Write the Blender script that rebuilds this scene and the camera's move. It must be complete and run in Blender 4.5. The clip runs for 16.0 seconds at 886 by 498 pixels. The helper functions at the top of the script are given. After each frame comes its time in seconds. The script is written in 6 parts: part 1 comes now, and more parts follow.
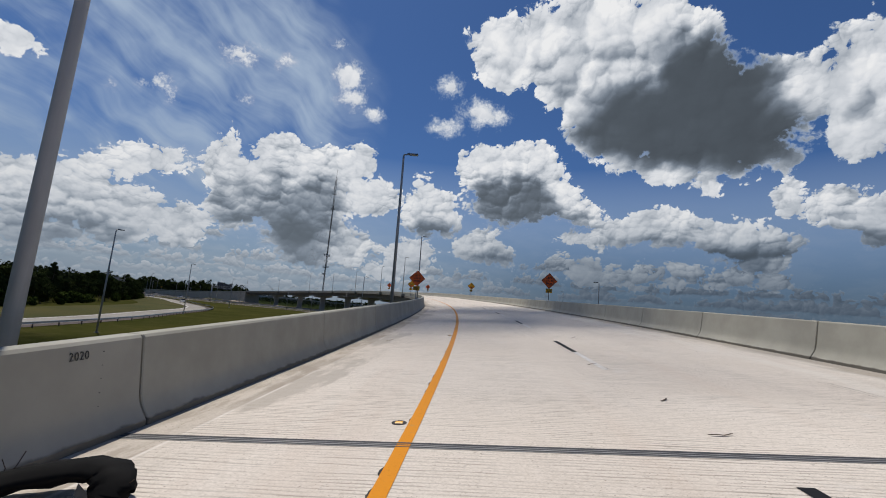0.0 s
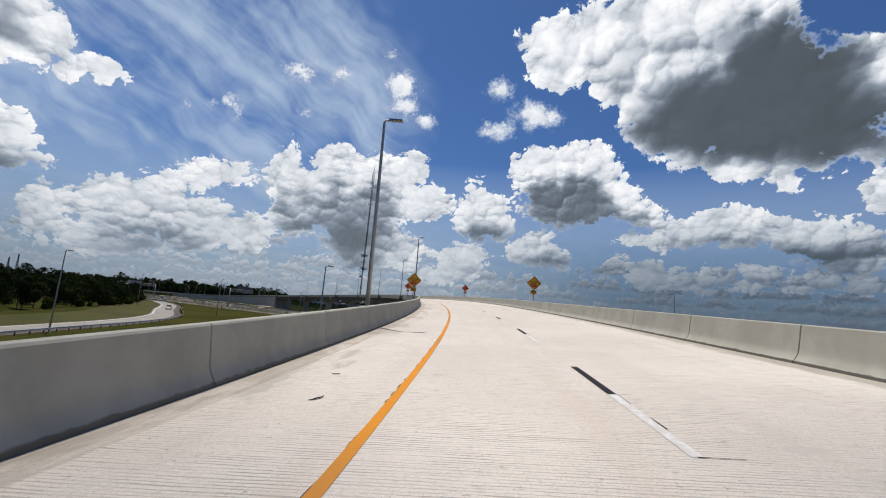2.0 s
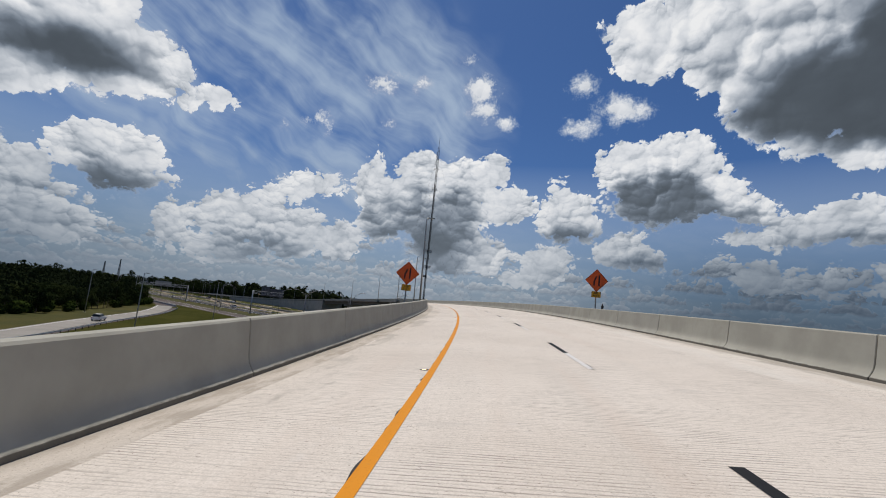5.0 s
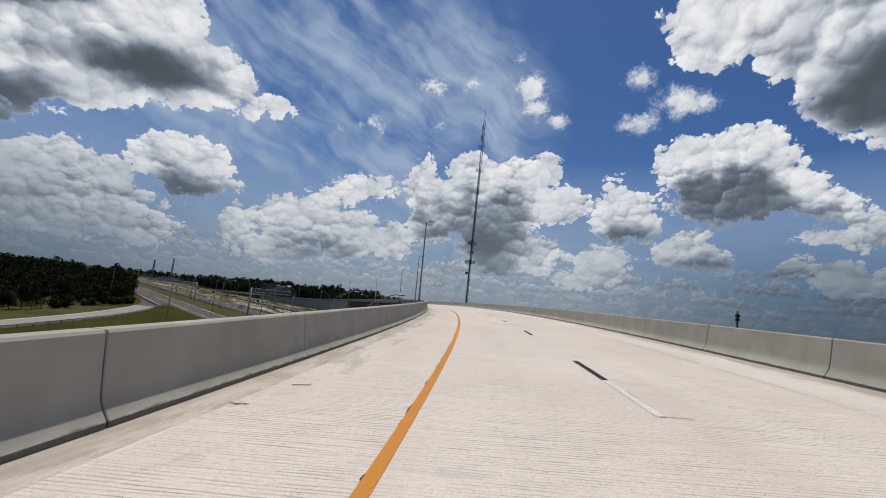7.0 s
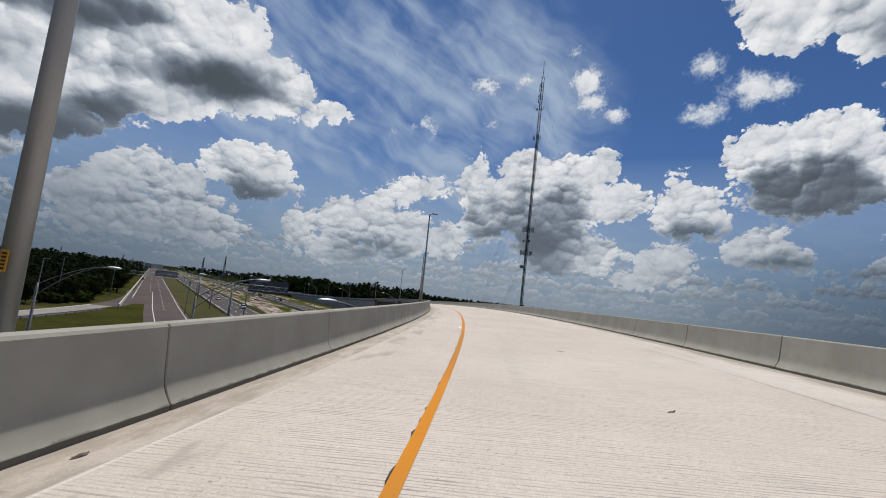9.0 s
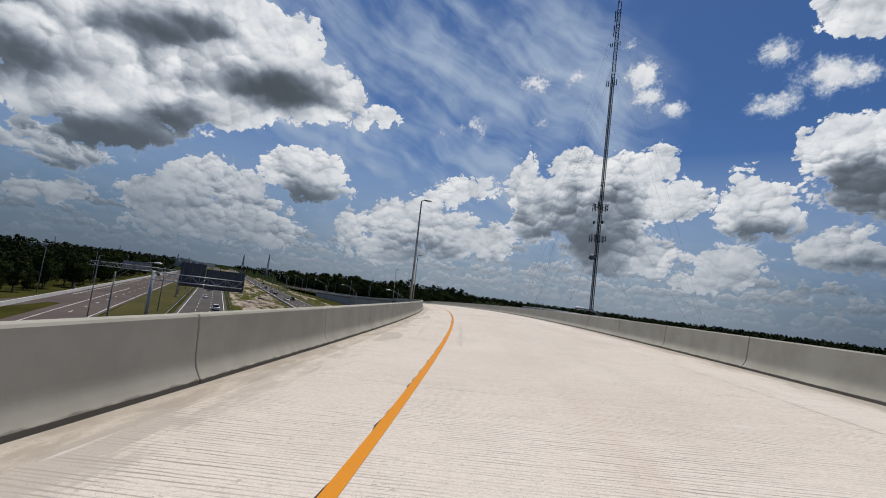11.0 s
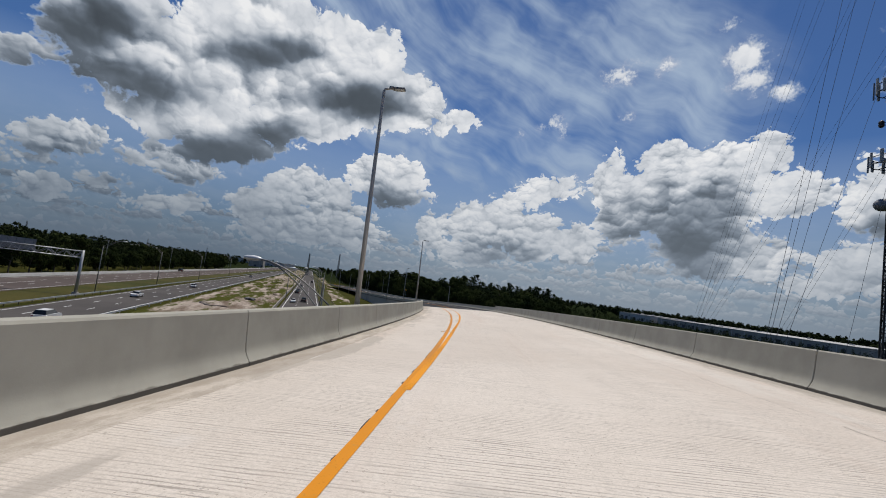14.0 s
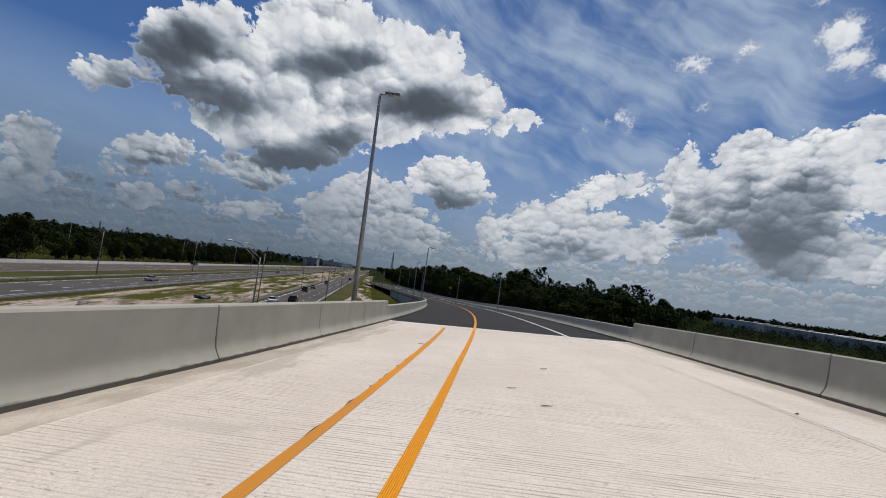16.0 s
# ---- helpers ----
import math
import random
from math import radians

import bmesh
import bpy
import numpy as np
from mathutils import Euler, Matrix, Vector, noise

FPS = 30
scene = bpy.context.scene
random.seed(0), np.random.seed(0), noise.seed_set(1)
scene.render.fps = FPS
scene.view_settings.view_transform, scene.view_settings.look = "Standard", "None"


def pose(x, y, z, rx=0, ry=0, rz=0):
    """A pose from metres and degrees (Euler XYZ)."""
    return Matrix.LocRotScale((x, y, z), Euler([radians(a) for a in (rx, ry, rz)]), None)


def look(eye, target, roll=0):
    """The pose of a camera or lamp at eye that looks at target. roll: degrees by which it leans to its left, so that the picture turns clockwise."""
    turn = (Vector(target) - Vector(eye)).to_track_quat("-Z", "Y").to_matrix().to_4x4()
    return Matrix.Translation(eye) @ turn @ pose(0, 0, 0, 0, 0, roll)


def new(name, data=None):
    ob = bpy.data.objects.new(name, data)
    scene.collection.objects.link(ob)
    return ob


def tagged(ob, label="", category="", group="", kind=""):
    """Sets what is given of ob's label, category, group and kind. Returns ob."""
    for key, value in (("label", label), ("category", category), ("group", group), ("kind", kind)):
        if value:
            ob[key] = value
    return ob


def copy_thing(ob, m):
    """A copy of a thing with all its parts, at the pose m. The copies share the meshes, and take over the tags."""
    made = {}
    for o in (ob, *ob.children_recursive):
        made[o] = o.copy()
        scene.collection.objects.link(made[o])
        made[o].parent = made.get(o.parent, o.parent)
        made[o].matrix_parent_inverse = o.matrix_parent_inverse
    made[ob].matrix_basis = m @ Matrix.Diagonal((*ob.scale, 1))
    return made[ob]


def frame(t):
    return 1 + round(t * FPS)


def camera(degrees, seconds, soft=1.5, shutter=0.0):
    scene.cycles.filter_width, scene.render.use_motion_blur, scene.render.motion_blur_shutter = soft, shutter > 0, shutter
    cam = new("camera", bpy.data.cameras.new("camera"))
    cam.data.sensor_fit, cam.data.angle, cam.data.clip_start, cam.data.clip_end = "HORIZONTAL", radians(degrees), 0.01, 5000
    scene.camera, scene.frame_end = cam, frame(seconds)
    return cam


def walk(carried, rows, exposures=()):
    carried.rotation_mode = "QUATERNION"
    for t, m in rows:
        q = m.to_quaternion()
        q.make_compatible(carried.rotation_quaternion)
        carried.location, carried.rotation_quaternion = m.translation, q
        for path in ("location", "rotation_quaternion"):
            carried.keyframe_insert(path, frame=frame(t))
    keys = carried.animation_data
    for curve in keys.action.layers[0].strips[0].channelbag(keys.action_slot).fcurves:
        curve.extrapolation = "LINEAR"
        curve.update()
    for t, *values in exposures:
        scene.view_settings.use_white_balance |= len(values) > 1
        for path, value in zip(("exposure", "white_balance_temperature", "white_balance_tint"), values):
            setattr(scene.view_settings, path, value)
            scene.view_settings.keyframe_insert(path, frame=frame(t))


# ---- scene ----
cam = camera(90.2, 16.0, soft=1.0)
PATH = (
    (0, pose(0.74, -0.08, 1.73, 98.20, -4.96, -0.62)),
    (0.5, pose(2.07, 13.51, 2.40, 98.20, -4.95, 1.10)),
    (1, pose(2.99, 27.07, 3.04, 98.23, -4.97, 2.86)),
    (1.5, pose(3.48, 40.59, 3.65, 98.21, -5.03, 4.58)),
    (2, pose(3.53, 54.04, 4.25, 98.15, -5.15, 6.32)),
    (2.5, pose(3.08, 67.45, 4.82, 98.09, -5.24, 8.10)),
    (3, pose(2.20, 80.76, 5.39, 98.09, -5.28, 9.96)),
    (3.5, pose(0.89, 93.97, 5.96, 98.03, -5.34, 11.86)),
    (4, pose(-0.87, 107.04, 6.51, 97.92, -5.41, 13.60)),
    (4.5, pose(-2.85, 120.07, 7.07, 97.78, -5.53, 15.31)),
    (5, pose(-5.21, 133.04, 7.59, 97.63, -5.66, 17.02)),
    (5.5, pose(-7.95, 145.93, 8.06, 97.48, -5.79, 18.72)),
    (6, pose(-11.11, 158.75, 8.48, 97.33, -5.93, 20.42)),
    (6.5, pose(-14.63, 171.46, 8.86, 97.18, -6.07, 22.09)),
    (7, pose(-18.44, 184.09, 9.18, 97.04, -6.28, 23.59)),
    (7.5, pose(-22.69, 196.60, 9.45, 96.81, -6.37, 25.72)),
    (8, pose(-27.33, 208.96, 9.68, 96.64, -6.45, 27.33)),
    (8.5, pose(-32.31, 221.23, 9.87, 96.48, -6.56, 28.99)),
    (9, pose(-37.66, 233.47, 10.02, 96.24, -6.71, 30.48)),
    (9.5, pose(-43.26, 245.69, 10.13, 96.07, -6.86, 32.05)),
    (10, pose(-49.29, 257.82, 10.21, 95.91, -7.00, 33.63)),
    (10.5, pose(-55.73, 269.85, 10.23, 95.75, -7.14, 35.21)),
    (11, pose(-62.62, 281.74, 10.22, 95.59, -7.28, 36.80)),
    (11.5, pose(-69.89, 293.51, 10.16, 95.43, -7.42, 38.41)),
    (12, pose(-77.63, 305.11, 10.04, 95.23, -7.51, 40.14)),
    (12.5, pose(-85.75, 316.51, 9.87, 94.98, -7.54, 41.96)),
    (13, pose(-94.24, 327.69, 9.66, 94.86, -7.56, 43.78)),
    (13.5, pose(-103.10, 338.61, 9.39, 94.75, -7.55, 45.50)),
    (14, pose(-112.22, 349.34, 9.09, 94.58, -7.57, 47.23)),
    (14.5, pose(-121.66, 359.88, 8.75, 94.47, -7.50, 48.79)),
    (15, pose(-131.42, 370.16, 8.37, 94.31, -7.44, 50.50)),
    (15.5, pose(-141.49, 380.20, 7.95, 93.99, -7.59, 52.89)),
    (16, pose(-151.89, 389.95, 7.49, 93.64, -7.79, 55.12)),
)

walk(cam, PATH, ((0, -0.05), (0.9, 0.05), (1.5, 0.27), (2.0, 0.2), (2.5, 0.1), (3.4, -0.05), (16, -0.05)))

# ---- world, sun ----
SUN_AZ, SUN_EL = 41.0, 69.0   # azimuth counted anticlockwise from +y
sun_dir = Vector((-math.sin(radians(SUN_AZ)) * math.cos(radians(SUN_EL)),
                  math.cos(radians(SUN_AZ)) * math.cos(radians(SUN_EL)), math.sin(radians(SUN_EL))))
sun = new("sun", bpy.data.lights.new("sun", "SUN"))
sun.data.energy, sun.data.angle, sun.data.color = 3.85, radians(0.55), (1.0, 0.94, 0.86)
sun.matrix_world = look(sun_dir * 500, (0, 0, 0))


class Net:
    """Short hand for building node trees."""
    def __init__(self, tree):
        self.tree, self.n, self.l = tree, tree.nodes, tree.links

    def add(self, kind, ins={}):
        node = self.n.new(kind)
        for key, value in ins.items():
            self.put(node.inputs[key], value)
        return node

    def put(self, socket, value):
        if isinstance(value, bpy.types.NodeSocket):
            self.l.new(value, socket)
        elif isinstance(value, bpy.types.Node):
            self.l.new(value.outputs[0], socket)
        else:
            socket.default_value = value

    def math(self, op, *vals, clamp=False):
        node = self.add("ShaderNodeMath")
        node.operation, node.use_clamp = op, clamp
        for i, v in enumerate(vals):
            self.put(node.inputs[i], v)
        return node.outputs[0]

    def vec(self, op, *vals, out=0):
        node = self.add("ShaderNodeVectorMath")
        node.operation = op
        for i, v in enumerate(vals):
            self.put(node.inputs[i], v)
        return node.outputs[out]

    def mix(self, fac, a, b, blend="MIX"):
        node = self.add("ShaderNodeMix")
        node.data_type, node.blend_type = "RGBA", blend
        self.put(node.inputs[0], fac)
        self.put(node.inputs[6], a)
        self.put(node.inputs[7], b)
        return node.outputs[2]

    def step(self, x, lo, hi, a=0.0, b=1.0, smooth=True):
        node = self.add("ShaderNodeMapRange")
        node.interpolation_type = "SMOOTHSTEP" if smooth else "LINEAR"
        for i, v in enumerate((x, lo, hi, a, b)):
            self.put(node.inputs[i], v)
        return node.outputs[0]

    def noise(self, vector, scale, detail=4.0, rough=0.55, out=0):
        node = self.add("ShaderNodeTexNoise")
        self.put(node.inputs["Vector"], vector)
        node.inputs["Scale"].default_value = scale
        node.inputs["Detail"].default_value = detail
        node.inputs["Roughness"].default_value = rough
        return node.outputs[out]


def rgb(r, g, b):
    return (r, g, b, 1.0)


world = bpy.data.worlds.new("sky")
scene.world = world
world.use_nodes = True
world.node_tree.nodes.clear()
W = Net(world.node_tree)
sky = W.add("ShaderNodeTexSky")
sky.sky_type, sky.sun_disc = "NISHITA", False
sky.sun_elevation, sky.sun_rotation = radians(SUN_EL), radians(-SUN_AZ)
sky.altitude, sky.air_density, sky.dust_density, sky.ozone_density = 20.0, 1.0, 0.6, 2.2
heading = W.add("ShaderNodeTexCoord").outputs["Generated"]
sep = W.add("ShaderNodeSeparateXYZ", ins={0: heading})
azimuth = W.math("MULTIPLY", W.math("ARCTAN2", W.math("MULTIPLY", sep.outputs[0], -1.0), sep.outputs[1]), 57.29578)
height = W.math("MULTIPLY", W.math("ARCSINE", sep.outputs[2]), 57.29578)
flat = W.add("ShaderNodeCombineXYZ", ins={0: azimuth, 1: height}).outputs[0]
# the cloud field bends with two scales of turbulence
swirl = W.vec("SUBTRACT", W.noise(flat, 0.16, 1.0, 0.5, out=1), (0.5, 0.5, 0.5))
swirl2 = W.vec("SUBTRACT", W.noise(flat, 0.55, 2.0, 0.5, out=1), (0.5, 0.5, 0.5))
bent = W.vec("ADD", flat, W.vec("ADD", W.vec("MULTIPLY", swirl, (2.4, 1.6, 0.0)), W.vec("MULTIPLY", swirl2, (1.3, 1.0, 0.0))))
curl = W.vec("ADD", bent, W.vec("MULTIPLY", W.vec("SUBTRACT", W.noise(flat, 2.0, 1.0, 0.5, out=1), (0.5, 0.5, 0.5)), (0.36, 0.30, 0.0)))


AZ0, AZ1 = -66.0, 124.0
AZ = np.linspace(AZ0, AZ1, 191)
BANDS = (0, 1.5, 3, 4.5, 6, 7.5, 9, 10.5, 12, 13.5, 15, 16.5, 18, 19.5, 21, 23, 25, 27, 29, 31.5, 34.5, 38)


def lobes(rows, joint=0.5, lift=0.0):
    """Soft union of ellipses (azimuth, height, half width, half height, lean), all in degrees: degrees inside the rim, one row of values a band."""
    out = []
    for el in BANDS:
        total = np.full_like(AZ, -4.0)
        for a, e, ra, re, lean in rows:
            c, q = math.cos(radians(lean)), math.sin(radians(lean))
            x, y = AZ - a, el + lift - e
            v = (1 - np.hypot((x * c + y * q) / ra, (y * c - x * q) / re)) * re
            h = np.maximum(joint - np.abs(total - v), 0) / joint
            total = np.maximum(total, v) + h * h * h * joint / 6
        out.append(np.clip(total, -4, 4))
    return np.array(out)


# cumulus by groups, seen from the bridge
GREAT_EAST = (
    (-6.1, 32.3, 4.9, 3.8, 12), (-12.6, 33.1, 6.4, 4.2, 12), (-14.5, 29.1, 4.1, 3, 13), (-19.6, 34.2, 7.9, 4.2, 13), (-20.1, 27.9, 7.6, 4.9, 13),
    (-26.8, 30.7, 7.6, 5.6, 27), (-30, 24.1, 10.3, 5.7, 15), (-21.1, 23.6, 6.7, 3.7, 9), (-26.8, 19.1, 6.4, 1.9, 7), (-30.8, 17.5, 2.4, 1, 8),
    (-35.2, 24.6, 4.7, 3.8, 41), (-34.6, 20.5, 4.5, 2.4, 14), (-37.9, 18.9, 1.4, 1.1, 24), (-39, 25.3, 4.5, 2.8, 20), (-44.7, 24.9, 5.5, 3.2, 86),
    (-43.7, 19.3, 2.3, 1.8, 25), (-49.2, 23.2, 6.6, 4.1, 84),
)
GREAT_WEST = (
    (60.3, 21.1, 5.5, 3.4, -11), (64.9, 18.5, 4.2, 3, -14),
    (87.9, 21.4, 6, 3.7, -26), (94.2, 15.6, 3.4, 1.3, -22), (84.4, 18.1, 6.8, 2.9, -19), (75.5, 26.4, 7.9, 4, -16), (66.4, 23.8, 8.4, 5.4, -11),
    (59.7, 26.2, 3.8, 3.6, 10), (55.5, 21.9, 4.9, 3, -6), (79.6, 15.3, 7.6, 2.7, -15), (75.9, 12.5, 6.9, 2.4, -13), (69, 17.4, 6.1, 3.5, -12),
    (50.8, 20.1, 1.9, 1.1, -4), (47.5, 20.8, 2.6, 1.1, -4), (77.4, 21.9, 8, 4.2, -17),
)
GREAT_BASES = (
    (89.6, 20, 4.5, 1.9, -26), (72.7, 23.6, 4.6, 1.5, -16),
    (-28.4, 23.5, 10.8, 4.5, 11), (-31.5, 27.6, 6.2, 4.3, 25), (-22.3, 22.6, 6.5, 2.5, 7), (-35, 20.2, 3.3, 2.1, 16), (-37.4, 21.2, 3.1, 2.7, 39),
    (89.6, 15.5, 6.1, 1.4, -19), (84, 15.7, 3.6, 1.3, -17), (76.4, 11.4, 7.5, 1.6, -12), (70.8, 15, 2.8, 1.7, -13), (61, 20.8, 5.2, 2, -9),
)
HEAPS_WEST = (
    (56.7, 12.5, 5.2, 3, -10), (54.9, 10.6, 4, 2, -9), (50.5, 10.9, 1, 0.7, -8), (89.8, 9.1, 3.6, 1.7, -20), (91.6, 7.2, 2.4, 1.1, -19),
    (82.4, 9.8, 3.3, 1.4, -17), (78.8, 8.8, 3.2, 1.4, -15), (85.8, 5.9, 2.3, 0.9, -15), (34.9, 13.9, 4.9, 1.4, -8), (39.3, 11.4, 3.5, 1.4, -9),
)
HEAPS_EAST = (
    (-5.2, 18.3, 4.2, 3.5, 4), (-10.2, 18.4, 5.2, 4.1, 5), (-14.3, 15.6, 3.2, 2.7, 7), (-17, 13.6, 3, 1.6, 1), (-2.9, 19.7, 2.1, 1.5, 1),
    (-8.3, 14.2, 5.6, 2.4, -1), (2.2, 12.6, 3.9, 3.1, -3), (3.6, 16.9, 1.1, 1.1, 63), (-0.2, 11.1, 1.8, 1.3, -3), (-4.7, 8.7, 3.6, 2.3, -3),
    (-7.6, 7.1, 1.7, 1.1, -4), (-16.4, 10.6, 2.5, 0.9, -1),
)
HEAPS_FAR_EAST = (
    (-26.8, 12.1, 4.4, 2.4, 2), (-21.3, 11.3, 3.8, 1.7, 0), (-32.6, 10.8, 3.8, 2.3, 3), (-36, 9.5, 3.4, 2.3, 2), (-38.5, 14.7, 1.9, 1.5, 84),
    (-42.6, 13.3, 2.8, 2.3, 11), (-45.2, 11.5, 2.6, 1.9, -90), (-48.6, 12.2, 3.1, 2.9, 35),
)
TOWER = (
    (27.8, 14.8, 3.2, 2.3, 83), (27.5, 18.7, 1.1, 1, 31), (21.8, 17.8, 2.8, 2.3, 0), (16.1, 16.4, 4.9, 3.1, -1), (11.6, 18, 2.3, 1.5, 83),
    (9.3, 13.9, 3.2, 2.3, 0), (20.1, 12.6, 8.1, 4.2, -4), (25.8, 10.6, 3.6, 3.1, -5), (17.5, 7.7, 5, 3.5, -5), (11.8, 7.2, 3, 2, -5),
    (4, 7.1, 3.2, 1.8, -4), (6.7, 4.8, 3.8, 1.2, -5),
)
LOW_WEST = (
    (41.1, 8.3, 6.7, 2.7, -9), (44.6, 8.8, 3.8, 2.2, -10), (36.9, 7.1, 4.3, 2.9, -8), (31, 7.1, 2.8, 2.6, -6), (49.7, 6.6, 2.5, 2.3, 89),
    (44, 4.6, 6.1, 1.8, -8), (67.5, 9.5, 3.4, 2.3, -13), (71, 7, 3.6, 1.7, -12), (62.7, 9.3, 2.1, 1.7, -13), (65.7, 6.6, 7.4, 1.3, -10),
    (71.5, 6.3, 2.6, 1.5, -17), (69.5, 3.8, 4.4, 1.3, -12), (62.7, 4.8, 5.3, 1.8, -11), (58.4, 4.4, 3.2, 1.8, -11), (90.3, 4.3, 2.4, 1.2, -16),
    (80.1, 4.9, 3.7, 1.2, -12), (99.5, 7.4, 2.5, 2.2, -55), (99.7, 3.6, 3.1, 1.6, -16),
)
LOW_EAST = (
    (-18.4, 6.6, 2.9, 1.6, -3), (-23.6, 5.9, 3.2, 1.3, -3), (-28.8, 6.7, 3.2, 1.3, -2), (-33.8, 6.2, 3.2, 1.1, -2), (-37, 6.1, 1.9, 0.9, -2),
    (4.3, 7.3, 3.1, 1.9, -5), (11.8, 7.7, 2.9, 1.8, -6),
)
HEAP_BASES = (
    (55.5, 9.4, 3.6, 1.2, -9), (89.6, 7.7, 3.2, 0.5, -17), (80.5, 7.4, 4, 0.5, -14), (-11.8, 12.5, 5.7, 1.2, -1), (-7.6, 12.9, 3.2, 0.6, -2),
    (1.2, 10.3, 2.6, 0.6, -4), (-6, 7, 2.8, 0.6, -4), (-33.4, 8.6, 5, 1, 0), (-25.2, 9.8, 3.5, 0.6, 0), (-42.9, 9.9, 3.4, 0.9, 2),
)
LOW_BASES = (
    (16.8, 8.4, 5.1, 3, -5), (23.4, 8.3, 3.7, 1.9, -6), (25.3, 12.1, 2.2, 2.2, 5), (3.3, 5.4, 3.7, 0.6, -5), (38.5, 5, 4.3, 0.9, -7),
    (67, 6.4, 5.9, 0.7, -10), (69.3, 2.7, 4.2, 0.5, -11), (61.5, 3.5, 4.6, 0.6, -10), (-23.6, 4.9, 3.3, 0.5, -3), (-31.6, 5.5, 4.5, 0.5, -2),
)
SMALL = (
    (27.8, 27, 2.7, 1.3, -15), (23.1, 27.9, 1.3, 1.2, -28), (17, 30.8, 1.4, 0.6, -9), (14.7, 27.8, 2.3, 1.8, -7), (14.1, 25.3, 2.3, 1.5, -7),
    (10.9, 24, 1.4, 1.2, -4), (35.8, 21.5, 1.7, 1, -19), (34.4, 20.3, 1.1, 0.6, 83), (1.2, 28.2, 1.9, 1.3, 1), (-3.6, 25.4, 3.6, 1.8, 1),
    (1.2, 23.5, 2.6, 1.2, -2), (-1.4, 33.5, 0.7, 0.5, 7), (39.7, 20, 0.6, 0.5, -67), (27, 22.3, 0.7, 0.5, 9),
)
TOWER_SHADE = ((19, 8.1, 4.6, 2.3, -4), (17.5, 4.7, 4.2, 1.2, -6))
FRONT, MIDDLE, BACK = GREAT_EAST + GREAT_WEST, HEAPS_WEST + HEAPS_EAST + HEAPS_FAR_EAST, TOWER + LOW_WEST + LOW_EAST
veils = np.clip(lobes(((38, 24, 29, 16, 0), (60, 28, 18, 14, 0))) / 4.0, 0, 1)


def base_map(rows, slope):
    """Shaded bases: 1 where a base is deep, fading out upward."""
    return np.clip(lobes(rows, 0.8) * slope + 0.52, 0, 1)


def shade_above(rows):
    """Cloud that lies above a point, toward the sun, shades it."""
    return sum(np.clip(lobes(rows, 0.5, d) / 2.5, 0, 1) * w for d, w in ((1.2, 0.3), (2.6, 0.35), (4.5, 0.35))) ** 1.5


# every band of the sky is one set of curves over the azimuth
bent_parts = W.add("ShaderNodeSeparateXYZ", {0: bent})
u = W.step(bent_parts.outputs[0], AZ0, AZ1, smooth=False)
uuu = W.add("ShaderNodeCombineColor", {0: u, 1: u, 2: u}).outputs[0]


def sky_maps(*maps):
    """Reads up to three maps of the sky at once."""
    mapped = None
    for k, el in enumerate(BANDS):
        node = W.add("ShaderNodeRGBCurve", {1: uuu})
        for channel, values in enumerate(m[k] for m in maps):
            points = node.mapping.curves[channel].points
            points[0].location, points[1].location = (0, float(values[0])), (1, float(values[-1]))
            for i in range(1, len(AZ) - 1):
                if abs(values[i] * 2 - values[i - 1] - values[i + 1]) > 1e-4:
                    points.new(i / (len(AZ) - 1), float(values[i]))
            for p in points:
                p.handle_type = "VECTOR"
        node.mapping.update()
        if mapped is None:
            mapped = node.outputs[0]
        else:
            mapped = W.mix(W.step(bent_parts.outputs[1], float(BANDS[k - 1]), float(el), smooth=False), mapped, node.outputs[0])
    return W.add("ShaderNodeSeparateColor", {0: mapped}).outputs


great = sky_maps(lobes(FRONT) / 8 + 0.5, np.maximum(base_map(GREAT_BASES, 0.27), 0.40 * shade_above(FRONT)), veils)
rest = sky_maps(lobes(MIDDLE) / 8 + 0.5, np.maximum(base_map(HEAP_BASES + LOW_BASES, 0.34), np.clip(1.35 * shade_above(MIDDLE), 0, 0.66)), lobes(BACK) / 8 + 0.5)
tower_shade = np.clip(lobes(TOWER_SHADE, 0.8) * 0.30 + 0.34, 0, 0.85)
far = sky_maps(np.maximum(tower_shade, np.maximum(0.50 * base_map(LOW_BASES, 0.22), np.clip(1.15 * shade_above(BACK), 0, 0.5))))
veils = great[2]


def deep(value):
    return W.math("MULTIPLY_ADD", value, 8.0, -4.0)


sunward = W.add("ShaderNodeCombineXYZ", {0: W.step(azimuth, -30.0, 100.0, 0.75, -0.60, smooth=False), 1: 0.85}).outputs[0]


def dome(scale, off, crisp):
    """One size of rounded heaps, and how much each side of them turns to the sun."""
    pair = []
    for shift in (None, off):
        v = W.add("ShaderNodeTexVoronoi")
        v.voronoi_dimensions, v.feature = "2D", "F1" if crisp else "SMOOTH_F1"
        spot = curl if shift is None else W.vec("ADD", curl, W.vec("MULTIPLY", sunward, (shift, shift, 0)))
        W.put(v.inputs["Vector"], W.vec("MULTIPLY", spot, (0.9, 1.1, 1.0)))
        v.inputs["Scale"].default_value = scale
        if not crisp:
            v.inputs["Smoothness"].default_value = 0.25
        d = v.outputs["Distance"]
        pair.append(W.math("SUBTRACT", 1.0, W.math("MULTIPLY", W.math("MULTIPLY", d, d), 1.5)))
    return pair[0], W.math("SUBTRACT", pair[0], pair[1])


def total(*pairs):
    out = None
    for value, weight in pairs:
        term = W.math("MULTIPLY", value, weight)
        out = term if out is None else W.math("ADD", out, term)
    return out


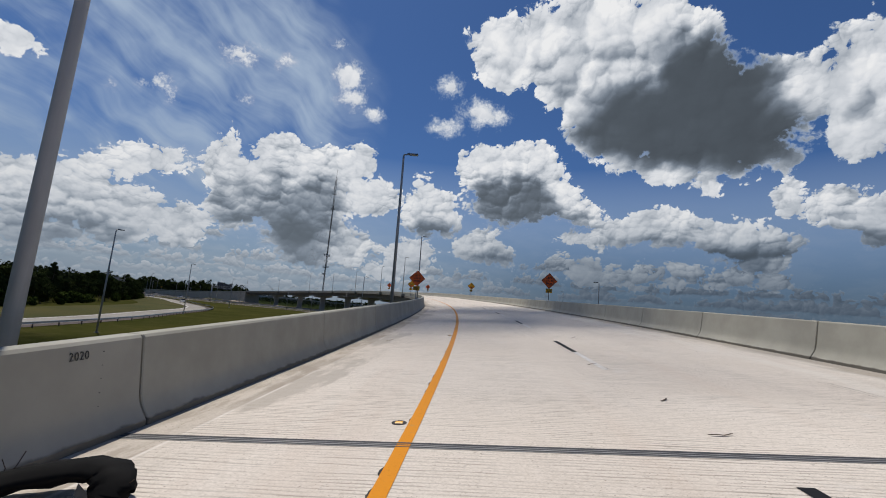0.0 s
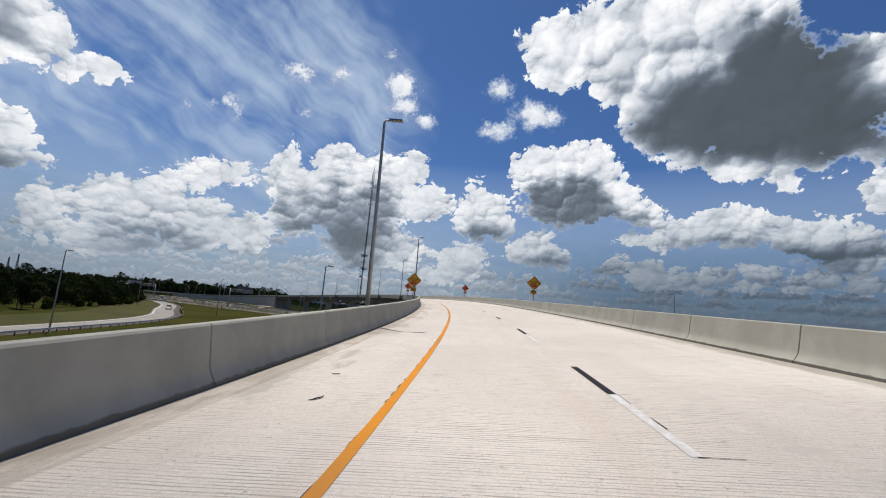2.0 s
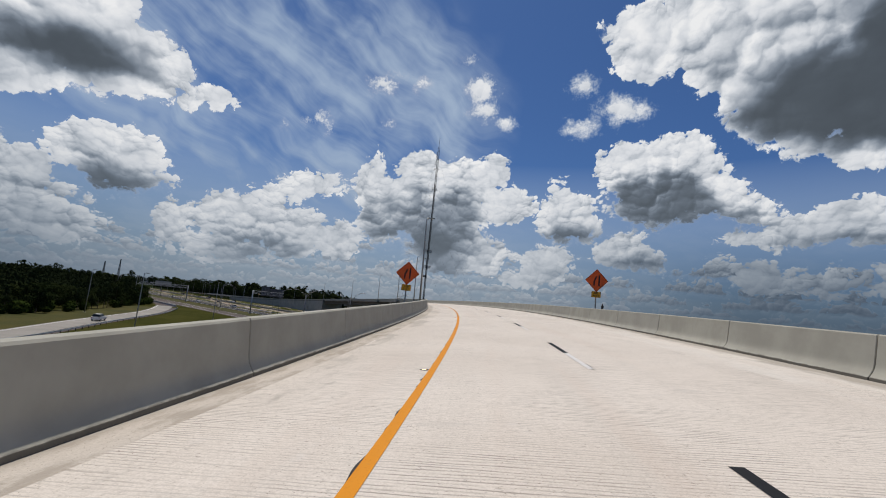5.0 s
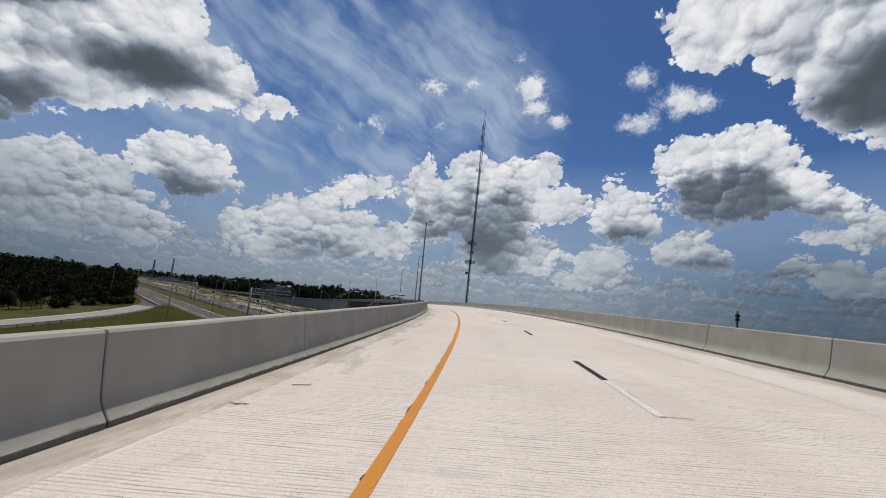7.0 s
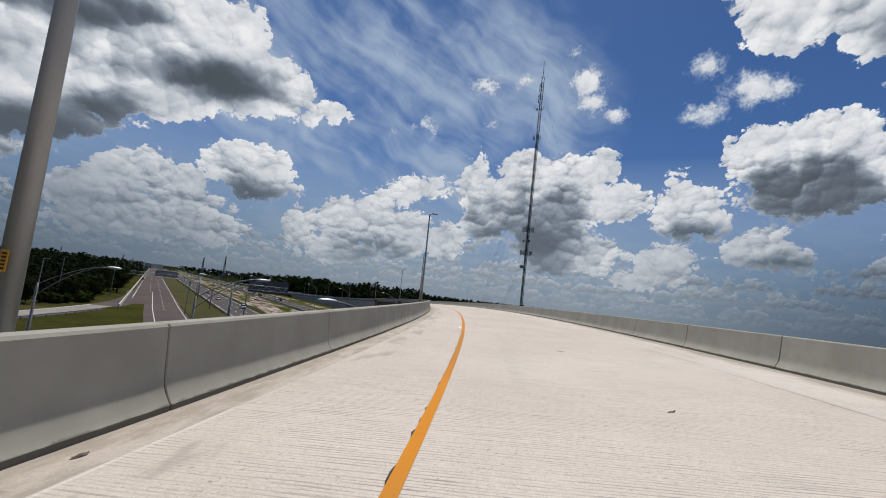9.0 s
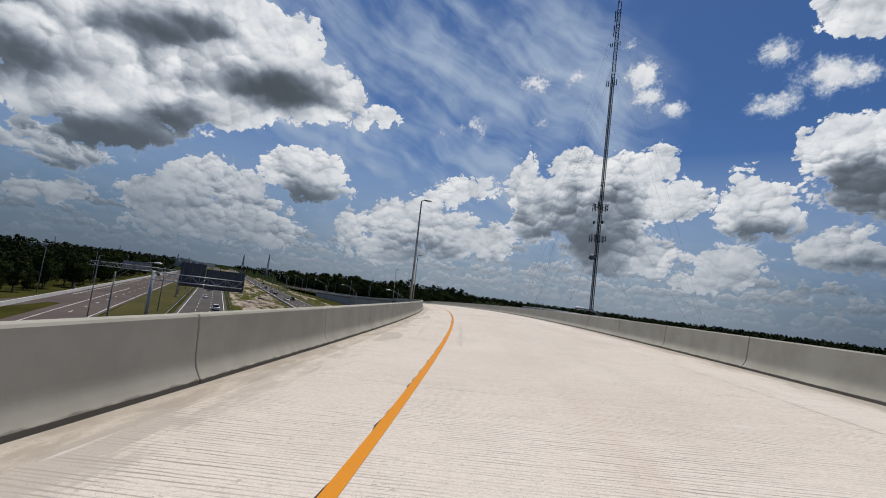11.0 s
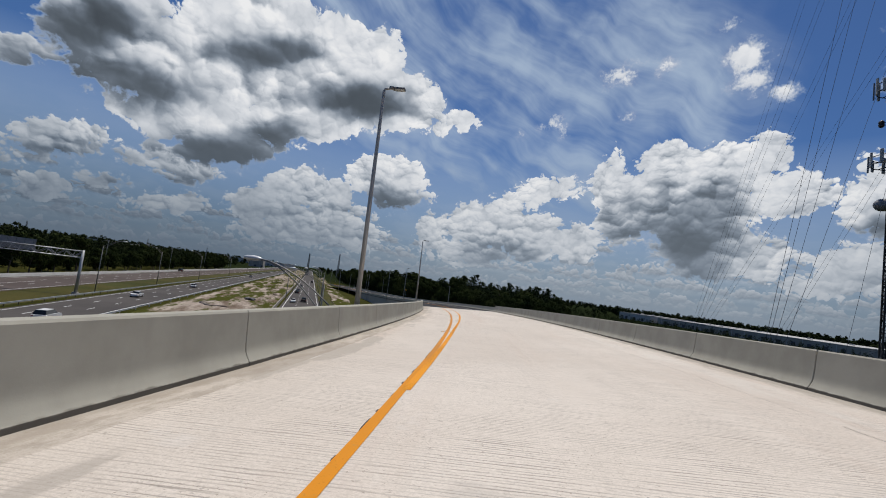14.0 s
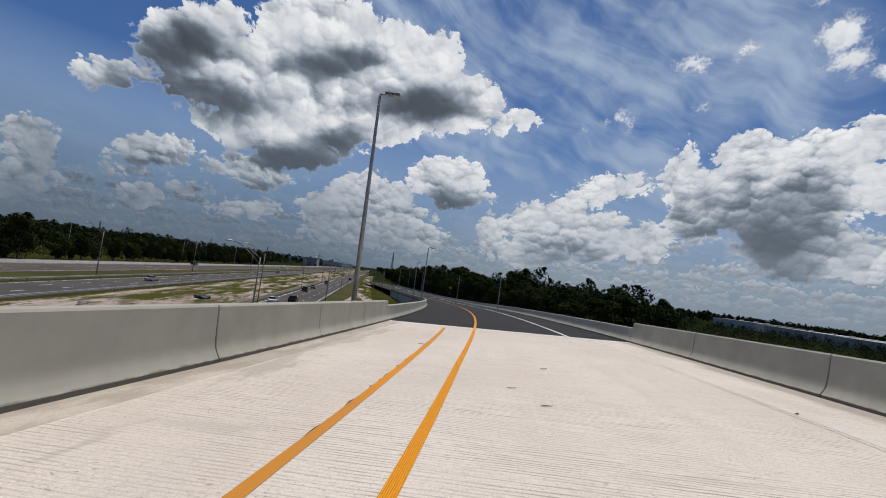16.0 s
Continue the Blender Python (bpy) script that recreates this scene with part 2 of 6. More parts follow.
def blend(fac, a, b):
    return W.add("ShaderNodeMix", {0: fac, 2: a, 3: b}).outputs[0]


d1, r1 = dome(0.26, 0.95, False)
d2, r2 = dome(0.62, 0.42, False)
d3, r3 = dome(1.35, 0.20, False)
d4, r4 = dome(2.9, 0.10, True)
fluff = W.math("SUBTRACT", W.noise(curl, 0.45, 5.0, 0.58), 0.5)
soft_fluff = W.math("SUBTRACT", W.noise(curl, 0.30, 2.0, 0.5), 0.5)
fray = W.math("SUBTRACT", W.noise(flat, 3.4, 4.0, 0.62), 0.5)


patchy = W.step(W.noise(curl, 0.22, 2.0, 0.5), 0.34, 0.68, 0.15, 1.15)


def cumulus(inside, base, heap, relief, fine, grain, bright, soft):
    """One layer of heaped cloud: its cover, and its light from sides turned to the sun, hollows and shaded bases."""
    lumps = W.math("SUBTRACT", heap, 0.70)
    edge = W.math("ADD", W.math("ADD", inside, 0.2 * grain), W.math("MULTIPLY", lumps, grain))
    edge = W.math("ADD", edge, total((fluff, 1.7 * grain), (fray, 0.55)))
    under = W.step(W.math("ADD", base, total((relief, -0.42), (soft_fluff, 0.30))), 0.12, 0.86)
    cover = W.step(edge, 0.0, W.math("MULTIPLY_ADD", under, 0.6, soft))
    crown = W.math("MULTIPLY", fine, W.step(edge, 0.3, 2.2, 1.0, 0.35))
    modelled = W.math("ADD", W.math("MULTIPLY", W.math("ADD", relief, crown), patchy), total((lumps, 0.22), (soft_fluff, 0.62), (fluff, 0.20)))
    body = W.math("ADD", bright, W.math("MULTIPLY", W.math("MULTIPLY_ADD", under, -0.75, 1.0), modelled))
    body = W.math("SUBTRACT", body, W.math("MULTIPLY", under, W.step(edge, 0.0, 1.0, 0.50, 0.98)))
    return cover, body


coarse_heap, coarse_relief = total((d1, 0.40), (d2, 0.32), (d3, 0.20), (d4, 0.08)), total((r1, 0.42), (r2, 0.20))
small_heap, small_relief = total((d2, 0.44), (d3, 0.36), (d4, 0.20)), total((r2, 0.40), (r3, 0.10))
front_cover, front_lit = cumulus(deep(great[0]), great[1], coarse_heap, coarse_relief, total((r3, 0.22), (r4, 0.08)), 1.9, 0.83, 0.33)
mid_cover, mid_lit = cumulus(deep(rest[0]), rest[1], small_heap, small_relief, total((r3, 0.20), (r4, 0.12)), 1.15, 0.82, 0.27)
back_cover, back_lit = cumulus(deep(rest[2]), far[0], small_heap, small_relief, total((r3, 0.18), (r4, 0.12)), 1.15, 0.77, 0.27)

# lone torn scraps of cloud
loose = W.vec("ADD", flat, W.vec("ADD", W.vec("MULTIPLY", swirl2, (0.9, 0.9, 0)), W.vec("SUBTRACT", curl, bent)))
lone = None
for a, e, ra, re, lean in SMALL:
    turned = W.add("ShaderNodeMapping", {0: W.vec("SUBTRACT", loose, (a, e, 0))})
    turned.inputs["Rotation"].default_value = (0, 0, radians(-lean))
    near = W.vec("LENGTH", W.vec("MULTIPLY", turned.outputs[0], (1 / ra, 1 / re, 0)), out=1)
    near = W.math("MULTIPLY", W.math("SUBTRACT", 1.0, near), min(re, 1.6))
    lone = near if lone is None else W.math("MAXIMUM", lone, near)
wisp = W.math("ADD", lone, total((W.math("SUBTRACT", small_heap, 0.70), 0.8), (fluff, 3.0), (fray, 1.1)))
wisp_cover = W.step(wisp, -0.35, 1.15, 0.0, 0.97)

# rows of small cumulus stacked toward the horizon, the nearer over the farther
drift = W.vec("ADD", flat, W.vec("ADD", W.vec("MULTIPLY", swirl2, (0.9, 0.7, 0)), W.vec("SUBTRACT", curl, bent)))
d_parts = W.add("ShaderNodeSeparateXYZ", {0: drift})
tops = total((W.math("SUBTRACT", d3, 0.72), 0.9), (W.math("SUBTRACT", d4, 0.72), 0.6), (fluff, 0.8))
puff_relief = total((r3, 0.28), (r4, 0.14))
alpha, lit = None, None
for k, (base, rise, pace, gap) in enumerate(((0.7, 1.2, 0.42, 0.34), (1.6, 1.6, 0.32, 0.36), (2.8, 2.1, 0.25, 0.38), (4.3, 2.6, 0.20, 0.42), (6.2, 3.0, 0.15, 0.48))):
    spot = W.add("ShaderNodeCombineXYZ", {0: W.math("MULTIPLY", d_parts.outputs[0], pace), 1: 7.3 * k + 1.1}).outputs[0]
    swell = W.step(W.noise(spot, 1.0, 3.0, 0.55), gap, gap + 0.28, 0.0, 1.0, smooth=False)
    swell = W.math("POWER", swell, 0.6)
    wander = W.math("MULTIPLY", W.math("SUBTRACT", W.noise(spot, 0.4, 1.0), 0.5), 1.4)
    up = W.math("SUBTRACT", d_parts.outputs[1], W.math("ADD", wander, base))
    roof = W.math("SUBTRACT", W.math("ADD", W.math("MULTIPLY", swell, rise), W.math("MULTIPLY", tops, 0.75 * rise ** 0.5)), up)
    here = W.math("MULTIPLY", W.math("MULTIPLY", W.step(roof, 0.0, 0.42), W.step(up, -0.45, 0.35)), W.step(swell, 0.02, 0.35))
    shine = W.math("ADD", W.step(W.math("DIVIDE", up, rise), 0.0, 0.85, 0.42, 0.76), puff_relief)
    lit = shine if lit is None else blend(here, lit, shine)
    alpha = here if alpha is None else W.math("MAXIMUM", alpha, here)
for cover, light in ((back_cover, back_lit), (wisp_cover, W.math("ADD", 0.86, W.math("MULTIPLY", small_relief, 0.6))), (mid_cover, mid_lit), (front_cover, front_lit)):
    lit = blend(cover, lit, light)
    alpha = W.math("MAXIMUM", alpha, cover)
# cloud on the western flank stands farther from the sun and is greyer
lit = W.math("SUBTRACT", lit, W.math("ADD", W.step(azimuth, 66.0, 100.0, 0.0, 0.10), W.step(azimuth, -16.0, -40.0, 0.0, 0.08)))
ramp = W.add("ShaderNodeValToRGB", {0: W.step(lit, -0.4, 1.0, smooth=False)})
stops = ramp.color_ramp.elements
stops[0].position, stops[0].color = 0.0, rgb(0.055, 0.066, 0.080)
stops[1].position, stops[1].color = 0.99, rgb(0.86, 0.865, 0.875)
for position, tint in ((0.20, rgb(0.084, 0.102, 0.124)), (0.36, rgb(0.124, 0.150, 0.186)), (0.48, rgb(0.19, 0.226, 0.276)), (0.61, rgb(0.315, 0.355, 0.412)), (0.74, rgb(0.50, 0.536, 0.586)), (0.86, rgb(0.685, 0.71, 0.75))):
    stops.new(position).color = tint
cloud = ramp.outputs[0]
# thin high veils in long streaks
turn = W.add("ShaderNodeMapping", ins={0: W.vec("ADD", flat, W.vec("MULTIPLY", swirl, (5, 4, 0)))})
turn.inputs["Rotation"].default_value = (0, 0, radians(-26))
streaks = W.vec("MULTIPLY", turn.outputs[0], (0.035, 0.16, 1))
veil = W.step(W.math("ADD", W.noise(streaks, 1.3, 5.0, 0.55), W.math("MULTIPLY", soft_fluff, 0.25)), 0.29, 0.74, 0.0, 0.84)
veil = W.math("MULTIPLY", veil, veils)
# haze toward the horizon
haze = W.math("POWER", W.step(height, 0.0, 19.0, 1.0, 0.0, smooth=False), 1.25)
tinted = W.mix(1.0, sky.outputs[0], rgb(0.56, 0.84, 1.25), "MULTIPLY")
blue = W.add("ShaderNodeBackground", ins={0: tinted, 1: 0.054})
cover = W.math("MAXIMUM", alpha, veil)
# murk: faint merged cloud low in the haze
murk = W.step(W.noise(W.vec("MULTIPLY", drift, (0.22, 0.62, 1)), 1.0, 4.0, 0.55), 0.40, 0.66)
clear = W.mix(W.math("MULTIPLY", murk, W.step(height, 1.0, 5.0, 0.45, 0.85)), rgb(0.195, 0.265, 0.35), rgb(0.335, 0.375, 0.42))
tone = W.mix(alpha, W.mix(haze, rgb(0.42, 0.52, 0.65), clear), cloud)
tone = W.mix(W.math("MULTIPLY", haze, W.step(height, 0.0, 7.0, 0.85, 0.5)), tone, rgb(0.235, 0.285, 0.345))
# thick grey distance low on both flanks
low_band = W.step(height, 15.0, 4.0)
dim = W.math("SUBTRACT", 1.0, W.math("MULTIPLY", low_band, W.math("ADD", W.step(azimuth, 34.0, 80.0, 0.0, 0.44), W.step(azimuth, 14.0, -20.0, 0.0, 0.62))))
tone = W.mix(1.0, tone, W.add("ShaderNodeCombineColor", {0: W.math("POWER", dim, 1.14), 1: dim, 2: W.math("POWER", dim, 0.86)}).outputs[0], "MULTIPLY")
glow = W.add("ShaderNodeBackground", ins={0: tone, 1: 1.0})
above = W.step(height, -0.6, 0.1)
both = W.add("ShaderNodeMixShader", ins={0: W.math("MULTIPLY", W.math("MAXIMUM", cover, W.math("POWER", haze, 0.7)), above), 1: blue, 2: glow})
W.add("ShaderNodeOutputWorld", {0: both})
world.cycles.sampling_method, world.cycles.sample_map_resolution = "MANUAL", 512


# ---- materials ----
def material(name, build):
    """A node material; build(net, bsdf) sets it up."""
    m = bpy.data.materials.new(name)
    m.use_nodes = True
    net = Net(m.node_tree)
    bsdf = m.node_tree.nodes["Principled BSDF"]
    build(net, bsdf)
    return m


def bump(net, bsdf, value, strength=0.3, distance=0.01):
    b = net.add("ShaderNodeBump", {"Height": value, "Strength": strength, "Distance": distance})
    net.put(bsdf.inputs["Normal"], b.outputs[0])


def place(net):
    return net.add("ShaderNodeNewGeometry").outputs["Position"]


def rough_stuff(a, b, scale, rough=0.8, metal=0.0, grain=14.0, relief=0.2, depth=0.01, spot=None):
    """Two tones mixed at two scales of noise in world metres, with fine relief."""
    def build(net, bsdf):
        at = place(net)
        n1, n2 = net.noise(at, scale, 4.0), net.noise(at, grain, 3.0, 0.65)
        mixed = net.math("ADD", net.math("MULTIPLY", n1, 0.65), net.math("MULTIPLY", n2, 0.35))
        col = net.mix(net.step(mixed, 0.33, 0.67), rgb(*a), rgb(*b))
        if spot:
            col = net.mix(net.step(net.noise(at, scale * 0.37, 5.0, 0.6), 0.52, 0.62), col, rgb(*spot))
        net.put(bsdf.inputs["Base Color"], col)
        bsdf.inputs["Roughness"].default_value, bsdf.inputs["Metallic"].default_value = rough, metal
        bump(net, bsdf, n2, relief, depth)
    return build


def deck_build(net, bsdf):
    uv = net.add("ShaderNodeUVMap").outputs[0]
    s = net.add("ShaderNodeSeparateXYZ", {0: uv})
    along, across = s.outputs[0], s.outputs[1]
    # transverse tining every few centimetres, broken where it has worn
    jitter = net.noise(net.add("ShaderNodeCombineXYZ", {0: along}).outputs[0], 1.3, 4.0, 0.6)
    wave = net.math("SINE", net.math("ADD", net.math("MULTIPLY", along, 88.0), net.math("ADD", net.math("MULTIPLY", jitter, 9.0), net.math("MULTIPLY", net.noise(net.vec("MULTIPLY", uv, (5.0, 0.5, 1)), 1.0, 2.0, 0.6), 11.0))))
    worn = net.step(net.noise(uv, 0.45, 4.0, 0.6), 0.38, 0.62)
    tine = net.math("MULTIPLY", net.math("MULTIPLY", net.step(across, -2.7, -2.6), net.step(wave, 0.46, 0.82)), net.math("ADD", 0.35, net.math("MULTIPLY", worn, 0.65)))
    long_uv = net.vec("MULTIPLY", uv, (0.05, 0.9, 1))
    streak = net.noise(long_uv, 1.0, 4.0, 0.6)
    broad = net.noise(uv, 0.16, 4.0, 0.55)
    grain = net.noise(uv, 26.0, 4.0, 0.7)
    base = net.mix(net.step(broad, 0.3, 0.7), rgb(0.545, 0.484, 0.416), rgb(0.643, 0.585, 0.513))
    base = net.mix(net.math("MULTIPLY", net.step(streak, 0.5, 0.75), 0.30), base, rgb(0.40, 0.365, 0.32))
    base = net.mix(net.math("MULTIPLY", net.step(net.noise(uv, 9.0, 5.0, 0.75), 0.54, 0.72), 0.55), base, rgb(0.31, 0.28, 0.245))
    g1, g2 = net.noise(net.vec("MULTIPLY", uv, (58.0, 34.0, 1)), 1.0, 2.0, 0.6), net.noise(net.vec("MULTIPLY", uv, (21.0, 12.0, 1)), 1.0, 2.0, 0.6)
    gravel = net.step(net.math("ADD", net.math("MULTIPLY", g1, 0.6), net.math("MULTIPLY", g2, 0.4)), 0.40, 0.60)
    base = net.mix(0.30, base, net.mix(gravel, rgb(0.436, 0.381, 0.318), rgb(0.742, 0.675, 0.598)))
    tine = net.math("MULTIPLY", tine, net.step(net.noise(net.vec("MULTIPLY", uv, (13.0, 1.1, 1)), 1.0, 3.0, 0.6), 0.36, 0.58))
    base = net.mix(net.math("MULTIPLY", tine, 0.70), base, rgb(0.215, 0.193, 0.163))
    # highlight painted as paler colour on the ridges between the grooves
    tine_highlight = net.math("MULTIPLY", net.step(across, -2.7, -2.6), net.math("MULTIPLY", net.step(wave, 0.1, -0.5), net.math("MULTIPLY", worn, 0.25)))
    base = net.mix(tine_highlight, base, rgb(0.73, 0.67, 0.60))
    pits = net.noise(net.vec("MULTIPLY", uv, (17.0, 9.0, 1)), 1.0, 3.0, 0.7)
    base = net.mix(net.math("MULTIPLY", net.step(pits, 0.60, 0.68), net.math("MULTIPLY", net.step(net.noise(uv, 1.1, 4.0, 0.6), 0.4, 0.65), 0.8)), base, rgb(0.24, 0.21, 0.175))
    dots = net.noise(net.vec("MULTIPLY", uv, (46.0, 26.0, 1)), 1.0, 2.0, 0.65)
    base = net.mix(net.math("MULTIPLY", net.step(dots, 0.62, 0.70), net.math("MULTIPLY_ADD", net.step(net.noise(uv, 0.5, 3.0, 0.6), 0.40, 0.62), 0.60, 0.38)), base, rgb(0.20, 0.165, 0.13))
    base = net.mix(net.math("MULTIPLY", net.step(net.noise(uv, 0.8, 6.0, 0.7), 0.60, 0.72), 0.5), base, rgb(0.62, 0.585, 0.54))
    # faint pinkish wheel tracks and grey smears along the lanes
    base = net.mix(net.math("MULTIPLY", net.step(net.noise(net.vec("MULTIPLY", uv, (0.03, 0.55, 1)), 1.0, 4.0, 0.6), 0.52, 0.70), 0.28), base, rgb(0.50, 0.40, 0.325))
    base = net.mix(net.math("MULTIPLY", net.step(net.noise(net.vec("MULTIPLY", uv, (1.1, 0.32, 1)), 1.0, 4.0, 0.6), 0.62, 0.72), 0.30), base, rgb(0.36, 0.335, 0.30))
    # dusty, stained shoulders beside the barriers with ragged edges
    near_left = net.math("ADD", across, net.math("MULTIPLY", net.math("SUBTRACT", net.noise(net.vec("MULTIPLY", uv, (0.35, 1.2, 1)), 1.0, 5.0, 0.62), 0.5), 2.4))
    patches = net.step(net.noise(net.vec("MULTIPLY", uv, (0.16, 0.5, 1)), 1.0, 5.0, 0.62), 0.50, 0.56)
    dirt = net.math("MULTIPLY", net.step(near_left, -1.80, -2.02), net.math("MULTIPLY_ADD", patches, 0.60, 0.08))
    base = net.mix(dirt, base, rgb(0.36, 0.325, 0.28))
    jitter2 = net.noise(net.vec("MULTIPLY", uv, (0.7, 2.0, 1)), 1.0, 4.0, 0.6)
    gutter = net.step(net.math("ADD", across, net.math("MULTIPLY", grain, 0.25)), -2.85, -3.1)
    base = net.mix(net.math("MULTIPLY", gutter, 0.5), base, rgb(0.33, 0.295, 0.25))
    strip = net.step(across, -2.60, -2.63)
    stains = net.step(net.noise(net.vec("MULTIPLY", uv, (0.8, 2.5, 1)), 1.0, 6.0, 0.7), 0.42, 0.62)
    base = net.mix(net.math("MULTIPLY", strip, net.math("ADD", 0.30, net.math("MULTIPLY", stains, 0.5))), base, rgb(0.31, 0.27, 0.22))
    ridge = net.math("MULTIPLY", net.step(across, -2.64, -2.61), net.step(across, -2.56, -2.59))
    base = net.mix(net.math("MULTIPLY", ridge, net.math("MULTIPLY", net.step(net.noise(net.vec("MULTIPLY", uv, (0.3, 1, 1)), 1.0, 4.0, 0.6), 0.53, 0.63), 0.55)), base, rgb(0.70, 0.66, 0.61))
    wash = net.math("MULTIPLY", net.step(net.math("ADD", across, net.math("MULTIPLY", jitter2, 0.5)), 7.9, 8.15), net.step(net.noise(net.vec("MULTIPLY", uv, (0.25, 1.1, 1)), 1.0, 5.0, 0.65), 0.40, 0.60))
    base = net.mix(net.math("MULTIPLY", wash, 0.24), base, rgb(0.66, 0.65, 0.60))
    near_right = net.math("ADD", across, net.math("MULTIPLY", net.math("SUBTRACT", net.noise(net.vec("MULTIPLY", uv, (0.5, 1.5, 1)), 1.0, 5.0, 0.65), 0.5), 1.6))
    base = net.mix(net.math("MULTIPLY", net.step(near_right, 9.15, 9.7), 0.65), base, rgb(0.25, 0.22, 0.18))
    net.put(bsdf.inputs["Base Color"], base)
    bsdf.inputs["Roughness"].default_value = 0.82
    h = net.math("SUBTRACT", net.math("MULTIPLY", grain, 0.5), net.math("MULTIPLY", tine, 0.45))
    bump(net, bsdf, h, 0.35, 0.006)


def barrier_build(net, bsdf):
    at = place(net)
    obj = net.add("ShaderNodeTexCoord").outputs["Object"]
    rnd = net.add("ShaderNodeObjectInfo").outputs["Random"]
    n1 = net.noise(at, 0.9, 4.0, 0.6)
    n2 = net.noise(net.vec("MULTIPLY", at, (2.2, 2.2, 0.35)), 1.0, 4.0, 0.6)
    n3 = net.noise(at, 42.0, 3.0, 0.65)
    col = net.mix(net.step(n1, 0.32, 0.68), rgb(0.335, 0.322, 0.268), rgb(0.402, 0.388, 0.326))
    col = net.mix(net.math("MULTIPLY", net.step(n2, 0.55, 0.75), 0.14), col, rgb(0.255, 0.243, 0.215))
    col = net.mix(net.math("MULTIPLY", rnd, 0.3), col, rgb(0.285, 0.275, 0.25))
    col = net.mix(net.math("MULTIPLY", net.step(n3, 0.62, 0.75), 0.25), col, rgb(0.28, 0.265, 0.235))
    z = net.add("ShaderNodeSeparateXYZ", {0: obj}).outputs[2]
    splash = net.step(net.math("ADD", z, net.math("MULTIPLY", net.noise(at, 3.0, 4.0), 0.1)), 0.115, 0.15, 1.0, 0.0)
    col = net.mix(net.math("MULTIPLY", splash, 0.8), col, rgb(0.12, 0.108, 0.09))
    net.put(bsdf.inputs["Base Color"], col)
    bsdf.inputs["Roughness"].default_value = 0.78
    bump(net, bsdf, net.math("ADD", n3, net.math("MULTIPLY", n1, 2.0)), 0.18, 0.006)


def paint_build(colour, worn, lo=0.60, hi=0.72, tired=0.0, embossed=0.0):
    """Road paint; tired: duller runs along the line; embossed: a fine diamond grip on fresh tape."""
    def build(net, bsdf):
        at = place(net)
        n = net.noise(at, 7.0, 5.0, 0.7)
        big = net.noise(at, 0.5, 3.0)
        m = net.step(net.math("ADD", n, net.math("MULTIPLY", net.math("SUBTRACT", big, 0.5), 0.3)), lo, hi)
        col = net.mix(net.math("MULTIPLY", m, 0.6), rgb(*colour), rgb(*worn))
        height = n
        if tired:
            runs = net.step(net.noise(at, 0.055, 2.0, 0.5), 0.47, 0.53)
            col = net.mix(net.math("MULTIPLY", runs, tired), col, rgb(colour[0] * 0.72, colour[1] * 0.84, colour[2] + 0.03))
            col = net.mix(net.math("MULTIPLY", net.step(net.noise(at, 30.0, 3.0, 0.7), 0.56, 0.70), 0.35), col, rgb(*[c * 0.55 for c in colour]))
        if embossed:
            uv = net.add("ShaderNodeSeparateXYZ", {0: net.add("ShaderNodeUVMap").outputs[0]})
            grip = net.math("MULTIPLY", net.math("SINE", net.math("MULTIPLY", net.math("ADD", uv.outputs[0], uv.outputs[1]), 150.0)), net.math("SINE", net.math("MULTIPLY", net.math("SUBTRACT", uv.outputs[0], uv.outputs[1]), 150.0)))
            worn_off = net.step(net.noise(at, 0.11, 2.0, 0.5), 0.36, 0.44)
            col = net.mix(net.math("MULTIPLY", net.math("MULTIPLY", net.step(grip, 0.05, 0.3), worn_off), embossed), col, rgb(*[c * 0.5 for c in colour]))
            height = net.math("ADD", n, net.math("MULTIPLY", grip, 0.5))
        net.put(bsdf.inputs["Base Color"], col)
        bsdf.inputs["Roughness"].default_value = 0.6
        bump(net, bsdf, height, 0.25, 0.004)
    return build


def metal_build(a, b, rough=0.42, metal=0.85):
    def build(net, bsdf):
        at = place(net)
        n = net.noise(net.vec("MULTIPLY", at, (3.0, 3.0, 0.5)), 1.0, 4.0, 0.6)
        net.put(bsdf.inputs["Base Color"], net.mix(net.step(n, 0.35, 0.7), rgb(*a), rgb(*b)))
        net.put(bsdf.inputs["Roughness"], net.step(n, 0.3, 0.7, rough - 0.07, rough + 0.1))
        bsdf.inputs["Metallic"].default_value = metal
    return build


def leaf_build(dark, light):
    def build(net, bsdf):
        isl = net.add("ShaderNodeNewGeometry").outputs["Random Per Island"]
        rnd = net.add("ShaderNodeObjectInfo").outputs["Random"]
        at = place(net)
        f = net.math("ADD", net.math("MULTIPLY", isl, 0.55), net.math("ADD", net.math("MULTIPLY", rnd, 0.3), net.math("MULTIPLY", net.noise(at, 0.22, 3.0), 0.3)))
        net.put(bsdf.inputs["Base Color"], net.mix(net.step(f, 0.2, 0.95), rgb(*dark), rgb(*light)))
        bsdf.inputs["Roughness"].default_value = 0.9
        bsdf.inputs["Specular IOR Level"].default_value = 0.0
    return build


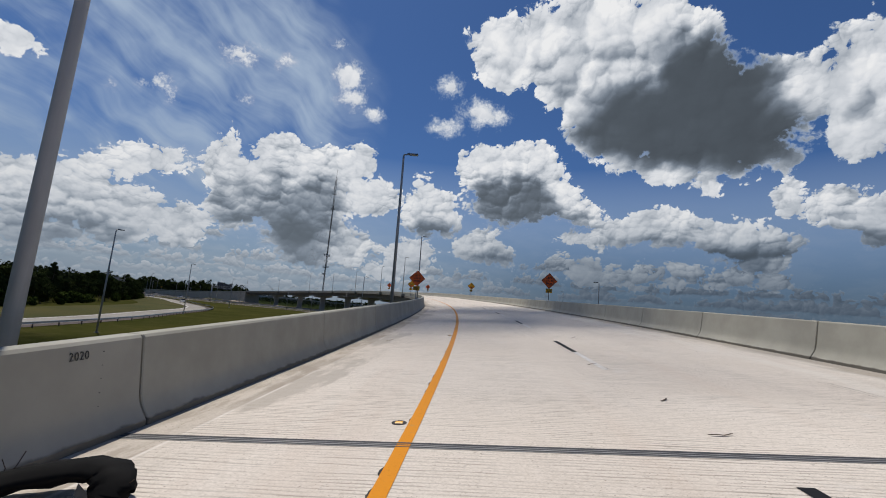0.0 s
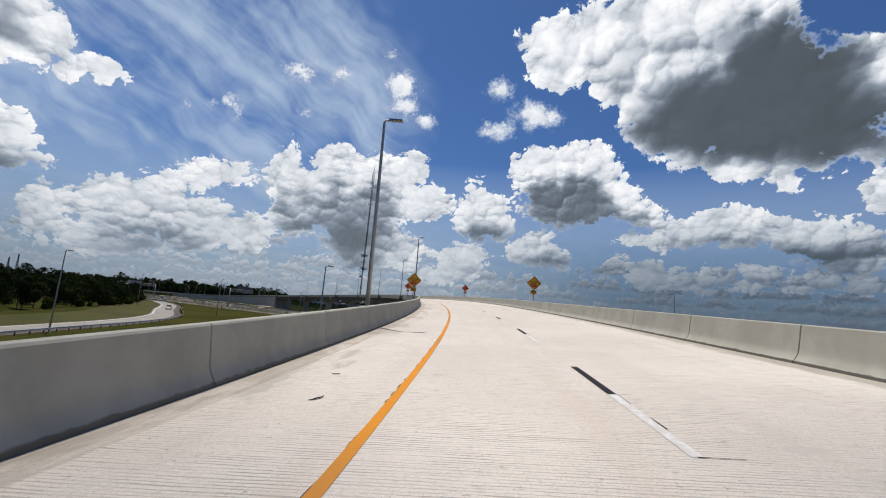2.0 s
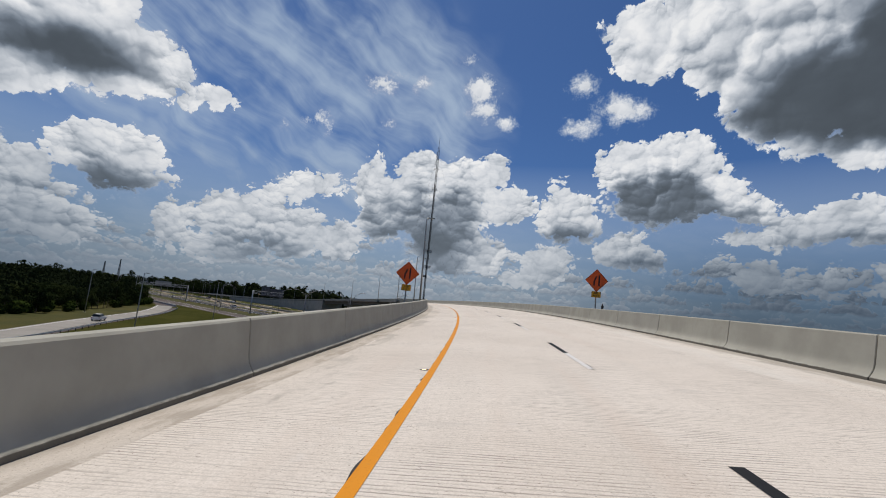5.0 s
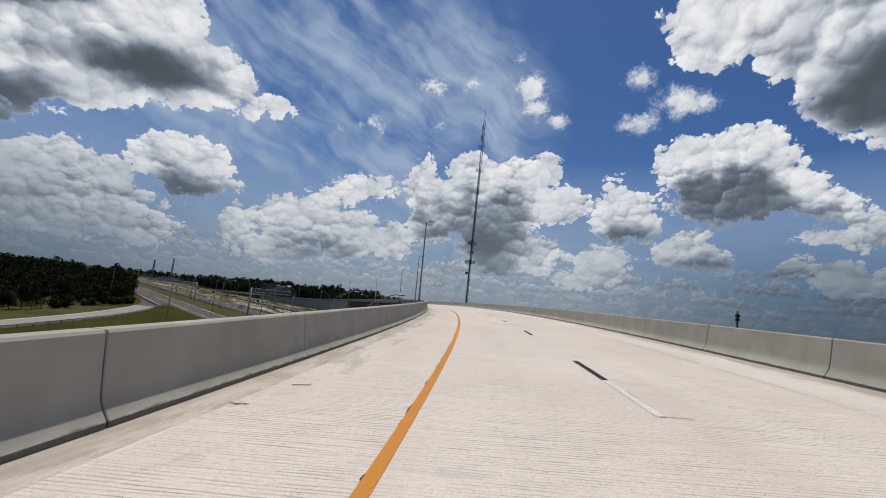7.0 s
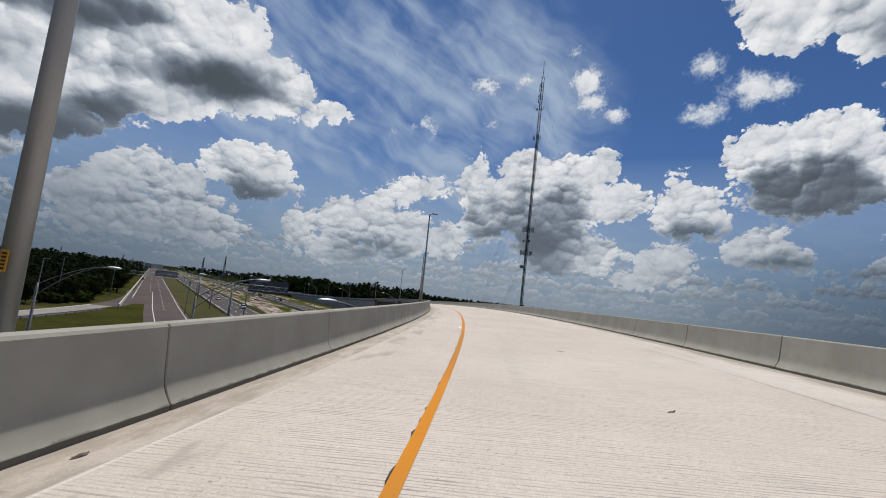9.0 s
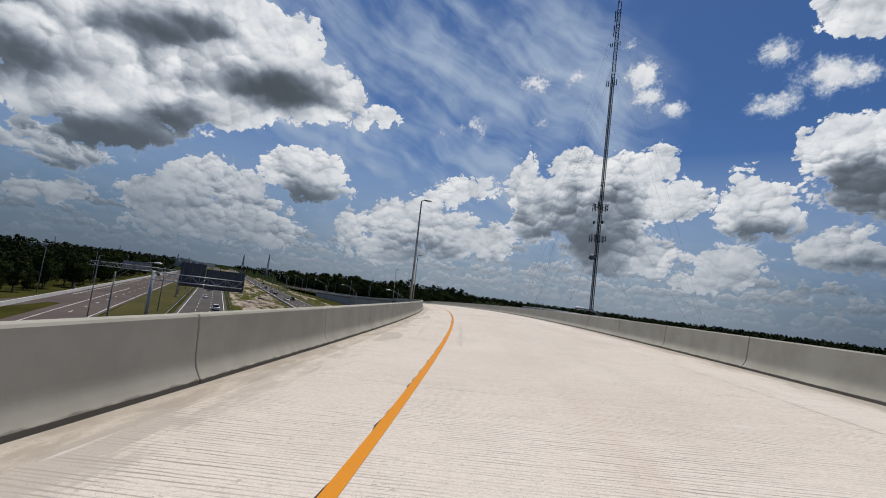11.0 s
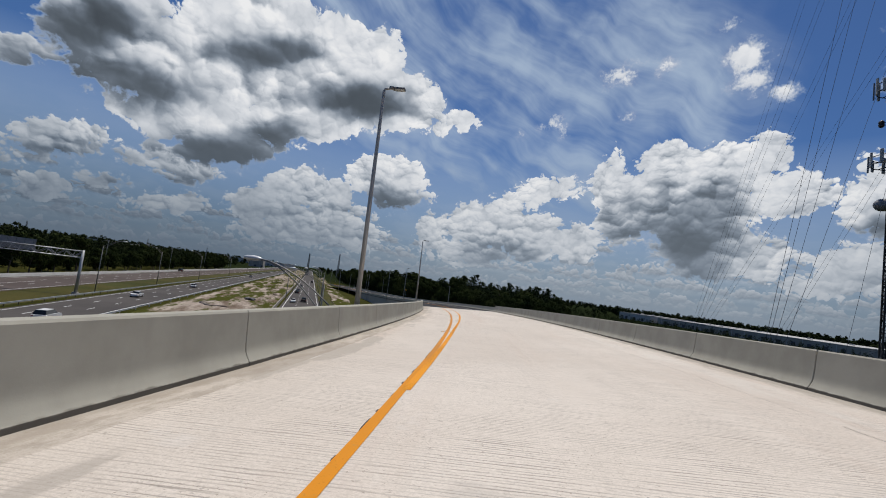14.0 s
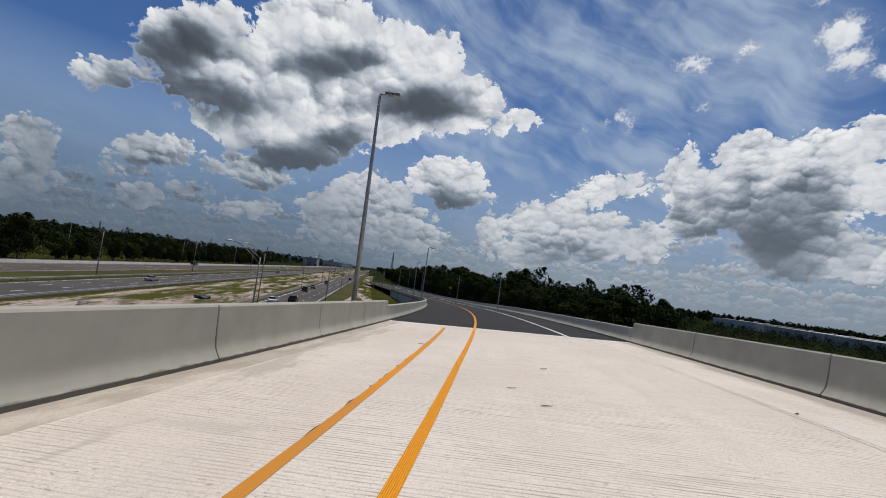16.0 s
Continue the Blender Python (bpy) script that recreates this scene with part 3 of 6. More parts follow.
def ground_build(net, bsdf):
    at = place(net)
    n0, n1, n2, n3 = net.noise(at, 0.006, 4.0), net.noise(at, 0.05, 4.0, 0.6), net.noise(at, 0.5, 4.0, 0.65), net.noise(at, 5.0, 3.0, 0.7)
    col = net.mix(net.step(n1, 0.35, 0.65), rgb(0.034, 0.038, 0.010), rgb(0.054, 0.053, 0.015))
    col = net.mix(net.math("MULTIPLY", net.step(n2, 0.45, 0.72), 0.5), col, rgb(0.074, 0.064, 0.026))
    col = net.mix(net.math("MULTIPLY", net.step(n3, 0.4, 0.7), 0.35), col, rgb(0.028, 0.035, 0.011))
    far = net.step(net.vec("LENGTH", net.vec("SUBTRACT", at, (-120.0, 300.0, 0.0)), out=1), 330.0, 620.0)
    woods = net.mix(net.step(n0, 0.4, 0.6), rgb(0.011, 0.017, 0.007), rgb(0.020, 0.027, 0.011))
    east = net.step(net.vec("DOT_PRODUCT", at, (0.4226, 0.9063, 0.0), out=1), 300.0, 318.0)
    net.put(bsdf.inputs["Base Color"], net.mix(net.math("MAXIMUM", far, east), col, woods))
    bsdf.inputs["Roughness"].default_value = 0.95
    bsdf.inputs["Specular IOR Level"].default_value = 0.0
    bump(net, bsdf, net.math("ADD", n3, net.math("MULTIPLY", n2, 2.0)), 0.6, 0.15)


def plain(colour, rough=0.6, metal=0.0):
    return rough_stuff(tuple(c * 0.9 for c in colour), tuple(min(1, c * 1.1) for c in colour), 1.5, rough, metal, 20.0, 0.08, 0.004)


M_DECK = material("grooved concrete", deck_build)
M_BARRIER = material("barrier concrete", barrier_build)
M_JOINT = material("joint rubber", plain((0.035, 0.035, 0.04), 0.7))
M_JOINT_STEEL = material("joint steel", metal_build((0.20, 0.20, 0.20), (0.30, 0.295, 0.285), 0.6, 0.3))
M_YELLOW = material("old yellow paint", paint_build((0.62, 0.235, 0.010), (0.44, 0.235, 0.07), tired=0.65))
M_YELLOW_NEW = material("fresh yellow paint", paint_build((0.72, 0.28, 0.006), (0.60, 0.25, 0.02), 0.68, 0.8, embossed=0.9))
M_WHITE_LINE = material("white line paint", paint_build((0.72, 0.72, 0.71), (0.50, 0.48, 0.45)))
M_GHOST = material("faded white line paint", paint_build((0.64, 0.63, 0.61), (0.50, 0.45, 0.39), 0.40, 0.56))
M_BLACK_LINE = material("black contrast paint", paint_build((0.011, 0.011, 0.012), (0.06, 0.056, 0.05), 0.62, 0.78))
M_TAR = material("tar", rough_stuff((0.02, 0.02, 0.02), (0.06, 0.055, 0.05), 5.0, 0.6))
M_ASPHALT = material("new asphalt", rough_stuff((0.020, 0.020, 0.022), (0.034, 0.033, 0.033), 0.6, 0.85, 0, 30.0, 0.4, 0.006))
M_OLD_ASPHALT = material("pinkish aged asphalt", rough_stuff((0.072, 0.058, 0.053), (0.105, 0.085, 0.078), 0.08, 0.9, 0, 8.0, 0.3, 0.006))
M_GREY_ASPHALT = material("grey asphalt", rough_stuff((0.062, 0.057, 0.054), (0.088, 0.080, 0.075), 0.1, 0.9, 0, 8.0, 0.3, 0.006))
M_PALE_ROAD = material("pale concrete pavement", rough_stuff((0.22, 0.205, 0.18), (0.29, 0.27, 0.24), 0.12, 0.85, 0, 8.0))


def sand_build(net, bsdf):
    here = place(net)
    turned = net.add("ShaderNodeMapping", {0: here})
    turned.inputs["Rotation"].default_value = (0, 0, radians(25))
    ruts = net.vec("MULTIPLY", turned.outputs[0], (0.10, 0.55, 1))
    n1, n2 = net.noise(ruts, 0.6, 5.0, 0.65), net.noise(here, 0.9, 5.0, 0.7)
    col = net.mix(net.step(n1, 0.35, 0.62), rgb(0.15, 0.112, 0.085), rgb(0.40, 0.345, 0.295))
    col = net.mix(net.math("MULTIPLY", net.step(n2, 0.5, 0.7), 0.6), col, rgb(0.18, 0.135, 0.105))
    weeds = net.step(net.math("ADD", net.noise(ruts, 0.35, 5.0, 0.65), net.math("MULTIPLY", net.math("SUBTRACT", n2, 0.5), 0.25)), 0.45, 0.54)
    col = net.mix(weeds, col, net.mix(n2, rgb(0.035, 0.045, 0.010), rgb(0.085, 0.085, 0.024)))
    net.put(bsdf.inputs["Base Color"], col)
    bsdf.inputs["Roughness"].default_value = 0.95
    bsdf.inputs["Specular IOR Level"].default_value = 0.0
    bump(net, bsdf, net.math("ADD", n1, n2), 0.9, 0.35)


M_SAND = material("dug sand", sand_build)
M_WALL = material("white concrete wall", rough_stuff((0.52, 0.51, 0.48), (0.62, 0.61, 0.58), 0.3, 0.8))
M_MSE = material("retaining wall concrete", rough_stuff((0.33, 0.31, 0.27), (0.42, 0.40, 0.35), 0.4, 0.85))
M_GIRDER = material("weathered steel girder", metal_build((0.075, 0.068, 0.052), (0.11, 0.098, 0.075), 0.7, 0.15))
M_ALU = material("spun aluminium", metal_build((0.34, 0.335, 0.32), (0.45, 0.44, 0.425), 0.55, 0.4))
M_GALV = material("galvanised steel", metal_build((0.36, 0.37, 0.38), (0.50, 0.51, 0.52), 0.5, 0.6))
M_LAMP_ARM = material("weathered lamp tube", metal_build((0.20, 0.195, 0.185), (0.29, 0.28, 0.265), 0.55, 0.5))
M_DARK_STEEL = material("dark steel", metal_build((0.035, 0.036, 0.04), (0.07, 0.07, 0.075), 0.5, 0.4))
M_HEAD = material("lamp head grey", metal_build((0.20, 0.20, 0.205), (0.26, 0.26, 0.265), 0.5, 0.3))
M_COBRA = material("pale lamp head", metal_build((0.55, 0.57, 0.58), (0.64, 0.66, 0.67), 0.4, 0.3))
M_LENS = material("lamp lens", plain((0.45, 0.46, 0.45), 0.2))
M_ORANGE = material("fluorescent orange sheeting", plain((0.95, 0.135, 0.018), 0.5))
M_SIGN_YELLOW = material("amber sign sheeting", plain((0.82, 0.38, 0.014), 0.5))
M_SIGN_BLACK = material("sign black", plain((0.012, 0.012, 0.012), 0.5))
M_SIGN_BACK = material("sign back aluminium", metal_build((0.16, 0.165, 0.17), (0.22, 0.225, 0.23), 0.5, 0.5))
M_SIGN_PALE = material("pale sign back", rough_stuff((0.22, 0.225, 0.23), (0.30, 0.30, 0.30), 0.5, 0.6))
M_SIGN_DARK = material("dark sign back", rough_stuff((0.07, 0.07, 0.075), (0.11, 0.11, 0.115), 0.5, 0.6))
M_MAST = material("mast steel", metal_build((0.022, 0.02, 0.02), (0.05, 0.044, 0.042), 0.6, 0.3))
M_ANTENNA = material("antenna grey", plain((0.36, 0.37, 0.37), 0.5))
M_CABLE = material("guy cable", plain((0.05, 0.05, 0.055), 0.5, 0.3))
M_GROUND = material("rough grass", ground_build)
M_MOWN = material("mown grass", rough_stuff((0.036, 0.040, 0.008), (0.070, 0.060, 0.014), 0.06, 0.95, 0, 3.0, 0.6, 0.05, (0.052, 0.055, 0.013)))
M_BARK = material("pine bark", rough_stuff((0.075, 0.055, 0.042), (0.14, 0.11, 0.085), 2.0, 0.95, 0, 12.0, 0.5, 0.02))
M_LEAF = material("oak leaves", leaf_build((0.016, 0.025, 0.009), (0.046, 0.058, 0.019)))
M_PINE = material("pine needles", leaf_build((0.016, 0.025, 0.010), (0.042, 0.053, 0.019)))
M_PALM = material("shrub leaves", leaf_build((0.018, 0.030, 0.007), (0.048, 0.068, 0.016)))
M_FAR_WOOD = material("far woods", leaf_build((0.014, 0.022, 0.010), (0.034, 0.043, 0.018)))
M_ROOF_PALE = material("weathered membrane roof", rough_stuff((0.38, 0.375, 0.365), (0.46, 0.455, 0.44), 0.03, 1.0))
M_WH_GREY = material("grey wall panel", rough_stuff((0.34, 0.31, 0.27), (0.42, 0.385, 0.34), 0.05, 0.9))
M_WH_PALE = material("pale wall panel", rough_stuff((0.46, 0.45, 0.43), (0.55, 0.54, 0.51), 0.05, 0.9))
M_GLASS = material("dark glass", plain((0.012, 0.015, 0.018), 0.08))
M_RUBBER = material("rubber", plain((0.005, 0.005, 0.005), 0.8))
M_REFLECTOR = material("amber reflector", plain((0.85, 0.42, 0.03), 0.25))
M_CLOUD = material("cloud vapour", plain((0.82, 0.82, 0.83), 1.0))
M_TWIG = material("dry twig", plain((0.07, 0.05, 0.035), 0.9))
for m in (M_RUBBER, M_TWIG, M_TAR, M_YELLOW, M_YELLOW_NEW, M_BLACK_LINE, M_GHOST, M_MOWN, M_OLD_ASPHALT, M_GREY_ASPHALT, M_ASPHALT, M_PALE_ROAD, M_BARRIER, M_DECK, M_WALL):
    m.node_tree.nodes["Principled BSDF"].inputs["Specular IOR Level"].default_value = 0.12


# ---- alignment of the flyover: curvature (1/km), grade and crossfall (percent) at stations along the yellow line ----
KNOT = (-120, -40, 40, 120, 200, 280, 360, 440, 520, 580, 660, 760)
CURVE = (2.09, 2.09, 2.27, 2.16, 2.20, 2.21, 2.10, 2.12, 2.10, 1.6, 0.9, 0.0)
GRADE = (5.2, 5.54, 4.37, 4.22, 1.91, 0.02, -1.98, -3.52, -4.6, -3.4, -1.2, 0.0)
FALL = (6.8, 6.84, 6.85, 6.72, 5.97, 5.56, 5.76, 5.26, 4.8, 4.0, 3.0, 2.0)
STN = np.arange(-120.0, 760.0, 1.0)
HEAD = np.cumsum(np.interp(STN, KNOT, CURVE) * 1e-3)
HEAD += math.radians(-5.89) - HEAD[120]
LINE_X, LINE_Y = np.cumsum(-np.sin(HEAD)), np.cumsum(np.cos(HEAD))
LINE_Z = np.cumsum(np.interp(STN, KNOT, GRADE) * 0.01)
LINE_X, LINE_Y, LINE_Z = LINE_X - LINE_X[120], LINE_Y - LINE_Y[120], LINE_Z - LINE_Z[120]
GROUND = -4.5
DECK_A, DECK_B = 5.3, 458.5


def at(s, lat=0.0, up=0.0):
    """A point of the road: station, metres to the right of the yellow line, metres above the surface."""
    x, y, z, h = (float(np.interp(s, STN, a)) for a in (LINE_X, LINE_Y, LINE_Z, HEAD))
    e = float(np.interp(s, KNOT, FALL)) * 0.01
    return Vector((x + math.cos(h) * lat, y + math.sin(h) * lat, z + e * lat + up))


def road_pose(s, lat=0.0, up=0.0, pitch=True):
    """A pose with x across to the right, y along the road and z up; pitch: follow the grade."""
    h = float(np.interp(s, STN, HEAD))
    g = math.atan(float(np.interp(s, KNOT, GRADE)) * 0.01) if pitch else 0.0
    return Matrix.Translation(at(s, lat, up)) @ Euler((g, 0, h)).to_matrix().to_4x4()


# ---- mesh helpers ----
def mesh_of(name, bm, mat, smooth=False):
    me = bpy.data.meshes.new(name)
    bm.normal_update()
    bm.to_mesh(me)
    bm.free()
    for m in mat if isinstance(mat, (list, tuple)) else (mat,):
        me.materials.append(m)
    if smooth:
        me.polygons.foreach_set("use_smooth", [True] * len(me.polygons))
    return me


def part(name, bm, mat, parent=None, label="", smooth=False):
    """Links a bmesh as one mesh object under a thing or a part."""
    ob = new(name, bm if isinstance(bm, bpy.types.Mesh) else mesh_of(name, bm, mat, smooth))
    if parent:
        ob.parent = parent
    return tagged(ob, label)


def thing(name, label, category, group="", kind="", m=None):
    ob = new(name)
    ob.empty_display_size = 0.2
    if m is not None:
        ob.matrix_basis = m
    return tagged(ob, label, category, group, kind)


def raw(verts, faces):
    bm = bmesh.new()
    vs = [bm.verts.new(v) for v in verts]
    for f in faces:
        try:
            bm.faces.new([vs[i] for i in f])
        except ValueError:
            pass
    return bm


def box(bm, c, size, rot=None, bevel=0.0):
    """Adds a box to bm at centre c."""
    m = Matrix.Translation(c) @ (rot.to_4x4() if rot else Matrix()) @ Matrix.Diagonal((*size, 1))
    made = bmesh.ops.create_cube(bm, size=1.0, matrix=m)["verts"]
    if bevel:
        edges = list({e for v in made for e in v.link_edges})
        bmesh.ops.bevel(bm, geom=edges, offset=bevel, segments=2, affect="EDGES")
    return bm


def tube(bm, pts, radii, sides=10, cap=True):
    """Adds a round tube through pts with a radius at each."""
    pts = [Vector(p) for p in pts]
    rings = []
    for i, p in enumerate(pts):
        d = (pts[min(i + 1, len(pts) - 1)] - pts[max(i - 1, 0)]).normalized()
        side = d.cross(Vector((0, 0, 1)) if abs(d.z) < 0.95 else Vector((0, 1, 0))).normalized()
        up = side.cross(d)
        r = radii[i] if isinstance(radii, (list, tuple)) else radii
        rings.append([bm.verts.new(p + (side * math.cos(a) + up * math.sin(a)) * r) for a in (2 * math.pi * k / sides for k in range(sides))])
    for a, b in zip(rings, rings[1:]):
        for k in range(sides):
            bm.faces.new((a[k], a[(k + 1) % sides], b[(k + 1) % sides], b[k]))
    if cap:
        bm.faces.new(rings[0][::-1])
        bm.faces.new(rings[-1])
    return bm


def sweep(profile, s0, s1, step=2.0, closed=True, where=at, taper=None):
    """A strip or a solid along the road with (lat, up) as its section; UVs are station and distance across, in metres."""
    count = max(1, int(round((s1 - s0) / step)))
    stations = [s0 + (s1 - s0) * i / count for i in range(count + 1)]
    bm = bmesh.new()
    uv = bm.loops.layers.uv.new("UVMap")
    rows = []
    for s in stations:
        k = taper(s) if taper else 0.0
        rows.append([(bm.verts.new(where(s, lat + k, up)), (s, lat + k)) for lat, up in profile])
    n = len(profile)
    for a, b in zip(rows, rows[1:]):
        for j in range(n if closed else n - 1):
            k = (j + 1) % n
            quad = (a[j], a[k], b[k], b[j])
            f = bm.faces.new([q[0] for q in quad])
            for loop, q in zip(f.loops, quad):
                loop[uv].uv = q[1]
    if closed:
        bm.faces.new([q[0] for q in rows[0]][::-1])
        bm.faces.new([q[0] for q in rows[-1]])
    bmesh.ops.recalc_face_normals(bm, faces=bm.faces[:]) if closed else None
    return bm


def strip(lat, width, s0, s1, up=0.006, step=2.0, taper=None):
    return sweep([(lat - width / 2, up), (lat + width / 2, up)], s0, s1, step, False, at, taper)


# ---- ground: one sheet to the horizon ----
def ground():
    bm = bmesh.new()
    ticks = [-4600, -2600, -1500] + list(range(-900, 1500, 60)) + [1700, 2600, 4600]
    grid = []
    for i, x in enumerate(ticks):
        row = []
        for y in ticks:
            far = max(abs(x + 120), abs(y - 300))
            z = GROUND + (0 if far < 1600 else (far - 1600) * 0.0006)
            row.append(bm.verts.new((x, y, z)))
        grid.append(row)
    for a, b in zip(grid, grid[1:]):
        for j in range(len(ticks) - 1):
            bm.faces.new((a[j], b[j], b[j + 1], a[j + 1]))
    return part("ground", bm, M_GROUND)


tagged(ground(), "flat rough grassland reaching to the wooded horizon", "ground", kind="structure")

# ---- a cumulus scrap high overhead, unseen, added to shade the start of the bridge ----
def overhead_cloud(s, lat, up, length, width, puffs):
    """Loose puffs of vapour, dense in the middle and sparse toward the rim."""
    rng = random.Random(31)
    proto = bmesh.new()
    bmesh.ops.create_icosphere(proto, subdivisions=1, radius=1.0)
    ball = [v.co.copy() for v in proto.verts]
    tris = [[v.index for v in f.verts] for f in proto.faces]
    proto.free()
    verts, faces = [], []
    for k in range(puffs):
        c = Vector((rng.gauss(0, width), rng.gauss(0, length), rng.uniform(-3, 5)))
        r = rng.uniform(0.8, 1.9)
        b = len(verts)
        verts += [c + v * r * (1 + 0.3 * noise.noise(v * 1.7 + c)) for v in ball]
        faces += [[b + j for j in f] for f in tris]
    me = bpy.data.meshes.new("cloud")
    me.from_pydata(verts, [], faces)
    me.materials.append(M_CLOUD)
    ob = new("cloud", me)
    ob.matrix_basis = road_pose(s, lat, 0, False)
    ob.matrix_basis.translation = at(s, lat) + sun_dir * up
    return tagged(ob, "small white torn cumulus cloud drifting high above the bridge", "cloud", kind="stuff")


overhead_cloud(36.0, 2.4, 900.0, 10.0, 42.0, 1150)

# ---- bridge: deck, girders, piers, embankments ----
deck = part("bridge_deck", sweep([(-3.75, 0), (10.6, 0), (10.6, -0.28), (9.9, -0.34), (-3.1, -0.34), (-3.75, -0.28)], -115, DECK_B, 1.5), M_DECK)
tagged(deck, "pale beige grooved concrete bridge deck, banked to the inside of the curve", "bridge deck", kind="structure")
for lat in (-2.3, 1.5, 5.4, 9.2):
    g = part("girder", sweep([(lat - 0.06, -0.34), (lat + 0.06, -0.34), (lat + 0.06, -2.2), (lat + 0.3, -2.2), (lat + 0.3, -2.26),
                              (lat - 0.3, -2.26), (lat - 0.3, -2.2), (lat - 0.06, -2.2)], DECK_A + 1, DECK_B - 1, 4.0), M_GIRDER, deck)


def pier(s):
    m = road_pose(s, 3.4, 0, False)
    top = -2.26 - 0.05
    bm = bmesh.new()
    e = float(np.interp(s, KNOT, FALL)) * 0.01
    base = GROUND - m.translation.z
    lo, hi = top - 1.5, top
    prof = [(-6.4, hi - 6.4 * e), (6.4, hi + 6.4 * e), (6.4, hi + 6.4 * e - 0.9), (2.0, lo), (-2.0, lo), (-6.4, hi - 6.4 * e - 0.9)]
    front = [bm.verts.new((x, -0.9, z)) for x, z in prof]
    back = [bm.verts.new((x, 0.9, z)) for x, z in prof]
    bm.faces.new(front[::-1])
    bm.faces.new(back)
    for j in range(6):
        bm.faces.new((front[j], front[(j + 1) % 6], back[(j + 1) % 6], back[j]))
    bmesh.ops.recalc_face_normals(bm, faces=bm.faces[:])
    root = thing("bridge_pier", "grey concrete hammerhead pier under the curved flyover", "pier", "piers of the flyover", "structure", m)
    part("pier_cap", bm, M_MSE, root)
    col = box(bmesh.new(), (0, 0, (lo + base) / 2), (3.4, 1.6, lo - base + 0.1), None, 0.12)
    part("column", col, M_MSE, root)


for s in (52, 98, 145, 192, 238, 283, 330, 372, 415):
    pier(s)


def embankment(s0, s1, name, label):
    """Retaining walls of panels on both sides with fill between them, down to the ground."""
    def where(s, lat, up):
        p = at(s, lat, 0)
        p.z = GROUND - 0.3 if up < -5 else p.z + up
        return p
    ob = part(name, sweep([(-3.6, -0.02), (10.45, -0.02), (10.45, -9), (-3.6, -9)], s0, s1, 3.0, True, where), M_MSE)
    return tagged(ob, label, "retaining wall", kind="structure")


embankment(-115, DECK_A, "abutment_south", "pale concrete retaining wall carrying the start of the flyover")
embankment(DECK_B, 640, "abutment_north", "pale concrete retaining wall carrying the asphalt ramp")

# asphalt ramp beyond the bridge
ramp = part("ramp_road", sweep([(-3.6, 0), (10.5, 0), (10.5, -0.2), (-3.6, -0.2)], DECK_B + 0.35, 745, 3.0), M_ASPHALT)
tagged(ramp, "fresh dark asphalt ramp continuing after the bridge", "road", kind="structure")

# expansion joints across the deck
for s, name in ((DECK_A, "joint"), (DECK_B, "joint")):
    root = thing("expansion_joint", "dark rubber and steel expansion joint across the concrete deck", "expansion joint", "expansion joints", "structure")
    def across(half, z, off=0.0):
        lats = [-3.25 + 13.25 * k / 26 for k in range(27)]
        slant = [-0.33 * max(0.0, 1 - (l + 3.25) / 11) if s < 100 else 0.0 for l in lats]
        rows = [at(s + off + q - half, l, z) for l, q in zip(lats, slant)] + [at(s + off + q + half, l, z) for l, q in zip(lats, slant)]
        return raw(rows, [(k, k + 1, k + 28, k + 27) for k in range(26)])
    part("joint_seal", across(0.085 if s < 100 else 0.17, 0.004), M_JOINT_STEEL if s < 100 else M_WHITE_LINE, root)
    if s < 100:
        for d, half in ((-0.055, 0.009), (0.0, 0.009), (0.062, 0.02)):
            part("joint_rail", across(half, 0.008, d), M_JOINT, root)

# ---- barriers ----
BARRIER_H = 1.09


def barrier_mesh(name, length, side, height=BARRIER_H):
    """One cast section along y; the road is on the +x side times side."""
    prof = [(0, -0.05), (0, 0.075), (-0.015, 0.088), (-0.055, 0.15), (-0.092, 0.21), (-0.120, 0.27), (-0.137, 0.34), (-0.149, 0.42), (-0.205, height - 0.035), (-0.235, height),
            (-0.43, height), (-0.46, height - 0.035), (-0.46, -0.28)]
    bm = bmesh.new()
    h = length / 2 - 0.011
    rows = []
    for y, inset in ((-h, 0.012), (-h + 0.014, 0), (h - 0.014, 0), (h, 0.012)):
        rows.append([bm.verts.new((side * (x - (inset if i < 10 else 0)), y, z - (inset if z > 0.5 else 0))) for i, (x, z) in enumerate(prof)])
    for a, b in zip(rows, rows[1:]):
        for j in range(len(prof) - 1):
            bm.faces.new((a[j], a[j + 1], b[j + 1], b[j]))
    bm.faces.new(rows[0])
    bm.faces.new(rows[-1][::-1])
    bmesh.ops.recalc_face_normals(bm, faces=bm.faces[:])
    me = mesh_of(name, bm, M_BARRIER, True)
    me.set_sharp_from_angle(angle=radians(22))
    return me


def barrier(name, label, lat, side, joints, height=BARRIER_H):
    root = thing(name, label, "barrier", kind="structure")
    shapes = {}
    for a, b in zip(joints, joints[1:]):
        radius = 1.0 - side * 0.0 + (lat * 0.00215)
        key = round((b - a) * radius, 2)
        if key not in shapes:
            shapes[key] = barrier_mesh("barrier_section", key, side, height)
        ob = new("barrier_section", shapes[key])
        ob.parent = root
        p, q = at(a, lat), at(b, lat)
        d = q - p
        ob.matrix_basis = Matrix.Translation((p + q) / 2) @ Euler((math.atan2(d.z, d.xy.length), 0, math.atan2(-d.x, d.y))).to_matrix().to_4x4()
    return root




def spread(anchors, size=6.1):
    """Joint stations: casts of about one size between the stations where runs begin."""
    out = []
    for a, b in zip(anchors, anchors[1:]):
        n = max(1, round((b - a) / size))
        out += [a + (b - a) * k / n for k in range(n)]
    return out + [anchors[-1]]


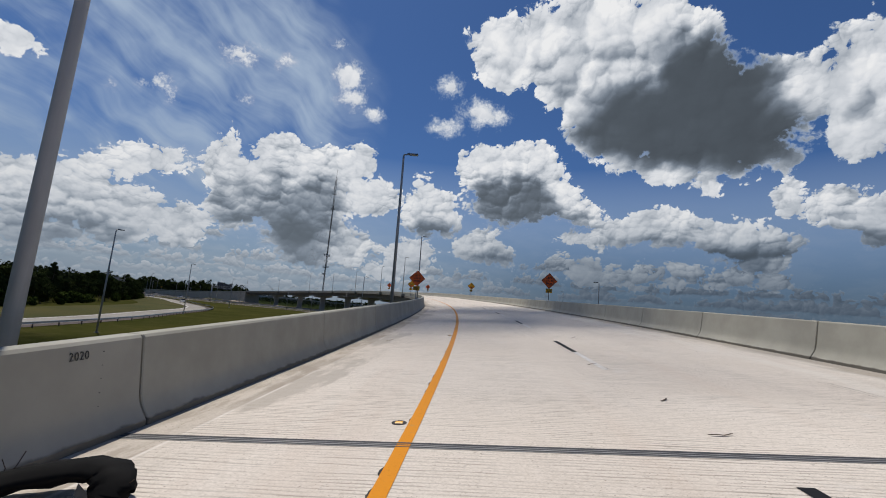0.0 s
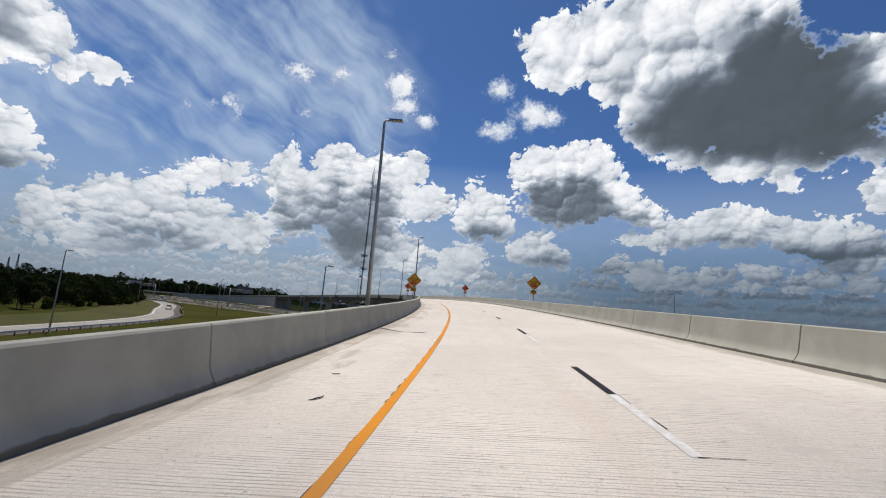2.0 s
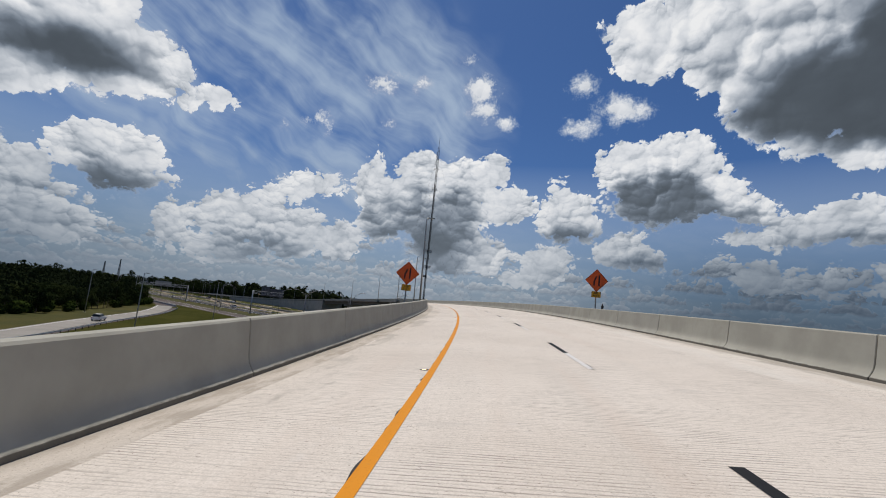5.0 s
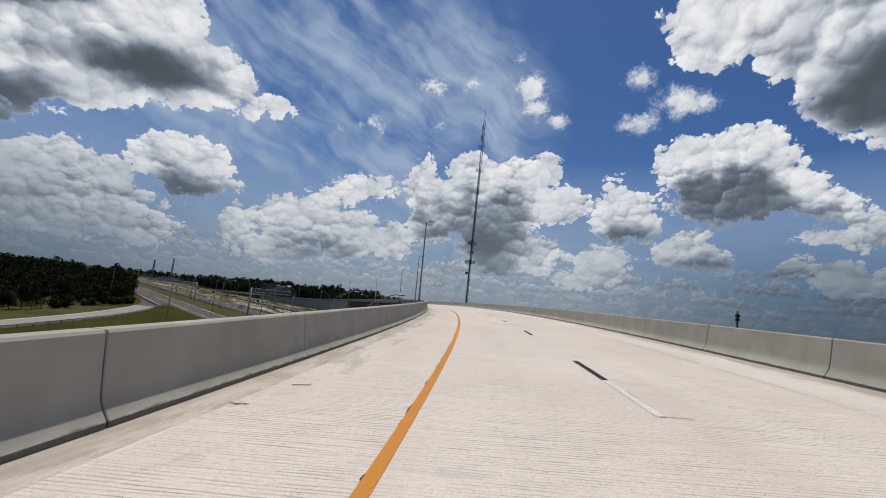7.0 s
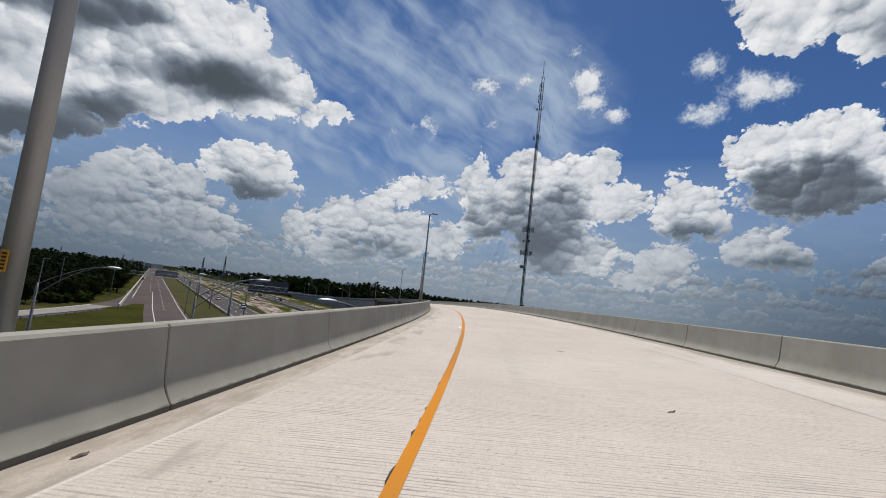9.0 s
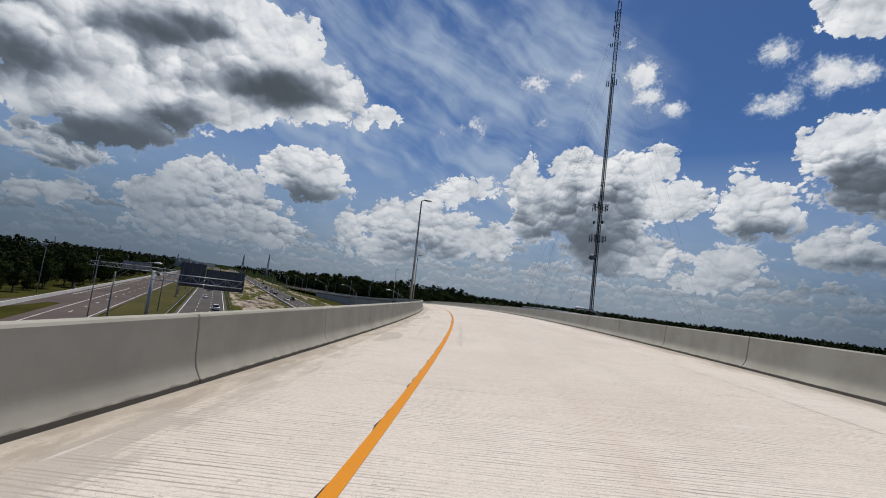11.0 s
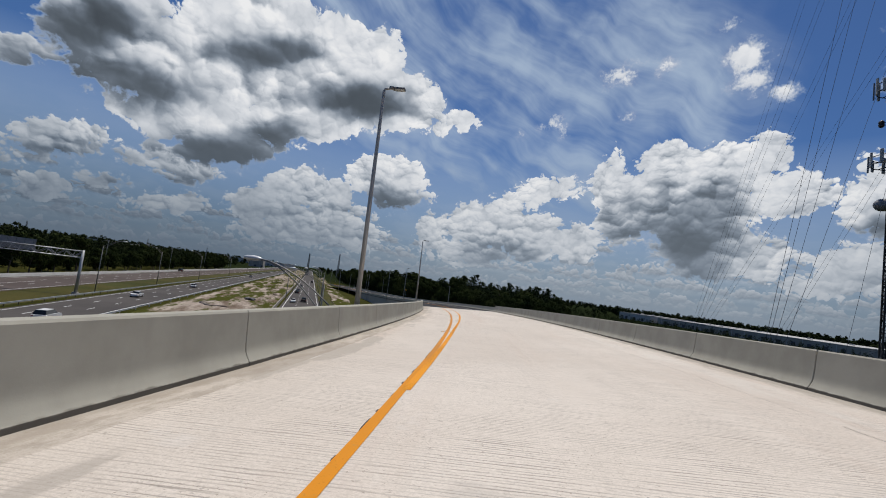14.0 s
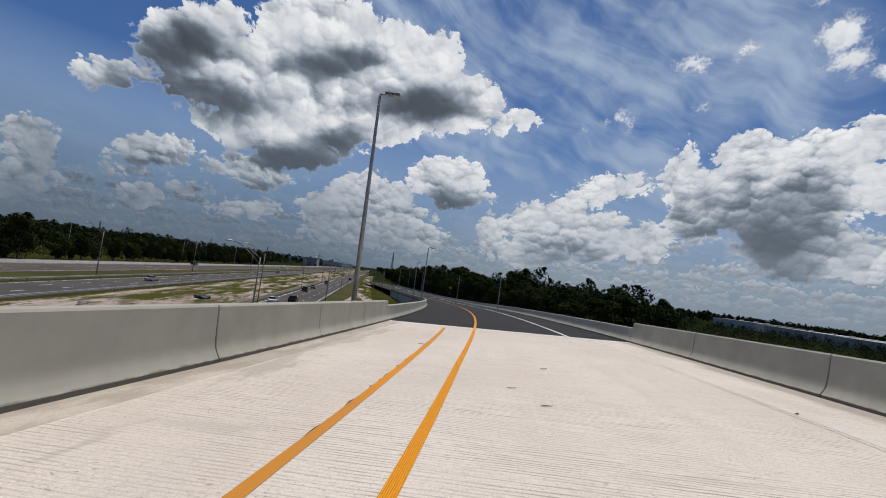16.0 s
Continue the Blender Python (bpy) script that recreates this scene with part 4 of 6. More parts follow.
LEFT_J = spread((-110, 5.4, 18.8, 74.1, 98.7, 178.8, 191.0, 232.2, 244.6, 312.6, 318.6, 332.4, 343.7, 367.3, 398.1, 441.9, 458.6))
RIGHT_J = spread((-110, 13.2, 55.2, 109.0, 186.6, 242.0, 321.2, 377.3, 445.5, 458.9))
barrier("barrier_left", "pale grey cast concrete barrier along the inner edge of the deck", -3.255, 1, LEFT_J)
barrier("barrier_right", "pale grey cast concrete barrier along the outer edge of the deck", 10.04, -1, RIGHT_J)
barrier("barrier_ramp_left", "low pale concrete barrier curving along the asphalt ramp", -3.255, 1, [458.6 + 4.6 * k for k in range(0, 40)], 0.82)
barrier("barrier_ramp_right", "low grey concrete barrier along the outer side of the asphalt ramp", 10.04, -1, [458.9 + 6.2 * k for k in range(0, 42)], 0.82)

# ---- markings on the deck ----
def mark(name, bm, mat, label):
    return tagged(part(name, bm, mat), label, "road marking", kind="structure")


mark("yellow_line", strip(0, 0.155, -110, DECK_B - 1.6), M_YELLOW, "worn amber-yellow edge line painted on the deck")
def drifting(s):
    """How far the fresh line stands to the right of the old one."""
    return float(np.interp(s, (384, 395, 402, 410, 416, 424, 431, 438, 445, 451, 458.5), (0.06, 0.20, 0.31, 0.57, 0.72, 0.95, 1.04, 1.13, 1.22, 1.38, 1.58)))


mark("yellow_line", strip(0, 0.155, 385, DECK_B + 0.2, 0.009, 1.5, drifting), M_YELLOW_NEW, "fresh bright yellow line drifting away from the old one")
mark("yellow_line", strip(1.58, 0.15, DECK_B + 0.2, 745, 0.008, 3.0, lambda s: 1.0 * (1 - math.exp(-(s - DECK_B) / 32))), M_YELLOW_NEW, "fresh yellow edge line on the asphalt ramp")
mark("white_line", strip(6.75, 0.15, DECK_B, 745, 0.008, 3.0), M_WHITE_LINE, "white edge line on the asphalt ramp")
PHASE, PERIOD = 16.62, 12.192
for k in range(-6, 19):
    s = PHASE + k * PERIOD
    mark("black_dash", strip(3.71, 0.16, s - 3.05, s, 0.006, 1.0), M_BLACK_LINE, "black contrast dash of the lane line")
    mark("white_dash", strip(3.71, 0.15, s - 6.1, s - 3.05, 0.006, 1.0), M_GHOST, "faded white dash of the lane line")


# ---- lamp posts on the flyover ----
def lamp_post(m, height=10.2, label="slim grey aluminium lamp post with flat head, behind the barrier", group="lamp posts along the flyover"):
    """A tapered pole with a short arm toward +x and a flat lamp head."""
    root = thing("lamp_post", label, "lamp post", group, "", m)
    bm = bmesh.new()
    tube(bm, [(0, 0, 0), (0, 0, height * 0.5), (0, 0, height - 0.12), (0.04, 0, height), (0.35, 0, height + 0.03)], [0.125, 0.10, 0.07, 0.065, 0.04], 14)
    part("pole", bm, M_ALU, root, smooth=True)
    base = bmesh.new()
    box(base, (0, 0, 0.02), (0.42, 0.42, 0.04), None, 0.008)
    for x in (-0.15, 0.15):
        for y in (-0.15, 0.15):
            tube(base, [(x, y, 0.03), (x, y, 0.11)], 0.02, 6)
    part("base_plate", base, M_GALV, root)
    head = bmesh.new()
    box(head, (0.72, 0, height + 0.035), (0.62, 0.34, 0.09), None, 0.025)
    box(head, (0.36, 0, height + 0.07), (0.22, 0.16, 0.13), None, 0.02)
    part("lamp_head", head, M_HEAD, root)
    part("lens", box(bmesh.new(), (0.76, 0, height - 0.015), (0.46, 0.26, 0.02)), M_LENS, root)
    return root


LEAN = Euler((0, radians(-1.1), 0)).to_matrix().to_4x4()
for s, lat, height in ((30.2, -4.55, 10.47), (77.6, -4.3, 10.4), (132.0, -4.35, 10.4), (188.4, -4.3, 10.3), (243.4, -4.53, 10.42), (291.4, -4.45, 10.4), (338.2, -4.31, 10.38), (397.4, -4.25, 10.4), (455.2, -4.55, 10.5)):
    m = road_pose(s, -4.45, 0.0, False)
    block = thing("pilaster", "pale concrete pilaster on the outer face of the barrier under a lamp post", "pilaster", "lamp pilasters", "structure", m)
    part("pilaster_block", box(bmesh.new(), (0.24, 0, 0.08), (1.0, 0.8, 1.2), None, 0.02), M_BARRIER, block)
    lamp_post(road_pose(s, lat, 0.68, False) @ LEAN, height + 0.38)

# ---- signs ----
GLYPHS = {}


def glyph(char, bold):
    """Outline mesh of one character at size 1, left edge at 0, and its width."""
    if (char, bold) not in GLYPHS:
        cu = bpy.data.curves.new("letter", "FONT")
        cu.body, cu.size, cu.align_y = char, 1.0, "CENTER"
        cu.extrude, cu.offset, cu.resolution_u = 0.012, bold, 3
        ob = bpy.data.objects.new("letter", cu)
        scene.collection.objects.link(ob)
        bpy.context.view_layer.update()
        me = bpy.data.meshes.new_from_object(ob.evaluated_get(bpy.context.evaluated_depsgraph_get()))
        bpy.data.objects.remove(ob)
        xs = [v.co.x for v in me.vertices]
        me.transform(Matrix.Translation((-min(xs), 0, 0)))
        GLYPHS[(char, bold)] = (me, max(xs) - min(xs))
    return GLYPHS[(char, bold)]


def text_mesh(body, size, mat, m, parent, name="letter", stretch=1.0, spacing=1.0, bold=0.016):
    """A line of letters centred on m, each a part of its own."""
    gap = 0.11 * spacing
    widths = [0.3 if c == " " else glyph(c, bold)[1] for c in body]
    x = -(sum(widths) + gap * (len(body) - 1)) / 2
    for c, w in zip(body, widths):
        if c != " ":
            me = glyph(c, bold)[0].copy()
            me.transform(m @ Matrix.Diagonal((stretch * size, size, size, 1)) @ Matrix.Translation((x, 0, 0)))
            me.materials.clear()
            me.materials.append(mat)
            part("letter", me, mat, parent)
        x += w + gap


FACE = Euler((radians(90), 0, 0)).to_matrix().to_4x4()


def diamond(half, depth, y):
    """A square plate on its corner with rounded corners, facing -y."""
    bm = bmesh.new()
    r = half * 0.07
    pts = []
    for k in range(4):
        a = math.pi / 2 * k
        c = Vector((math.cos(a), math.sin(a))) * (half - r * 1.414)
        for j in range(-2, 3):
            b = a + j * math.pi / 8
            pts.append(c + Vector((math.cos(b), math.sin(b))) * r)
    f = [bm.verts.new((p.x, y, p.y)) for p in pts]
    g = [bm.verts.new((p.x, y + depth, p.y)) for p in pts]
    bm.faces.new(f)
    bm.faces.new(g[::-1])
    for k in range(len(pts)):
        bm.faces.new((f[k], g[k], g[(k + 1) % len(pts)], f[(k + 1) % len(pts)]))
    bmesh.ops.recalc_face_normals(bm, faces=bm.faces[:])
    return bm


def ring(outer, inner, y):
    """A thin diamond outline facing -y."""
    bm = bmesh.new()
    a = [bm.verts.new((outer * math.cos(math.pi / 2 * k), y, outer * math.sin(math.pi / 2 * k))) for k in range(4)]
    b = [bm.verts.new((inner * math.cos(math.pi / 2 * k), y, inner * math.sin(math.pi / 2 * k))) for k in range(4)]
    for k in range(4):
        bm.faces.new((a[k], a[(k + 1) % 4], b[(k + 1) % 4], b[k]))
    return bm


def warning_sign(m, face_mat, plate_mat, lines, plate, label, overlay=None, symbol=False, half=0.93, toward=1):
    """A diamond warning sign with a small plate under it, on one post; m stands at the barrier's top."""
    root = thing("warning_sign", label, "road sign", "warning signs on the barriers", "", m)
    c = 2.22
    part("post", box(bmesh.new(), (0, 0.05, 1.0), (0.1, 0.07, 3.4), None, 0.01), M_ALU, root)
    part("bracket", box(bmesh.new(), (0.28 if toward > 0 else -0.28, 0.05, -0.2), (0.66, 0.12, 0.12), None, 0.01), M_GALV, root)
    part("bracket", box(bmesh.new(), (0.28 if toward > 0 else -0.28, 0.05, -0.6), (0.66, 0.12, 0.12), None, 0.01), M_GALV, root)
    panel = part("sign_panel", diamond(half, 0.012, -0.012), face_mat, root)
    shift = Matrix.Translation((0, 0, c))
    panel.matrix_basis = shift
    part("border", ring(half - 0.05, half - 0.075, -0.0145), M_SIGN_BLACK, panel)
    part("sign_back", diamond(half - 0.01, 0.01, 0.001), M_SIGN_BACK, panel)
    for txt, z, size in lines:
        text_mesh(txt, size, M_SIGN_BLACK, Matrix.Translation((0, -0.016, z)) @ FACE, panel, "letter", 1.0, 1.1)
    if overlay:
        patch = raw([(-0.60, -0.0185, -0.24), (0.60, -0.0185, -0.24), (0.33, -0.0185, -0.52), (-0.33, -0.0185, -0.52)], [(3, 2, 1, 0)])
        part("overlay_patch", patch, M_ORANGE, panel, "orange patch stuck over the sign")
        text_mesh(overlay, 0.17, M_SIGN_BLACK, Matrix.Translation((0, -0.021, -0.37)) @ FACE, panel, "letter", 1.0, 1.05)
    if symbol:
        bm = bmesh.new()
        box(bm, (0.19, -0.016, 0.0), (0.11, 0.004, 0.86))
        box(bm, (-0.20, -0.016, -0.24), (0.11, 0.004, 0.38))
        box(bm, (-0.115, -0.0165, 0.12), (0.11, 0.004, 0.44), Euler((0, radians(24), 0)).to_matrix())
        part("lane_symbol", bm, M_SIGN_BLACK, panel)
    if plate:
        small = part("plate", box(bmesh.new(), (0, -0.006, c - 1.13), (0.74, 0.012, 0.48), None, 0.003), plate_mat, root)
        frame_bm = bmesh.new()
        for x, z, w, h in ((0, 0.205, 0.68, 0.016), (0, -0.205, 0.68, 0.016), (0.332, 0, 0.016, 0.42), (-0.332, 0, 0.016, 0.42)):
            box(frame_bm, (x, -0.014, c - 1.13 + z), (w, 0.003, h))
        part("border", frame_bm, M_SIGN_BLACK, small)
        for txt, z in zip(plate, (0.09, -0.1)):
            text_mesh(txt, 0.2, M_SIGN_BLACK, Matrix.Translation((0, -0.0145, c - 1.13 + z)) @ FACE, small, "letter", 1.1, 1.08)
    return root


for lat, s in ((-4.28, 50.4), (10.85, 50.5)):
    warning_sign(road_pose(s, lat, 1.09, False), M_ORANGE, M_SIGN_YELLOW, (("LEFT", 0.31, 0.29), ("LANE", 0.0, 0.29), ("ENDS", -0.31, 0.29)),
                 ("1200", "FEET"), "orange diamond roadwork sign on a post bolted to the barrier", toward=-lat)
for lat, s in ((-4.28, 108.9), (10.85, 109.8)):
    warning_sign(road_pose(s, lat, 1.09, False), M_SIGN_YELLOW, M_SIGN_YELLOW, (("LANE ENDS", 0.14, 0.18), ("MERGE", -0.09, 0.18)),
                 ("1000", "FEET"), "amber diamond merge sign with an orange patch, on the barrier", "RIGHT", toward=-lat)
for lat, s in ((-4.28, 168.0), (10.85, 169.4)):
    warning_sign(road_pose(s, lat, 1.09, False), M_ORANGE, M_SIGN_YELLOW, (), ("800", "FEET"), "orange diamond lane-narrowing sign on the barrier", None, True, toward=-lat)

# ---- guyed radio mast ----
def radio_mast(x, y, top):
    root = thing("radio_mast", "tall dark lattice radio mast with antenna rings and guy cables", "radio mast", "", "", Matrix.Translation((x, y, GROUND)))
    h = top - GROUND
    r = 0.75
    corners = [Vector((r * math.cos(a), r * math.sin(a), 0)) for a in (0.3, 0.3 + 2.094, 0.3 + 4.189)]
    bm = bmesh.new()
    for c in corners:
        tube(bm, [c, c + Vector((0, 0, h - 9))], 0.14, 6)
    part("mast_leg", bm, M_MAST, root)
    br = bmesh.new()
    step = 1.25
    for i in range(int((h - 10) / step)):
        z = i * step
        for k in range(3):
            a, b = corners[k], corners[(k + 1) % 3]
            tube(br, [a + Vector((0, 0, z)), b + Vector((0, 0, z))], 0.055, 4, False)
            tube(br, [a + Vector((0, 0, z)), b + Vector((0, 0, z + step))] if i % 2 else [b + Vector((0, 0, z)), a + Vector((0, 0, z + step))], 0.055, 4, False)
    part("lattice", br, M_MAST, root)
    part("cable_run", box(bmesh.new(), (0.25, -0.35, (h - 40) / 2), (0.42, 0.12, h - 40)), M_MAST, root)
    part("top_whip", tube(bmesh.new(), [(0, 0, h - 9.5), (0, 0, h - 3), (0, 0, h)], [0.16, 0.1, 0.04], 6), M_MAST, root)
    for z, ringr, n, tall in ((48.6, 2.5, 12, 2.6), (36.8, 2.7, 12, 2.4)):
        z -= GROUND
        mount = bmesh.new()
        for dz in (-0.6, 0.6):
            pts = [(ringr * math.cos(a), ringr * math.sin(a), z + dz) for a in (2 * math.pi * k / 12 for k in range(13))]
            tube(mount, pts, 0.07, 5, False)
        for k in range(3):
            a = 0.3 + 2.094 * k
            for dz in (-0.6, 0.6):
                tube(mount, [(0.5 * math.cos(a), 0.5 * math.sin(a), z + dz), (ringr * math.cos(a), ringr * math.sin(a), z + dz)], 0.08, 5)
        ring_ob = part("antenna_mount", mount, M_MAST, root)
        for k in range(n):
            a = 2 * math.pi * k / n + random.uniform(-0.12, 0.12)
            t = tall * random.uniform(0.75, 1.1)
            panel = box(bmesh.new(), (0, 0, 0), (0.22, 0.42, t), None, 0.04)
            ob = part("panel_antenna", panel, M_ANTENNA if k % 3 else M_HEAD, ring_ob)
            ob.matrix_basis = Matrix.Translation((math.cos(a) * (ringr + 0.2), math.sin(a) * (ringr + 0.2), z + random.uniform(-0.3, 0.3))) @ Euler((0, 0, a)).to_matrix().to_4x4()
    dish = bmesh.new()
    bmesh.ops.create_uvsphere(dish, u_segments=16, v_segments=10, radius=1.15, matrix=Matrix.Translation((-0.9, -1.5, 29.7 - GROUND)) @ Matrix.Diagonal((1.0, 0.7, 0.85, 1)))
    part("drum_dish", dish, M_HEAD, root, smooth=True)
    for z in (42.6, 43.0):
        for sx in (-1.6, 1.5):
            bm = tube(bmesh.new(), [(0, -0.3, z - GROUND), (sx, -0.6, z - GROUND)], 0.05, 5)
            arm = part("dish_arm", bm, M_MAST, root)
            bm = bmesh.new()
            bmesh.ops.create_uvsphere(bm, u_segments=10, v_segments=6, radius=0.4, matrix=Matrix.Translation((sx, -0.6, z - GROUND)))
            part("small_dish", bm, M_MAST, arm)
    for z in (96.8, 96.0, 112.0):
        arm = part("cross_arm", tube(bmesh.new(), [(-1.9, -0.4, z - GROUND), (1.9, -0.4, z - GROUND)], 0.06, 5), M_MAST, root)
        for sx in (-1.8, -1.1, 1.0, 1.8):
            part("rod_antenna", box(bmesh.new(), (sx, -0.4, z - GROUND + 0.3), (0.24, 0.24, 1.5)), M_MAST, arm)
    for z in (118, 124):
        part("side_antenna", box(bmesh.new(), (-0.9, -0.5, z - GROUND), (0.3, 0.3, 4.5)), M_MAST, root)
    side = bmesh.new()
    tube(side, [(0.6, -0.5, 15.5), (1.3, -0.6, 15.5)], 0.04, 5)
    tube(side, [(1.3, -0.6, 14.3), (1.3, -0.6, 16.6)], 0.04, 5)
    tube(side, [(1.3, -0.6, 16.1), (5.0, -0.8, 16.1)], 0.03, 5)
    part("side_aerial", side, M_MAST, root)
    # guys: three directions, two anchors each
    for deg in (142, 40, 262):
        a = radians(deg)
        for dist, heights in ((26, (12.5, 41.5)), (48, (62, 86, 108, 128))):
            for z in heights:
                for off in ((-0.5, 0.5) if deg == 142 else (0.0,)):
                    foot = Vector((math.cos(a) * dist - math.sin(a) * off, math.sin(a) * dist + math.cos(a) * off, 0.2))
                    peak = Vector((math.cos(a) * 0.7 - math.sin(a) * off, math.sin(a) * 0.7 + math.cos(a) * off, z))
                    mid = (foot + peak) / 2 - Vector((0, 0, dist * 0.006))
                    part("guy_cable", tube(bmesh.new(), [foot, mid, peak], 0.021, 4, False), M_CABLE, root)


radio_mast(-116.05, 442.9, 139.0)


# ---- the motorway below: u runs along it, n across it ----
ALONG, ACROSS = Vector((-0.9063, 0.4226, 0)), Vector((0.4226, 0.9063, 0))


def field_at(u, n, z=0.0):
    p = ALONG * u + ACROSS * (n + 0.018 * max(0.0, u - 300.0))
    p.z = GROUND + z
    return p


def along(u, n, z=0.0):
    """A pose with y along the motorway."""
    return Matrix.Translation(field_at(u, n, z)) @ Euler((0, 0, radians(65))).to_matrix().to_4x4()


def band(n0, n1, u0, u1, z, step=30.0, wave=0.0):
    """A flat strip of the motorway corridor with gently uneven edges."""
    def where(s, lat, up):
        return field_at(s, lat, up)
    bm = sweep([(n0, z), (n1, z)], u0, u1, step, False, where)
    if wave:
        for v in bm.verts:
            k = noise.noise(v.co * 0.02)
            v.co += ACROSS * k * wave
    return bm


def surface(name, bm, mat, label, category="road"):
    return tagged(part(name, bm, mat), label, category, kind="structure")


surface("motorway_east", band(262.5, 275.0, -500, 2200, 0.05), M_GREY_ASPHALT, "grey asphalt carriageway carrying dark cars")
surface("motorway_west", band(222.5, 236.0, -500, 2200, 0.05), M_GREY_ASPHALT, "grey asphalt carriageway beside the dug median")
surface("collector_road", band(192.8, 209.3, 318, 2200, 0.05), M_OLD_ASPHALT, "wide pinkish aged asphalt collector road")
surface("collector_road", band(198.2, 209.3, -500, 318, 0.05), M_OLD_ASPHALT, "pinkish aged asphalt road passing under the flyover")
surface("verge_grass", band(209.6, 221.0, -500, 2200, 0.03, 12.0, 0.6), M_MOWN, "yellowish mown grass strip between the carriageways", "verge")
surface("median_sand", band(238.5, 261.0, -200, 1500, 0.02, 10.0, 1.6), M_SAND, "bare dug sand with patches of weeds in the median", "construction ground")
surface("grass_bank", band(275.3, 281.0, 200, 1200, 0.03, 12.0, 0.3), M_MOWN, "green grass bank beside the motorway", "verge")
surface("dug_sand", band(281.0, 289.0, 305, 900, 0.03, 8.0, 3.0), M_SAND, "bare sand strip between grass banks beside the motorway", "construction ground")

# sand heaps in the median
for i in range(34):
    u, n = random.uniform(180, 900), random.uniform(241, 259)
    if i > 27:
        u, n = random.uniform(320, 600), random.uniform(282, 288)
    bm = bmesh.new()
    bmesh.ops.create_icosphere(bm, subdivisions=3, radius=1.0, matrix=Matrix.Diagonal((random.uniform(2, 5.5), random.uniform(4, 12), random.uniform(0.35, 1.1), 1)))
    for v in bm.verts:
        v.co *= 1 + 0.35 * noise.noise(v.co * 0.6 + Vector((i * 7.1, 0, 0)))
    ob = part("sand_mound", bm, M_SAND, None, smooth=True)
    ob.matrix_basis = along(u, n, -0.15)
    tagged(ob, "low heap of pale dug sand on the median", "sand heap", "sand heaps")

# lane lines on the ground roads
for n, u0, u1, dashed in ((263.4, -400, 1600, 0), (274.2, -400, 1600, 0), (223.4, -400, 1600, 0), (235.0, -400, 1600, 0), (193.9, 345, 1600, 0), (208.4, -400, 1600, 0),
                          (267.1, 150, 700, 1), (270.7, 150, 700, 1), (227.2, 130, 700, 1), (231.0, 130, 700, 1), (200.6, -300, 395, 0), (199.4, 400, 800, 1), (203.8, 300, 800, 1)):
    if not dashed:
        surface("edge_line", band(n - 0.09, n + 0.09, u0, u1, 0.075), M_WHITE_LINE, "white edge line of a carriageway", "road marking")
    else:
        bm = bmesh.new()
        for k in range(int((u1 - u0) / 12.2)):
            a = u0 + k * 12.2
            q = [bm.verts.new(field_at(uu, nn, 0.075)) for uu, nn in ((a, n - 0.09), (a + 3.2, n - 0.09), (a + 3.2, n + 0.09), (a, n + 0.09))]
            bm.faces.new(q)
        tagged(part("lane_dashes", bm, M_WHITE_LINE), "white dashed lane line of a carriageway", "road marking", kind="structure")


# low walls and rails beside the carriageways
def wall_along(name, n, u0, u1, height, width, mat, label):
    def where(s, lat, up):
        return field_at(s, lat, up)
    surface(name, sweep([(n - width / 2, 0), (n - width / 2 * 0.5, height), (n + width / 2 * 0.5, height), (n + width / 2, 0)], u0, u1, 40.0, True, where), mat, label, "barrier")


wall_along("collector_wall", 191.9, 300, 1500, 0.95, 0.6, M_WALL, "white concrete wall along the collector road")
wall_along("median_wall", 261.4, 100, 1300, 0.81, 0.6, M_PALE_ROAD, "temporary concrete barrier beside the dug median")


def guardrail(points, label, spacing=4.0, wood=None):
    """A W-beam on posts through ground points."""
    root = thing("guardrail", label, "guardrail", "guardrails", "structure")
    rail = bmesh.new()
    prof = [(0.0, 0.48), (0.05, 0.53), (0.0, 0.61), (0.0, 0.64), (0.05, 0.72), (0.0, 0.79)]
    rows = []
    dist, nxt = 0.0, 0.0
    posts = bmesh.new()
    for i, p in enumerate(points):
        d = (points[min(i + 1, len(points) - 1)] - points[max(i - 1, 0)]).normalized()
        side = Vector((d.y, -d.x, 0))
        rows.append([rail.verts.new(p + side * x + Vector((0, 0, z))) for x, z in prof])
        if i:
            dist += (p - points[i - 1]).length
        if dist >= nxt:
            tube(posts, [p - side * 0.12 + Vector((0, 0, -0.1)), p - side * 0.12 + Vector((0, 0, 0.78))], 0.09, 6)
            nxt = dist + spacing
    for a, b in zip(rows, rows[1:]):
        for j in range(len(prof) - 1):
            rail.faces.new((a[j], a[j + 1], b[j + 1], b[j]))
    part("rail", rail, M_GALV, root)
    tagged(part("rail_post", posts, wood or M_BARK, root), "", kind="stuff")


guardrail([field_at(u, 221.4) for u in range(140, 900, 4)], "galvanised guardrail on wooden posts beside the carriageway")
guardrail([field_at(u, 237.0) for u in range(140, 900, 4)], "galvanised guardrail on pale posts beside the dug median", 6.0, M_WALL)

# pale loop ramp curling through the grass
LOOP = [Vector((x, y, 0)) for x, y in ((-45, -90), (-46, -30), (-49, 20), (-54, 50), (-60, 80), (-71, 115), (-82, 150), (-97, 180), (-123, 214), (-154, 256),
                                       (-184, 288), (-208, 308), (-240, 327), (-280, 346), (-320, 365))]


def curve_points(pts, n=12):
    out = []
    for i in range(1, len(pts) - 2):
        a, b, c, d = pts[i - 1:i + 3]
        for k in range(n):
            t = k / n
            out.append(0.5 * ((2 * b) + (c - a) * t + (2 * a - 5 * b + 4 * c - d) * t * t + (3 * b - a - 3 * c + d) * t ** 3))
    return out


LOOP_PTS = curve_points(LOOP)


